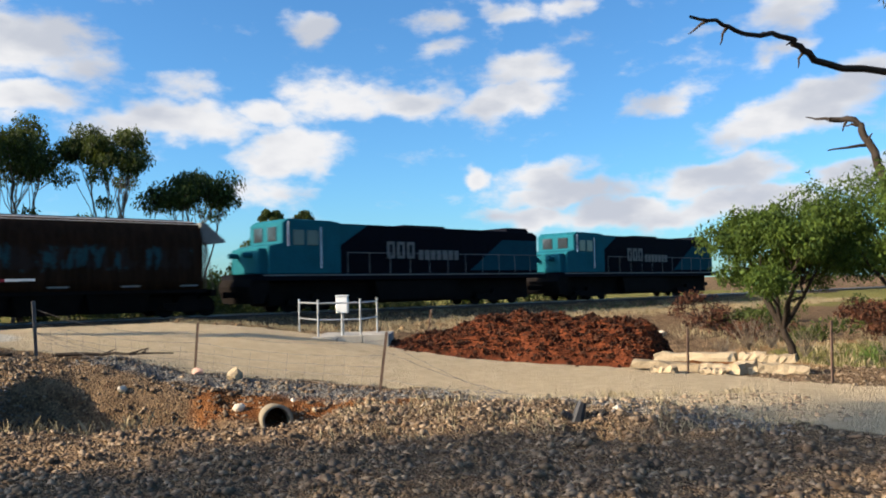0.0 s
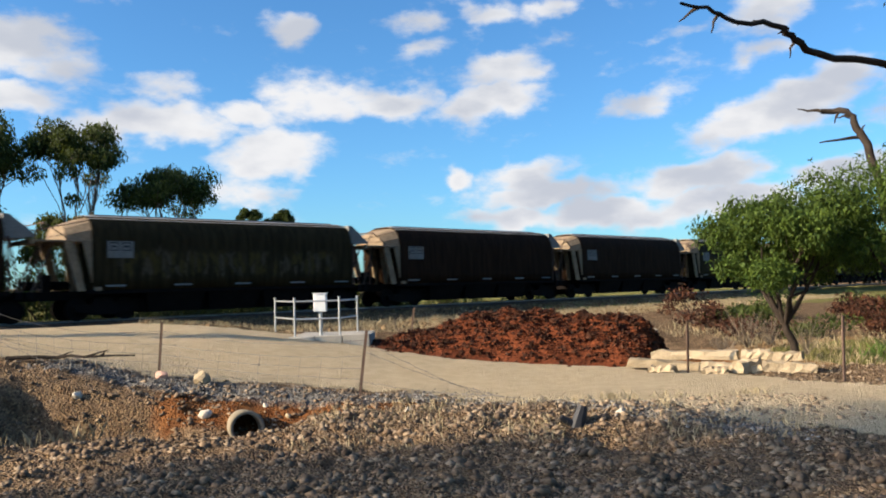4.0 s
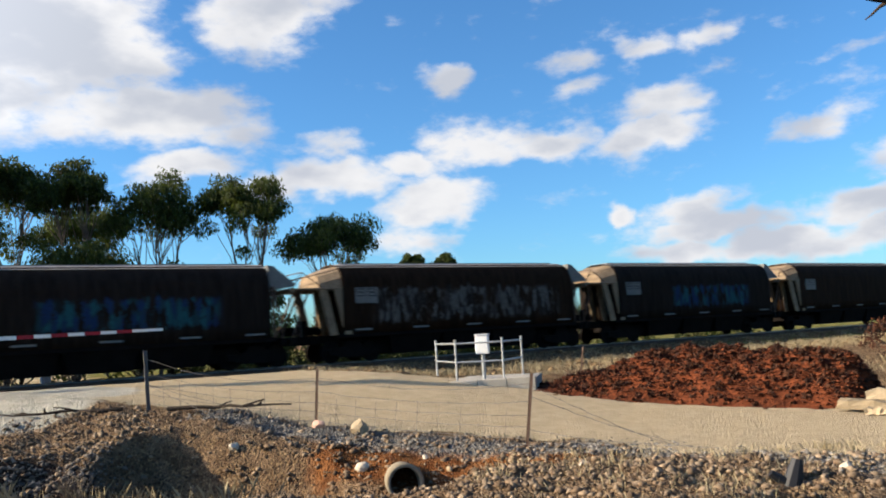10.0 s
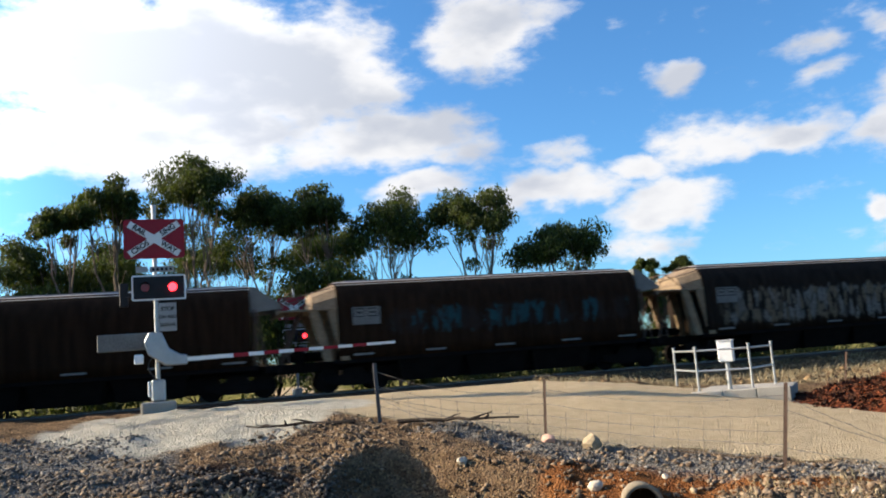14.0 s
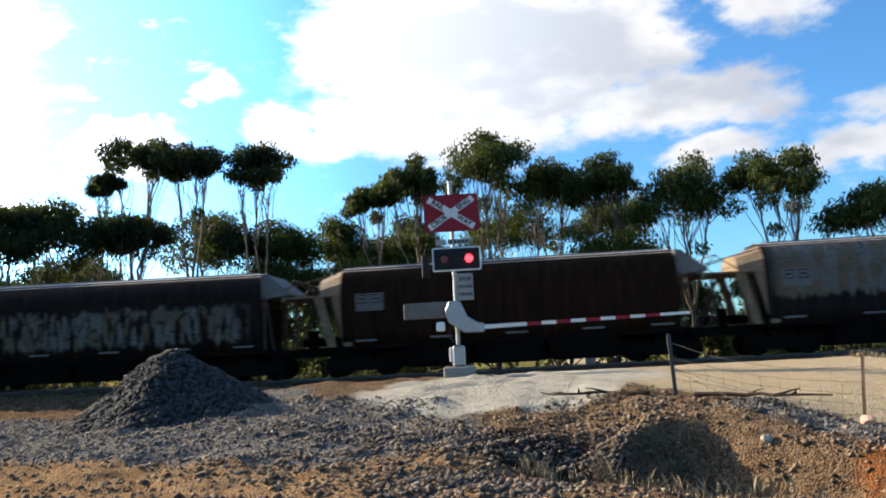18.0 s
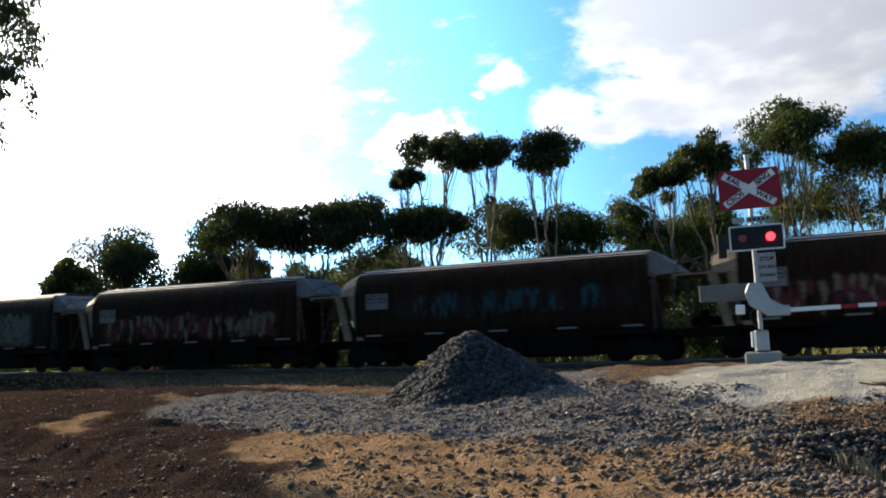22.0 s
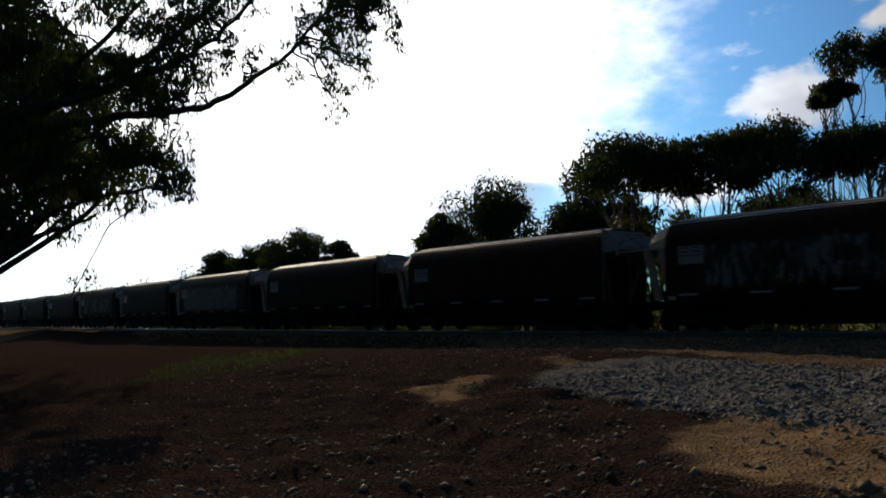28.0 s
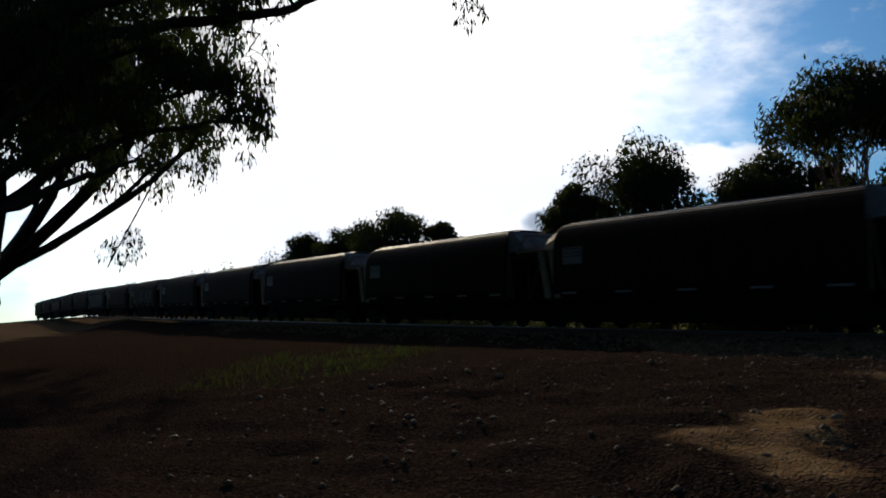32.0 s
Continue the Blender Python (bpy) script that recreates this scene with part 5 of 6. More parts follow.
def earth_bank():
    """The heap of red earth: a ridge with a steep face towards the road."""
    a, b = np.array([-0.9, 22.7]), np.array([6.3, 20.1])
    d = (b - a) / np.linalg.norm(b - a)
    n = np.array([d[1], -d[0]])
    length = np.linalg.norm(b - a)
    us, vs = np.arange(-0.8, length + 0.9, 0.09), np.arange(-2.1, 3.4, 0.09)
    U, V = np.meshgrid(us, vs)
    u, v = U.ravel(), V.ravel()
    x, y = a[0] + d[0] * u + n[0] * v, a[1] + d[1] * u + n[1] * v
    ends = ease(-0.8, 1.0, u) * (1 - ease(length - 0.6, length + 0.5, u))
    rise = (0.42 + 0.66 * ease(0.9, 2.8, u)) * ends
    face = np.where(v > 0, 1 - ease(0.0, 2.6, v), 1 - ease(0.6, 2.1, -v))
    z = ground_z(x, y) - 0.06 + rise * face * (1 + 0.14 * wave(x, y, 0.8, 21)) + 0.09 * wave(x, y, 0.35, 22) * face + 0.05 * wave(x, y, 0.17, 23) * face
    nx, ny = len(us), len(vs)
    i = np.arange(nx * ny).reshape(ny, nx)
    f = np.stack([i[:-1, :-1], i[:-1, 1:], i[1:, 1:], i[1:, :-1]], -1).reshape(-1, 4)
    ob = from_arrays("earth_bank", np.stack([x, y, z], 1), f, "red_earth", smooth=True)
    tagged(ob, "heap of crumbly red-brown earth and dead leaves beside the road", "earth bank")
    r = np.random.RandomState(31)
    pick = r.choice(len(x), 14000, p=face * ends / (face * ends).sum())
    p = np.stack([x[pick] + r.uniform(-0.04, 0.04, 14000), y[pick] + r.uniform(-0.04, 0.04, 14000), z[pick] + 0.01], 1)
    s = stones("clods", p, r.uniform(0.015, 0.06, 14000), "red_clods", "loose red clods and dead leaves on the bank", 32, True, 0.5)
    pick = r.choice(len(x), 9000, p=face * ends / (face * ends).sum())
    spots = [((x[i], y[i], z[i] + 0.03), (0.05, 0.05, 0.03)) for i in pick[:1500]]
    v, f = leaf_cloud(spots, 9, 0.13, 33, 0.2, 0.5)
    tagged(from_arrays("dead_leaves", v, f, "dead_leaf"), "dark dead leaves covering the red bank", "leaves", kind="stuff")


MAT["red_earth"] = material("red_earth", (0.0806, 0.0223, 0.0087), 0.95, 0, 0.8, 14, 1.4, 0.8)
MAT["dead_leaf"] = stone_material("dead_leaves", (0.0074, 0.005, 0.0037), (0.0744, 0.0279, 0.0136))
LATER.append(earth_bank)


def gravel_heap(cx=-19.2, cy=9.65, radius=2.35, height=1.62):
    r = np.random.RandomState(41)
    n_a, n_r = 72, 26
    verts = []
    for i in range(n_r + 1):
        q = i / n_r
        for j in range(n_a):
            a = 2 * math.pi * j / n_a
            rr = q * radius * (1 + 0.10 * math.sin(a * 2 + 1) + 0.05 * math.sin(a * 5))
            x, y = cx + rr * math.cos(a), cy + rr * math.sin(a)
            z = float(ground_z(x, y)) - 0.03 + height * (1 - q) ** 1.08 * (1 - 0.14 * (1 - q) ** 8)
            verts.append((x, y, z))
    faces = [(i * n_a + j, i * n_a + (j + 1) % n_a, (i + 1) * n_a + (j + 1) % n_a, (i + 1) * n_a + j) for i in range(n_r) for j in range(n_a)]
    ob = from_arrays("stone_heap", verts, faces, "heap_core")
    tagged(ob, "cone-shaped heap of crushed blue-grey stone", "gravel heap")
    k = 7000
    q, a = np.sqrt(r.uniform(0, 1.0, k)), r.uniform(0, 6.283, k)
    rr = q * radius * (1 + 0.10 * np.sin(a * 2 + 1) + 0.05 * np.sin(a * 5))
    x, y = cx + rr * np.cos(a), cy + rr * np.sin(a)
    z = ground_z(x, y) - 0.03 + height * (1 - q) ** 1.08 * (1 - 0.14 * (1 - q) ** 8)
    s = stones("crushed_stones", np.stack([x, y, z + 0.005], 1), r.uniform(0.025, 0.075, k), "blue_stone", "loose crushed stones on the heap", 42, False, 0.8)


# same darkening below the loose stones: the heap's unlit face in colour
MAT["heap_core"] = material("shaded_packed_stone", (0.018, 0.0175, 0.017), 0.95, 0, 0.4, 30, 4, 0.7)
gravel_heap()


def culvert_pipe():
    bm = BM()
    n = 28
    rings = []
    for x, r0 in ((0, 0.30), (0, 0.235), (1.2, 0.235)):
        rings.append([bm.verts.new((r0 * math.cos(6.2832 * k / n), x, r0 * math.sin(6.2832 * k / n))) for k in range(n)])
    rings.insert(0, [bm.verts.new((0.30 * math.cos(6.2832 * k / n), 1.2, 0.30 * math.sin(6.2832 * k / n))) for k in range(n)])
    for a, b in zip(rings, rings[1:]):
        for k in range(n):
            bm.faces.new((a[k], a[(k + 1) % n], b[(k + 1) % n], b[k]))
    bmesh.ops.recalc_face_normals(bm, faces=bm.faces)
    ob = finish("culvert_pipe", bm, "pipe", smooth=True)
    ob.matrix_basis = pose(-3.0, 12.35, float(ground_z(-3.0, 12.35)) + 0.14, -6, 0, 18)
    tagged(ob, "open end of a round concrete drain pipe in the ditch", "drain pipe")


culvert_pipe()
for i, (x, y, s, mat, words) in enumerate((
        (-3.9, 13.05, 0.19, "pale_rock", "pale quartz rock lying on the soil"), (-6.35, 13.5, 0.16, "pale_rock", "small white rock on the gravel"), (-4.4, 14.7, 0.33, "limestone", "yellow limestone rock beside the fence"),
        (-5.2, 14.75, 0.2, "pink_rock", "pinkish rock at the foot of a post"), (3.0, 10.3, 0.14, "pale_rock", "small pale rock at the road's edge"), (-2.35, 12.5, 0.15, "pale_rock", "pale rock beside the drain pipe"),
        (-2.9, 13.5, 0.1, "pale_rock", "small pale rock on the red soil"), (-2.4, 13.0, 0.1, "limestone", "small yellow rock on the red soil"), (-5.4, 13.0, 0.13, "dark_rock", "dark rock on the slope of the ditch"), (-7.2, 12.6, 0.12, "dark_rock", "dark rock at the ditch"),
        (-20.9, 8.4, 0.2, "pale_rock", "white rock at the foot of the gravel heap"), (-14.2, 9.2, 0.08, "pale_rock", "small pale rock on the sand"), (-10.4, 6.5, 0.12, "pink_rock", "reddish rock on the sandy soil"), (1.0, 24.4, 0.16, "pale_rock", "pale rock above the bank"),
        (8.0, 27.0, 0.3, "pale_rock", "pale rocks on the slope"), (0.9, 11.6, 0.1, "dark_rock", "small dark rock in the verge"), (-0.2, 11.2, 0.11, "pale_rock", "small pale rock in the verge"), (-9.6, 9.4, 0.13, "dark_rock", "dark rock in the gravel"))):
    MAT.setdefault("pale_rock", material("quartz", (0.42, 0.36, 0.28), 0.8, 0, 0.2, 20, 3, 0.5))
    MAT.setdefault("pink_rock", material("pink_granite", (0.45, 0.28, 0.21), 0.85, 0, 0.25, 20, 3, 0.5))
    MAT.setdefault("dark_rock", material("dark_rock", (0.12, 0.10, 0.08), 0.9, 0, 0.3, 20, 3, 0.5))
    lump("rock", words, "rock", x, y, (s * 0.75, s * 0.6, s * 0.58), mat, 60 + i, yaw=i * 47)


def stump():
    w = thing("burnt_stump", "charred broken stump beside a washed-out hole", "stump", ground_pose(2.25, 9.95, 20, 0.05))
    bm = BM()
    rod(bm, (0, 0, 0), (0.12, 0, 0.34), 0.13, 9, 0.07)
    rod(bm, (0.05, 0, 0), (-0.22, 0.05, 0.2), 0.09, 7, 0.04)
    rod(bm, (0, 0, 0.05), (0.3, -0.2, 0.06), 0.07, 7, 0.03)
    part("charred_wood", bm, "black", w)


stump()


def fallen_branch(x, y, yaw, length, seed, words):
    r = random.Random(seed)
    bm = BM()
    points, a = [Vector((0, 0, 0.05))], 0.0
    for i in range(8):
        a += r.uniform(-0.3, 0.3)
        q = points[-1] + Vector((math.cos(a), math.sin(a), 0)) * length / 8
        q.z = 0.05 + r.uniform(-0.015, 0.03)
        points.append(q)
    limb_mesh(bm, points, 0.045, 0.014, 8)
    for i in (3, 5, 6):
        limb_mesh(bm, bent(r, points[i], points[i] + Vector((r.uniform(-0.1, 0.5), r.uniform(-0.4, 0.4), r.uniform(0.02, 0.15))), 0.03, 3), 0.03, 0.008, 5)
    ob = finish("fallen_branch", bm, "bark_dark")
    ob.matrix_basis = ground_pose(x, y, yaw)
    tagged(ob, words, "branch")


def fallen_branches():
    fallen_branch(-8.3, 14.8, 15, 2.6, 3, "dark fallen branch lying below the fence")
    fallen_branch(-9.1, 14.5, 205, 2.4, 4, "dark fallen branch along the road's edge")
    fallen_branch(2.2, 20.9, 20, 1.2, 9, "grey dead branch on the red bank")


LATER.append(fallen_branches)


# ---- trees ----
def limb_mesh(bm, path, r0, r1, sides=6):
    """A tapering branch along a path."""
    rings = []
    n = len(path)
    for i, p in enumerate(path):
        d = (path[min(i + 1, n - 1)] - path[max(i - 1, 0)]).normalized()
        q = d.to_track_quat("Z", "Y").to_matrix()
        r = r0 + (r1 - r0) * i / (n - 1)
        rings.append([bm.verts.new(p + q @ Vector((r * math.cos(6.2832 * k / sides), r * math.sin(6.2832 * k / sides), 0))) for k in range(sides)])
    for a, b in zip(rings, rings[1:]):
        for k in range(sides):
            bm.faces.new((a[k], a[(k + 1) % sides], b[(k + 1) % sides], b[k]))


def bent(r, a, b, wob, n=6):
    out = []
    for i in range(n + 1):
        k = i / n
        p = a.lerp(b, k)
        s = math.sin(k * math.pi)
        out.append(p + Vector((r.uniform(-1, 1), r.uniform(-1, 1), r.uniform(-0.5, 0.8))) * wob * s)
    return out


def leaf_cloud(clumps, per, size, seed, droop=0.6, slim=0.34):
    """Leaves in clumps (centre, radii): each a slim folded blade hanging from where it grows."""
    r = np.random.RandomState(seed)
    cs, out_v, out_f, base = np.array([c for c, _ in clumps]), [], [], 0
    rs = np.array([q for _, q in clumps])
    vol = (rs.prod(1)) ** (2 / 3)
    n = np.maximum(6, (per * vol / vol.mean()).astype(int))
    idx = np.repeat(np.arange(len(clumps)), n)
    k = len(idx)
    d = r.normal(size=(k, 3))
    d /= np.linalg.norm(d, axis=1)[:, None]
    rad = r.uniform(0.15, 1, k) ** 0.5 * np.where(r.uniform(0, 1, k) < 0.13, r.uniform(1.0, 1.28, k), 1.0)
    lump_n = np.sin(d[:, 0] * 5 + idx) * np.sin(d[:, 1] * 5 + idx * 2) * 0.3
    p = cs[idx] + d * rs[idx] * (rad * (1 + lump_n))[:, None]
    ax = r.normal(size=(k, 3)) * (1 - droop)
    ax[:, 2] -= droop * 1.3
    ax += d * 0.25
    ax /= np.linalg.norm(ax, axis=1)[:, None]
    side = np.cross(ax, r.normal(size=(k, 3)))
    side /= np.linalg.norm(side, axis=1)[:, None] + 1e-9
    s = size * r.uniform(0.6, 1.35, k)[:, None]
    a, b = p - ax * s * 0.5, p + ax * s * 0.5
    l, m = p - side * s * slim * 0.5, p + side * s * slim * 0.5
    v = np.stack([a, l, b, m], 1).reshape(-1, 3)
    f = np.arange(4 * k).reshape(k, 4)
    return v, f


def gum_tree(x, y, height, crown_low, width, seed, leaf="leaf_gum", bark="bark", stems=3, per=260, size=0.3, label="slender gum tree with a rounded dark green crown", flat=1.0, name="gum_tree", group="trees behind the railway", lean=(0, 0), spread_low=0.15):
    r = random.Random(seed)
    z = float(ground_z(x, y, False)) - 0.1
    w = thing(name, label, "tree", pose(x, y, z), group)
    bm = BM()
    clumps = []
    mid = (height + crown_low) / 2
    half = (height - crown_low) / 2
    fork = crown_low * r.uniform(0.22, 0.42)
    foot = Vector((0, 0, 0))
    split = Vector((r.uniform(-0.2, 0.2), r.uniform(-0.2, 0.2), fork))
    t0 = 0.03 + height * 0.0085
    limb_mesh(bm, bent(r, foot, split, 0.06), t0, t0 * 0.72, 8)
    tips = []
    for i in range(stems):
        a = 6.283 * (i + r.uniform(-0.3, 0.3)) / stems
        rr = width * 0.5 * r.uniform(0.35, 0.62)
        tip = Vector((rr * math.cos(a) + lean[0], rr * math.sin(a) + lean[1], crown_low + half * r.uniform(0.2, 0.7)))
        path = bent(r, split, tip, 0.12 * width * 0.35)
        limb_mesh(bm, path, t0 * 0.6, t0 * 0.24, 6)
        tips.append((path[3], tip))
    for low, tip in tips:
        for j in range(r.choice((7, 8, 9))):
            # knots of leaves under a domed top, each on its own twig
            a, q = r.uniform(0, 6.283), width * r.uniform(0.05, 0.30)
            c = tip + Vector((q * math.cos(a), q * math.sin(a), 0))
            out = min(0.97, math.hypot(c.x - lean[0], c.y - lean[1]) / (width * 0.56))
            c.z = crown_low + (height - crown_low) * (math.sqrt(1 - out * out) * r.uniform(0.5, 0.92) if flat == 1.0 else r.uniform(0.3, 0.8))
            limb_mesh(bm, bent(r, low.lerp(tip, r.uniform(0.2, 0.9)), c, 0.14, 4), t0 * 0.2, 0.014, 5)
            q = width * r.uniform(0.12, 0.195)
            clumps.append((tuple(c), (q, q, q * r.uniform(0.62, 0.85))))
        if r.random() < spread_low * 4:
            c = low.lerp(tip, 0.5) + Vector((r.uniform(-1, 1), r.uniform(-1, 1), r.uniform(-0.4, 0.1))) * width * 0.16
            limb_mesh(bm, [low, low.lerp(c, 0.6), c], t0 * 0.15, 0.01, 5)
            clumps.append((tuple(c), (width * 0.1, width * 0.1, width * 0.075)))
    # lift the crown to its full height
    top = max(c[2] + q[2] for c, q in clumps)
    k = (height - fork) / (top - fork)
    for vert in bm.verts:
        if vert.co.z > fork:
            vert.co.z = fork + (vert.co.z - fork) * k
    clumps = [((c[0], c[1], fork + (c[2] - fork) * k), q) for c, q in clumps]
    part("trunk", bm, bark, w, smooth=True)
    v, f = leaf_cloud(clumps, per, size, seed)
    from_arrays("crown", v, f, leaf, w)
    return w


ROUND = "gum tree with a rounded dark crown on pale stems"
FLATTOP = "tall slender gum with a flat parasol crown"
COUNT = []


def gum(x, y, h, low, wd, stems, words):
    COUNT.append(1)
    parasol = words is FLATTOP
    # trees towards the sun take the leaf colour with shade in it
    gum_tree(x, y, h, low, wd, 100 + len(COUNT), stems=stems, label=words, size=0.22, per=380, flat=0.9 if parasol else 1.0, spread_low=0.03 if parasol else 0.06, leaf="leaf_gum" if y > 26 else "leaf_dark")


gum(-13.5, 44.0, 8.9, 6.0, 5.4, 4, ROUND)
gum(-18.0, 42.3, 11.2, 7.4, 4.9, 4, ROUND)
gum(-22.3, 40.3, 11.4, 6.6, 5.2, 4, ROUND)
gum(-25.8, 38.1, 11.9, 7.6, 4.4, 4, ROUND)
gum(-29.4, 37.9, 12.4, 7.8, 4.6, 4, ROUND)
gum(-30.7, 34.3, 13.7, 8.8, 5.4, 5, ROUND)
gum(-33.7, 31.3, 12.6, 8.8, 3.8, 3, ROUND)
gum(-33.0, 50.0, 11.8, 6.5, 7.0, 5, ROUND)
gum(-39.5, 46.0, 11.8, 6.0, 7.0, 5, ROUND)
gum(-44.2, 40.6, 11.2, 6.5, 5.6, 4, ROUND)
gum(-40.0, 18.2, 13.0, 10.3, 4.0, 3, FLATTOP)
gum(-39.7, 21.2, 13.0, 10.4, 3.8, 3, FLATTOP)
gum(-37.3, 23.4, 12.8, 10.0, 3.8, 3, FLATTOP)
gum(-40.6, 16.6, 11.1, 9.9, 2.2, 2, FLATTOP)
gum(-43.5, 24.7, 10.4, 5.2, 6.2, 5, ROUND)
gum(-41.5, 27.9, 9.8, 5.6, 4.8, 4, ROUND)
gum(-41.1, 31.9, 10.2, 5.2, 5.4, 4, ROUND)
gum(-40.1, 36.2, 9.7, 5.0, 6.0, 5, ROUND)
gum(-35.1, 29.8, 11.0, 8.8, 3.2, 3, ROUND)
gum(-43.1, 9.2, 9.2, 6.2, 5.4, 5, ROUND)
gum(-42.3, 12.2, 9.4, 6.4, 4.6, 4, ROUND)
gum(-41.4, 15.0, 9.8, 6.3, 5.0, 4, ROUND)
gum(-40.1, 18.1, 9.2, 6.2, 4.6, 4, ROUND)
gum(-55.0, 1.1, 7.6, 2.6, 3.8, 6, ROUND)
gum(-53.5, 4.0, 9.6, 2.8, 6.2, 6, ROUND)
gum(-51.5, 8.4, 8.6, 2.8, 4.6, 6, ROUND)
gum(-50.0, 10.6, 7.8, 2.8, 3.2, 6, ROUND)
gum(-78.0, -17.6, 7.4, 2.6, 4.4, 6, ROUND)
gum(-75.0, -13.6, 7.9, 2.6, 4.6, 6, ROUND)
gum(-72.0, -10.0, 8.8, 2.8, 6.2, 6, ROUND)
gum(-70.0, -6.4, 7.2, 2.8, 3.8, 5, ROUND)
gum(-52.0, 20.0, 8.4, 3.5, 6.5, 5, ROUND)
gum(-16.6, 78.3, 9.5, 7.0, 2.4, 2, ROUND)
gum(-13.7, 78.8, 9.4, 7.0, 2.6, 2, ROUND)
gum(30.4, 84.7, 7.6, 4.5, 3.4, 3, ROUND)
gum(-10.0, 47.5, 5.4, 2.5, 4.0, 4, ROUND)
gum(-20.0, 46.0, 6.6, 3.0, 4.4, 4, ROUND)
gum(-27.0, 43.0, 7.2, 3.4, 4.6, 4, ROUND)


def undergrowth():
    """Scrub and dry bushes behind the line: dark, seen between and under the wagons."""
    r = random.Random(77)
    for i in range(112):
        s = (-84 + i * 1.8 if i < 76 else -87 - (i - 76) * 3.2) + r.uniform(-0.8, 0.8)
        if -2 < s < 9:
            continue
        u = float(np.interp(s, TABLE_S, TABLE_U))
        x, y = from_uv(u, float(line_v(u)) + r.uniform(7.5, 11))
        h = r.uniform(2.0, 3.6) + (2.0 if i >= 76 else 0.0)
        w = thing("bush", "dense dark green scrub bush behind the track", "bush", pose(x, y, float(ground_z(x, y, False)) - 0.05), "scrub behind the railway")
        bm = BM()
        clumps = []
        for _ in range(6):
            c = Vector((r.uniform(-1.3, 1.3), r.uniform(-1, 1), h * r.uniform(0.3, 0.8)))
            limb_mesh(bm, bent(r, Vector((0, 0, 0)), c, 0.1, 4), 0.04, 0.01, 5)
            clumps.append((tuple(c), (r.uniform(0.6, 1.0), r.uniform(0.6, 0.9), h * 0.35)))
        part("stem", bm, "bark_dark", w)
        v, f = leaf_cloud(clumps, 130, 0.28, 500 + i, 0.3)
        from_arrays("foliage", v, f, "leaf_gum", w)


undergrowth()


def low_hedge():
    """Low scrub in shade-dark leaves, added close behind the ballast to close the view under the wagons."""
    r = random.Random(83)
    for i in range(74):
        s = -96 + i * 1.75 + r.uniform(-0.4, 0.4)
        if -3 < s < 9:
            continue
        u = float(np.interp(s, TABLE_S, TABLE_U))
        x, y = from_uv(u, float(line_v(u)) + r.uniform(4.9, 6.2))
        h = r.uniform(1.2, 1.8)
        w = thing("low_bush", "low dark scrub bush close behind the ballast", "bush", pose(x, y, float(ground_z(x, y, False)) - 0.05), "low scrub behind the ballast")
        bm = BM()
        clumps = []
        for _ in range(5):
            c = Vector((r.uniform(-1.0, 1.0), r.uniform(-0.6, 0.6), h * r.uniform(0.2, 0.7)))
            limb_mesh(bm, bent(r, Vector((0, 0, 0)), c, 0.08, 4), 0.03, 0.008, 5)
            clumps.append((tuple(c), (r.uniform(0.5, 0.8), r.uniform(0.4, 0.6), h * 0.36)))
        part("stem", bm, "bark_dark", w)
        v, f = leaf_cloud(clumps, 110, 0.2, 1700 + i, 0.3)
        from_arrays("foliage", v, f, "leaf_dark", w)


low_hedge()


def far_scrub():
    """A deeper belt of taller scrub behind the first, closing the view under the gums."""
    r = random.Random(78)
    for i in range(44):
        s = -92 + i * 2.9 + r.uniform(-1, 1)
        u = float(np.interp(s, TABLE_S, TABLE_U))
        x, y = from_uv(u, float(line_v(u)) + r.uniform(15, 20) + (4 if s > 0 else 0))
        h = r.uniform(5.0, 6.2) if s < 10 else r.uniform(2.6, 3.6)
        w = thing("shrub", "tall dense dark scrub under the gum trees", "bush", pose(x, y, float(ground_z(x, y, False)) - 0.05), "scrub behind the railway")
        bm = BM()
        clumps = []
        for _ in range(9):
            c = Vector((r.uniform(-1.9, 1.9), r.uniform(-1, 1), h * r.uniform(0.15, 0.82)))
            limb_mesh(bm, bent(r, Vector((0, 0, 0)), c, 0.1, 4), 0.05, 0.01, 5)
            clumps.append((tuple(c), (r.uniform(0.8, 1.3), r.uniform(0.6, 0.9), h * 0.28)))
        part("stem", bm, "bark_dark", w)
        v, f = leaf_cloud(clumps, 150, 0.36, 900 + i, 0.3, 0.45)
        from_arrays("foliage", v, f, "leaf_gum", w)


far_scrub()


def understorey():
    """Low dense trees between the gums."""
    r = random.Random(80)
    for i in range(15):
        s = -40 + i * 3.5 + r.uniform(-1.2, 1.2)
        u = float(np.interp(s, TABLE_S, TABLE_U))
        x, y = from_uv(u, float(line_v(u)) + r.uniform(12, 20) * (0.55 if s < -35 else 1.0))
        h = r.uniform(5.6, 7.6) if s < 6 else r.uniform(4.8, 5.8)
        gum_tree(x, y, h, 1.2, r.uniform(4.4, 6.0), 1500 + i, stems=6, label="low bushy gum tree under the taller gums", size=0.27, per=190, name="bushy_gum", spread_low=0.3)


understorey()


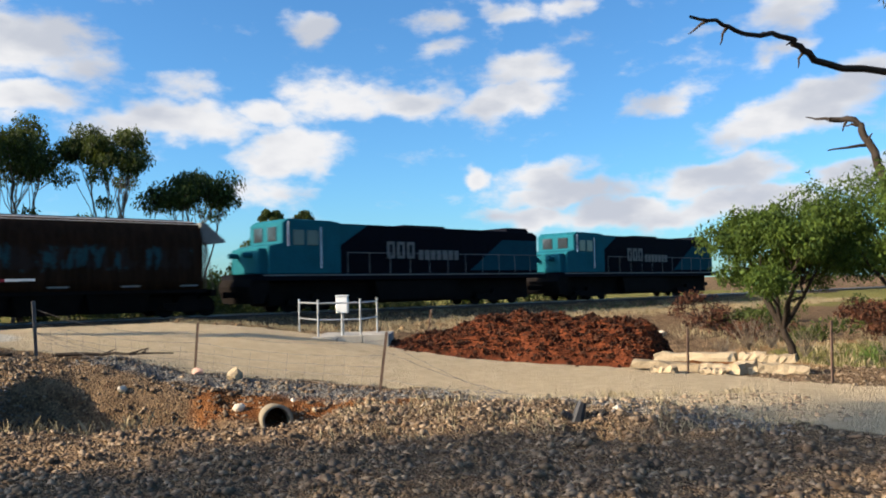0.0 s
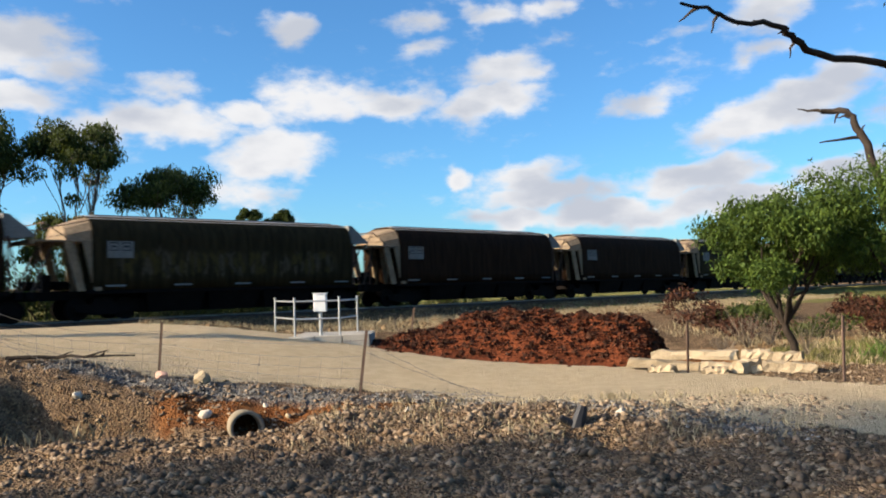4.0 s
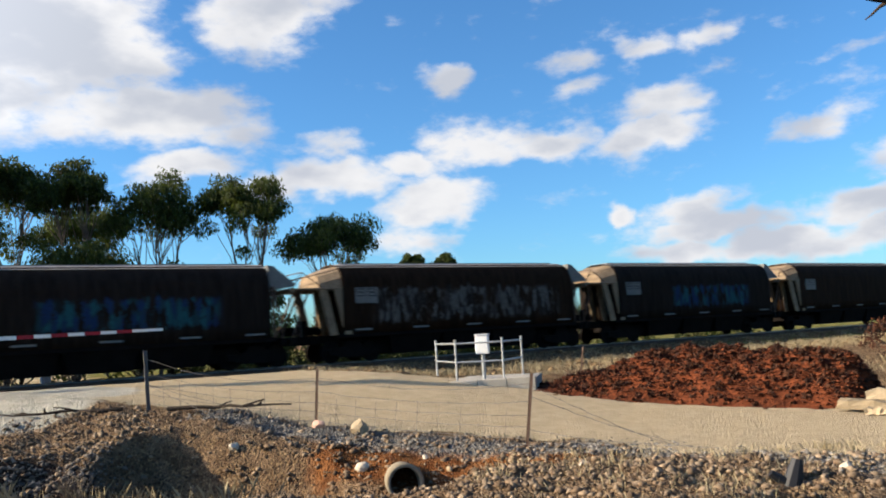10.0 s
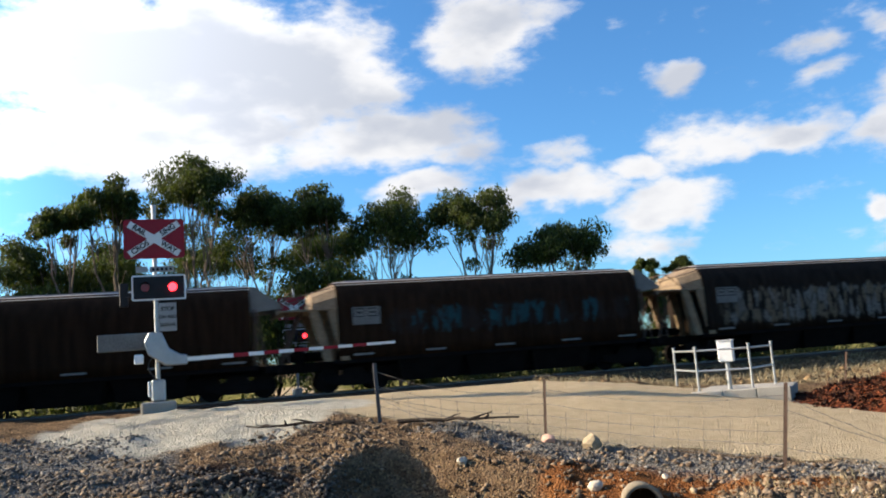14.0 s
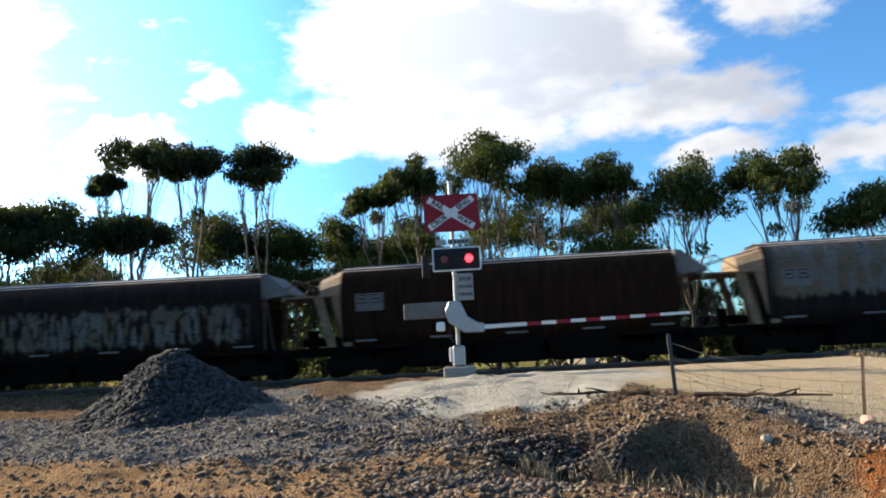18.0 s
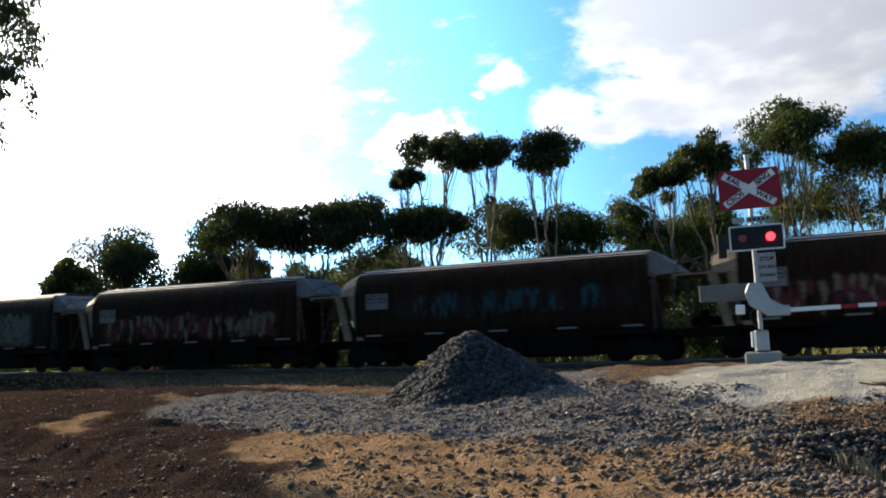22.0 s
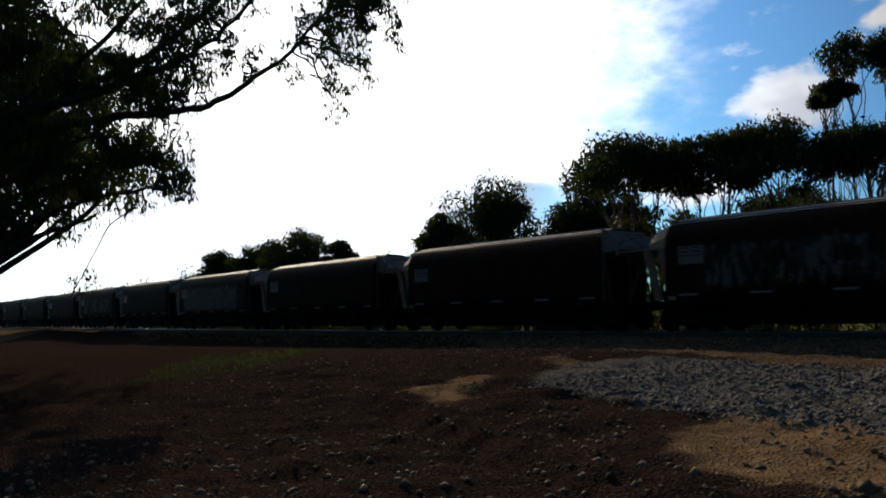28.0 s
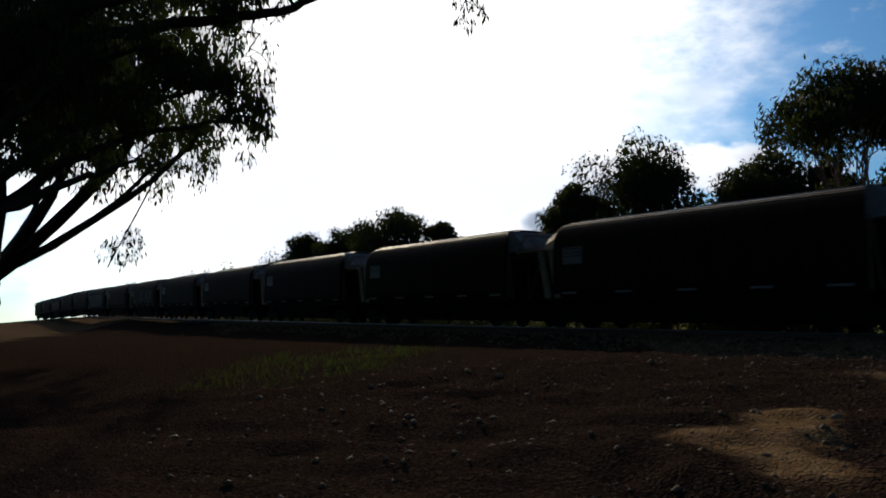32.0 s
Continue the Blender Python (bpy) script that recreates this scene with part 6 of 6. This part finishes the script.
def wattle(x, y, height, width, seed, label, to=0.0):
    """A low spreading tree: several leaning stems and a dense drooping crown."""
    r = random.Random(seed)
    z = float(ground_z(x, y, False)) - 0.08
    w = thing("wattle_tree", label, "tree", pose(x, y, z, 0, 0, to), "wattles beside the road")
    bm = BM()
    split = Vector((-0.35, 0, 0.95))
    limb_mesh(bm, bent(r, Vector((0, 0, 0)), split, 0.05), 0.12, 0.09, 8)
    clumps = []
    for i in range(8):
        a = 6.283 * i / 8 + r.uniform(-0.2, 0.2)
        rr = width * 0.5 * r.uniform(0.35, 0.75)
        tip = Vector((rr * math.cos(a) - 0.3, rr * math.sin(a), height * r.uniform(0.52, 0.72)))
        path = bent(r, split, tip, 0.16)
        limb_mesh(bm, path, 0.065, 0.02, 6)
        for j in range(5):
            c = tip + Vector((r.uniform(-1, 1) * width * 0.17, r.uniform(-1, 1) * width * 0.17, r.uniform(-0.22, 0.24) * height))
            rr2 = math.hypot(c.x + 0.3, c.y) / (width * 0.5)
            c.z = max(height * 0.44, min(c.z, height * (0.9 - 0.32 * rr2 * rr2)))
            limb_mesh(bm, bent(r, path[4], c, 0.08, 4), 0.018, 0.006, 4)
            q = width * r.uniform(0.085, 0.145)
            clumps.append((tuple(c), (q, q, q * 0.8)))
    part("trunk", bm, "bark_dark", w, smooth=True)
    v, f = leaf_cloud(clumps, 850, 0.13, seed, 0.5, 0.32)
    from_arrays("crown", v, f, "leaf_bright", w)


wattle(9.7, 19.3, 5.1, 4.5, 201, "bright green wattle tree with dark leaning stems")
wattle(12.6, 19.0, 6.4, 6.6, 202, "tall bright green wattle tree beside the road", 120)
wattle(17.5, 24.0, 6.8, 8.0, 203, "broad green wattle tree on the slope", 60)


def smooth_path(points, n):
    """A curve through the points."""
    p = [Vector(q) for q in points]
    out = []
    for i in range(len(p) - 1):
        a, b, c, d = p[max(i - 1, 0)], p[i], p[i + 1], p[min(i + 2, len(p) - 1)]
        for k in range(n):
            t = k / n
            out.append(0.5 * ((2 * b) + (c - a) * t + (2 * a - 5 * b + 4 * c - d) * t * t + (3 * b - a - 3 * c + d) * t ** 3))
    return out + [p[-1]]


def overhanging_gum(limbs, tufts_at, seed, label, foot=(0, 0, 0), r0=0.55, loose=0.95, leaves=64, twigs=10, blade=0.21):
    """A large gum with long bare limbs and leaves at their ends: limbs as lists of points, tufts with their radius."""
    r = random.Random(seed)
    w = thing("overhanging_gum", label, "tree", None, "gums shading the verge")
    bm = BM()
    fork = Vector((0.4, 0.6, 3.0)) + Vector(foot)
    limb_mesh(bm, bent(r, Vector((foot[0], foot[1], -0.1)), fork, 0.12), r0, r0 * 0.8, 12)
    nodes = []
    for points in limbs:
        path = smooth_path([fork, *points], 5)
        path = [p + Vector((r.uniform(-1, 1), r.uniform(-1, 1), r.uniform(-1, 1))) * 0.07 for p in path]
        limb_mesh(bm, path, 0.24, 0.04, 8)
        nodes += path[4:]
    clumps = []
    for x, y, z, q in tufts_at:
        c = Vector((x, y, z))
        root = min(nodes, key=lambda p: (p - c).length + r.uniform(0, 0.8))
        path = bent(r, root, c, 0.2 + 0.05 * (c - root).length, 6)
        limb_mesh(bm, path, 0.05, 0.014, 6)
        for _ in range(twigs):
            e = c + Vector((r.uniform(-1, 1), r.uniform(-1, 1), r.uniform(-0.8, 0.8))) * q
            a = path[r.choice((3, 4, 5, 6))]
            limb_mesh(bm, bent(r, a, e, 0.1, 4), 0.016, 0.006, 4)
            if r.random() < loose * 0.85:
                k = q * r.uniform(0.26, 0.5)
                clumps.append((tuple(e), (k, k, k * 1.05)))
    part("trunk", bm, "bark_dark", w, smooth=True)
    v, f = leaf_cloud(clumps, leaves, blade, seed, 0.8, 0.27)
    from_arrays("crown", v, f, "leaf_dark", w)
    return w


def stand(ob, x, y, yaw=0.0):
    ob.matrix_basis = pose(x, y, float(ground_z(x, y, False)), 0, 0, yaw)
    return ob


def random_tufts(seed, n, xs, ys, zs, q):
    r = random.Random(seed)
    return [(r.uniform(*xs), r.uniform(*ys), r.uniform(*zs), r.uniform(*q)) for _ in range(n)]


def sprays(seed, n, ys, zs, q, deep=0.9):
    """Leaf clusters in an upright stretch of the crown: along the road, height, radius."""
    return [(x, y, z, k) for x, y, z, k in random_tufts(seed, n, (0.7 - deep, 0.7 + deep), ys, zs, q)]


# the limbs as along-the-road and height, over a foot outside the shade
reach = [[(0.7 + d, y, z) for y, z in line] for d, line in (
    (0.0, [(4.0, 5.9), (6.7, 7.7), (9.4, 9.0), (11.9, 9.4), (13.6, 9.6), (15.4, 9.8), (16.8, 10.6), (18.2, 11.6), (19.4, 12.9), (20.4, 14.4)]),
    (0.4, [(4.5, 6.6), (8.0, 9.2), (11.6, 10.3), (14.2, 11.2), (15.8, 12.2), (17.2, 13.6), (18.8, 15.6)]),
    (-0.4, [(5.0, 7.0), (9.0, 9.6), (13.2, 11.9), (15.9, 14.0), (17.9, 16.0), (19.2, 17.6)]),
    (0.2, [(4.0, 2.9), (6.4, 4.0), (8.7, 4.9), (10.4, 5.5), (11.5, 5.9)]),
    (-0.3, [(4.2, 3.1), (7.4, 4.6), (9.3, 5.9), (11.5, 6.6), (13.4, 6.9)]),
    (0.5, [(4.2, 4.2), (6.6, 5.7), (8.7, 7.2), (10.5, 8.4), (12.2, 8.6)]),
    (-0.6, [(3.8, 3.4), (7.0, 5.4), (9.6, 7.0), (11.6, 7.6), (13.0, 7.9)]),
    (-0.2, [(4.0, 4.8), (7.2, 7.6), (9.8, 10.6), (12.4, 13.2), (14.2, 15.4)]),
    (0.6, [(1.5, 7.0), (3.0, 11.0), (5.0, 15.0)]), (-2.5, [(-1.0, 7.0), (-3.0, 11.0), (-5.0, 14.0)]), (2.5, [(-2.0, 7.0), (-4.0, 12.0)]))]
# the dense sprays nearest the foot are unseen, added to block the sun
ends = [*sprays(51, 30, (19.0, 22.3), (12.6, 18.5), (0.75, 1.1)), *sprays(52, 8, (19.2, 21.8), (11.2, 12.8), (0.5, 0.8)),
        (0.7, 20.0, 9.5, 0.42), (0.9, 20.4, 10.1, 0.55), (0.6, 19.7, 10.5, 0.5), (0.7, 20.9, 11.0, 0.6), (0.7, 17.9, 11.3, 0.35), (0.5, 16.7, 11.0, 0.35), (0.8, 18.6, 12.1, 0.4), (0.6, 16.0, 11.6, 0.35),
        *sprays(53, 26, (6.0, 13.6), (7.4, 9.4), (0.65, 0.95)), *sprays(54, 12, (10.0, 14.2), (6.7, 8.0), (0.55, 0.8)), *sprays(55, 14, (2.5, 10.4), (5.4, 7.2), (0.5, 0.8)), (0.7, 14.3, 6.9, 0.45), (0.6, 14.0, 7.6, 0.6), (0.8, 14.4, 8.3, 0.5),
        *sprays(56, 30, (3.0, 12.6), (10.2, 16.5), (0.7, 1.1)), *sprays(57, 10, (11.6, 15.2), (9.6, 10.8), (0.4, 0.65)), *sprays(59, 18, (11.6, 15.6), (10.2, 13.2), (0.6, 0.95)), *sprays(60, 60, (-3.0, 7.4), (6.0, 16.5), (0.9, 1.4), 3.0), *sprays(61, 12, (14.0, 18.5), (13.5, 17.0), (0.5, 0.8)), *sprays(62, 34, (13.4, 19.4), (11.0, 16.8), (0.4, 0.65), 1.6), *random_tufts(58, 40, (-6, 6), (-7, 2), (8.0, 15.0), (1.0, 1.6))]
stand(overhanging_gum(reach, ends, 311, "large dark gum tree with long bare limbs and drooping leaf clusters", (0.0, -1.0, 0)), -37.0, -23.0)
# taller gums beside it, added mostly out of view: high crowns that shade the verge
high = [[(2, 1, 7), (2.5, 3, 10), (3, 4.5, 13)], [(-3, 1, 8), (-4, 4, 12)], [(3, -3, 8), (5, -6, 12)], [(-2, -3, 8), (-5, -6, 13)], [(4, 1, 8), (8, 3, 12)], [(0, 1, 9), (0.5, 2, 15)]]
tall = overhanging_gum(high, [*random_tufts(8, 90, (-6, 8), (-7, 5.0), (8.5, 16.5), (1.1, 1.7)), *random_tufts(9, 16, (-4, 4), (-4, 4), (14, 17), (1.1, 1.6))], 312, "added tall gum, mostly out of view, whose high crown shades the verge", (-1.0, -6.0, 0), leaves=46, twigs=6, blade=0.34)
stand(tall, -51.0, -20.0)
for x, y, yaw in ((-58.0, -25.0, 4), (-45.0, -22.0, -12), (-31.5, -22.5, -8), (-38.5, -21.0, -6)):
    stand(copy_thing(tall, Matrix()), x, y, yaw)


def hanging_twig():
    """A long bare twig hanging down with a tuft of leaves at its foot."""
    r = random.Random(9)
    w = thing("hanging_branch", "thin broken branch hanging down with a tuft of leaves", "branch", pose(-37.0, -23.0, float(ground_z(-37.0, -23.0, False))))
    bm = BM()
    main = smooth_path([(0.6, 12.9, 6.5), (0.5, 12.6, 6.1), (0.5, 11.9, 5.6), (0.45, 11.5, 4.9), (0.4, 11.0, 4.0), (0.35, 10.5, 3.1)], 4)
    limb_mesh(bm, main, 0.035, 0.02, 5)
    limb_mesh(bm, smooth_path([main[8], (0.55, 11.9, 6.0), (0.5, 11.95, 6.4)], 3), 0.022, 0.01, 5)
    part("twig", bm, "bark_dark", w)
    v, f = leaf_cloud([((0.4, 10.9, 3.5), (0.55, 0.6, 0.42)), ((0.4, 11.2, 3.9), (0.25, 0.3, 0.3))], 150, 0.17, 12, 0.8, 0.24)
    from_arrays("leaf_tuft", v, f, "leaf_dark", w)


hanging_twig()


def dead_limbs():
    """The dead tree beyond the wattles, whose bare limbs reach in above the road."""
    r = random.Random(55)
    x, y = 29.5, 37.0
    w = thing("dead_tree", "dead tree with dark bare crooked limbs", "tree", pose(x, y, 0))
    z = float(ground_z(x, y, False)) - 0.1
    bm = BM()
    fork = Vector((0.2, 0.0, 7.0))
    limb_mesh(bm, bent(r, Vector((0, 0, z)), fork, 0.2), 0.5, 0.42, 10)
    limb_mesh(bm, bent(r, fork, Vector((0.4, 0.2, 19)), 0.4), 0.4, 0.12, 8)
    here = Vector((x, y, 0))
    for r1, r2, points in ((0.22, 0.06, [(26.0, 36.8, 10.6), (22.3, 36.0, 11.7), (17.6, 34.0, 11.9), (15.9, 32.7, 12.3), (15.2, 32.3, 12.7), (13.2, 31.0, 12.4), (11.6, 29.8, 12.5), (10.0, 28.6, 12.4)]),
                           (0.26, 0.12, [(23.4, 35.0, 3.6), (20.6, 34.0, 4.1), (20.3, 34.5, 6.7), (19.7, 35.0, 8.8), (19.4, 35.2, 9.5), (18.4, 35.6, 9.6)])):
        path = smooth_path([fork, *(Vector(p) - here for p in points)], 4)
        path = [p + Vector((r.uniform(-1, 1), r.uniform(-1, 1), r.uniform(-1, 1))) * 0.09 for p in path]
        limb_mesh(bm, path, r1, r2, 8)
        for k in range(12, len(path), 3):
            e = path[k] + Vector((r.uniform(-1.0, 0.4), r.uniform(-0.5, 0.5), r.uniform(-0.8, 0.5)))
            limb_mesh(bm, bent(r, path[k], e, 0.08, 4), 0.09, 0.02, 5)
    limb_mesh(bm, bent(r, Vector((0.4, 0.1, 15.0)), Vector((-8.0, -4.1, 14.2)), 0.3, 6), 0.16, 0.04, 6)
    limb_mesh(bm, bent(r, Vector((-6.4, -3.4, 14.4)), Vector((-8.0, -4.3, 11.8)), 0.2, 6), 0.06, 0.02, 6)
    p = Vector((19.9, 34.9, 8.3)) - here
    limb_mesh(bm, bent(r, p, Vector((18.0, 35.0, 8.1)) - here, 0.1, 5), 0.1, 0.03, 6)
    part("trunk", bm, "bark_dark", w, smooth=True)
    v, f = leaf_cloud([((-8.3, -4.2, 13.5), (0.7, 0.9, 0.9)), ((-8.0, -4.3, 11.8), (0.5, 0.8, 0.8)), ((-8.7, -3.9, 14.9), (1.1, 1.0, 0.7)), ((-7.4, -4.0, 14.4), (0.9, 0.9, 0.9)), ((-7.2, -4.2, 12.8), (0.6, 0.8, 1.1))], 620, 0.24, 15, 0.8, 0.26)
    from_arrays("leaf_tuft", v, f, "leaf_dark", w)


dead_limbs()


def slope_scrub():
    """Brown and dark green scrub on the slope behind and under the wattles."""
    r = random.Random(79)
    for i in range(26):
        x, y = r.uniform(10, 34), r.uniform(21, 36)
        if math.hypot(x - 17.5, y - 24) < 1.5 or to_uv(x, y)[1] > line_v(to_uv(x, y)[0]) - 4:
            continue
        h = r.uniform(0.8, 1.7)
        w = thing("low_scrub", "low dry brown and green scrub on the slope", "bush", pose(x, y, float(ground_z(x, y, False)) - 0.05), "scrub on the slope")
        bm = BM()
        clumps = []
        for _ in range(7):
            c = Vector((r.uniform(-1.2, 1.2), r.uniform(-1, 1), h * r.uniform(0.2, 0.8)))
            limb_mesh(bm, bent(r, Vector((0, 0, 0)), c, 0.1, 4), 0.03, 0.008, 5)
            clumps.append((tuple(c), (r.uniform(0.4, 0.8), r.uniform(0.4, 0.7), h * 0.28)))
        part("stem", bm, "bark_dark", w)
        v, f = leaf_cloud(clumps, 90, 0.2, 1200 + i, 0.2)
        from_arrays("foliage", v, f, "dead_leaf" if i % 3 else "leaf_gum", w)


slope_scrub()
for build in LATER:
    build()


# ---- loose stones, tufts and litter on the ground ----
def scatter():
    r = np.random.RandomState(11)

    def pick(parts, n, soft=0.6):
        pts = []
        for a, b, wd in parts:
            k = int(n * (math.dist(a, b) + 2 * wd) * wd / sum((math.dist(p, q) + 2 * v) * v for p, q, v in parts)) + 1
            q, e = r.uniform(-0.1, 1.1, k), r.uniform(-1.1, 1.1, k) * wd
            dx, dy = b[0] - a[0], b[1] - a[1]
            d = math.hypot(dx, dy) + 1e-6
            pts.append(np.stack([a[0] + dx * q - dy / d * e + r.normal(0, 0.15, k), a[1] + dy * q + dx / d * e + r.normal(0, 0.15, k)], 1))
        return np.concatenate(pts)

    p = pick(ZONES["grey"], 12000)
    stones("road_gravel", np.column_stack([p, ground_z(p[:, 0], p[:, 1]) + 0.004]), r.uniform(0.018, 0.055, len(p)), "bed_stone", "scattered crushed grey gravel", 12, True)
    n = 46000
    a, d = r.uniform(radians(-48), radians(118), n), 3.0 + 17.5 * r.uniform(0, 1, n) ** 0.8
    x, y = -d * np.sin(a), d * np.cos(a)
    keep = (road_mask(x, y) < 0.5) & (zone_of(x, y, ZONES["apron"]) < 0.5) & ((zone_of(x, y, ZONES["litter_shade"]) < 0.5) | (r.uniform(0, 1, n) < 0.2)) & ((zone_of(x, y, ZONES["sand"]) < 0.5) | (r.uniform(0, 1, n) < 0.35))
    x, y = x[keep], y[keep]
    stones("pebbles", np.stack([x, y, ground_z(x, y) + 0.003], 1), 0.014 + 0.062 * r.uniform(0, 1, len(x)) ** 4, "pebbles", "loose brown and pale pebbles on bare soil", 13, True)
    n = 15000
    a, d = r.uniform(radians(-60), radians(75), n), 2.5 + 12.5 * r.uniform(0, 1, n) ** 0.8
    x, y = -d * np.sin(a), d * np.cos(a)
    keep = (road_mask(x, y) < 0.3) & (zone_of(x, y, ZONES["apron"]) < 0.3) & (wave(x, y, 1.6, 9) > -0.25)
    x, y = x[keep], y[keep]
    stones("soil_clods", np.stack([x, y, ground_z(x, y) + 0.004], 1), 0.015 + 0.075 * r.uniform(0, 1, len(x)) ** 3, "clod", "crumbly brown clods of soil", 18, True, 0.75)
    # dark stones in two strips before the apron
    p = pick([((-10.6, 10.4), (-8.2, 12.3), 0.5), ((-14.2, 9.5), (-10.6, 10.4), 0.4), ((-9.4, 8.2), (-7.4, 9.2), 0.55)], 3000)
    stones("dark_gravel", np.column_stack([p, ground_z(p[:, 0], p[:, 1]) + 0.01]), 0.02 + 0.05 * r.uniform(0, 1, len(p)) ** 2, "dark_stone", "dark and pale broken stones along the apron", 19, True)
    # a rougher spill of fist-sized stones before the apron and along the ditch
    p = pick([((-5.5, 11.5), (-11.5, 10.2), 1.2), ((-8.4, 13.6), (-10.5, 13.0), 0.9), ((-4.6, 12.0), (-7.4, 12.1), 1.1), ((-8.0, 8.6), (-12.5, 7.6), 0.8), ((-1, 10.4), (6, 10.6), 0.8)], 4600)
    stones("rubble", np.column_stack([p, ground_z(p[:, 0], p[:, 1]) + 0.012]), 0.018 + 0.045 * r.uniform(0, 1, len(p)) ** 3, "pebbles", "fist-sized brown rubble on the slope", 14, False)
    k = 9000
    u = r.uniform(2, 60, k)
    x, y = from_uv(u, line_v(u) - r.uniform(1.6, 10.0, k))
    x, y = x[road_mask(x, y) < 0.3], y[road_mask(x, y) < 0.3]
    stones("embankment_stones", np.stack([x, y, ground_z(x, y) + 0.01], 1), 0.03 + 0.13 * r.uniform(0, 1, len(x)) ** 3, "ballast", "golden brown stones and clods on the embankment", 17, True)
    k = 2600
    x, y = r.uniform(-34, -12, k), r.uniform(-7, 6, k)
    stones("litter_stones", np.stack([x, y, ground_z(x, y) + 0.003], 1), 0.015 + 0.05 * r.uniform(0, 1, k) ** 3, "pebbles", "pebbles and leaf litter under the trees", 16, True)


MAT["dark_stone"] = stone_material("dark_stones", (0.0124, 0.0112, 0.0112), (0.1612, 0.1364, 0.1116))
# the heap's stone in a lighter copy, for the sunlit flat bed
MAT["bed_stone"] = stone_material("sunlit_grey_gravel", (0.036, 0.033, 0.029), (0.215, 0.195, 0.17))
MAT["clod"] = stone_material("soil_clods", (0.045, 0.029, 0.018), (0.185, 0.125, 0.078))
scatter()


def tufts(name, spots, count, height, mat, label, seed, wide=0.25):
    """Grass: thin bent blades, joined."""
    r = np.random.RandomState(seed)
    c = np.repeat(np.asarray(spots), count, 0)
    n = len(c)
    x, y = c[:, 0] + r.normal(0, wide, n), c[:, 1] + r.normal(0, wide, n)
    z = ground_z(x, y)
    a = r.uniform(0, 6.283, n)
    h = height * r.uniform(0.4, 1.1, n)
    lean = r.uniform(0.1, 0.7, n)[:, None] * h[:, None] * np.stack([np.cos(a), np.sin(a)], 1)
    wv = 0.006 * np.stack([-np.sin(a), np.cos(a)], 1)
    p0 = np.stack([x, y, z - 0.02], 1)
    q = np.concatenate
    v = np.stack([p0 + q([wv, 0 * h[:, None]], 1), p0 - q([wv, 0 * h[:, None]], 1), p0 + q([lean * 0.4 - wv * 0.7, 0.6 * h[:, None]], 1), p0 + q([lean, h[:, None]], 1)], 1).reshape(-1, 3)
    i = np.arange(n)[:, None] * 4
    f = np.concatenate([i + np.array([0, 1, 2]), i + np.array([0, 2, 3])])
    return tagged(from_arrays(name, v, f, mat), label, "grass", kind="stuff")


r0 = np.random.RandomState(3)
tufts("dry_grass", [(-6.6, 11.2), (-6.3, 11.4), (-6.9, 11.0), (-7.6, 11.3), (-5.8, 11.9), (-8.6, 10.4), (-5.2, 10.6)], 60, 0.4, "straw", "dry straw-coloured grass clump in the ditch", 21)
tufts("verge_grass", np.column_stack([r0.uniform(-2, 6, 130), r0.uniform(8.6, 13.0, 130)]), 14, 0.16, "straw", "short dry grass on the verge", 22, 0.12)
side = np.column_stack([r0.uniform(9, 22, 110), r0.uniform(17, 30, 110)])
tufts("slope_grass", side, 40, 0.28, "straw", "dry yellow grass on the slope", 23, 0.4)
tufts("green_weeds", [(12.2, 17.6), (12.8, 17.2), (13.5, 17.9), (11.6, 18.3), (14.2, 18.4)], 260, 0.5, "weed", "green weeds under the wattles", 24, 0.35)
u0 = r0.uniform(10, 62, 500)
gx, gy = from_uv(u0, line_v(u0) - r0.uniform(3.8, 6.8, 500))
tufts("trackside_grass", np.column_stack([gx, gy]), 22, 0.3, "straw", "short dry grass beside the ballast", 25, 0.35)
u1 = r0.uniform(4, 62, 1500)
gx, gy = from_uv(u1, line_v(u1) - r0.uniform(2.4, 11.0, 1500))
far_side = (road_mask(gx, gy) < 0.2) & (gy > 17)
tufts("embankment_grass", np.column_stack([gx, gy])[far_side], 26, 0.22, "straw", "short golden grass on the embankment", 27, 0.3)
tufts("shade_weeds", np.column_stack([r0.uniform(-40, -32, 50), r0.uniform(-9, -4.5, 50)]), 30, 0.2, "weed", "low green weeds in the tree shade", 26, 0.4)


def dry_shrub(x, y, h, seed):
    r = random.Random(seed)
    w = thing("dry_shrub", "leafless grey shrub with dense thin twigs", "shrub", ground_pose(x, y), "dry shrubs")
    bm = BM()
    for _ in range(46):
        a, b = r.uniform(0, 6.283), r.uniform(0.15, 1.0)
        tip = Vector((math.cos(a) * b * h * 0.7, math.sin(a) * b * h * 0.7, h * r.uniform(0.5, 1.0)))
        path = bent(r, Vector((0, 0, 0)), tip, 0.05, 3)
        limb_mesh(bm, path, 0.007, 0.003, 3)
        limb_mesh(bm, [path[2], path[2] + Vector((r.uniform(-0.15, 0.15), r.uniform(-0.15, 0.15), 0.15))], 0.004, 0.002, 3)
    part("brushwood", bm, "dry_twig", w)


MAT["dry_twig"] = material("dry_twig", (0.124, 0.0992, 0.0744), 0.9, 0, 0.3, 20, 3, 0.2)
for i, (x, y, h) in enumerate(((-7.3, 11.9, 0.6), (-7.8, 10.9, 0.5), (10.3, 20.2, 1.1), (11.2, 17.4, 0.9), (13.4, 16.4, 1.0), (9.6, 22.6, 1.2), (10.6, 23.4, 1.1), (14.6, 21.0, 1.3), (7.9, 19.9, 0.6), (-4.6, 11.2, 0.35))):
    dry_shrub(x, y, h, 700 + i)

motions()
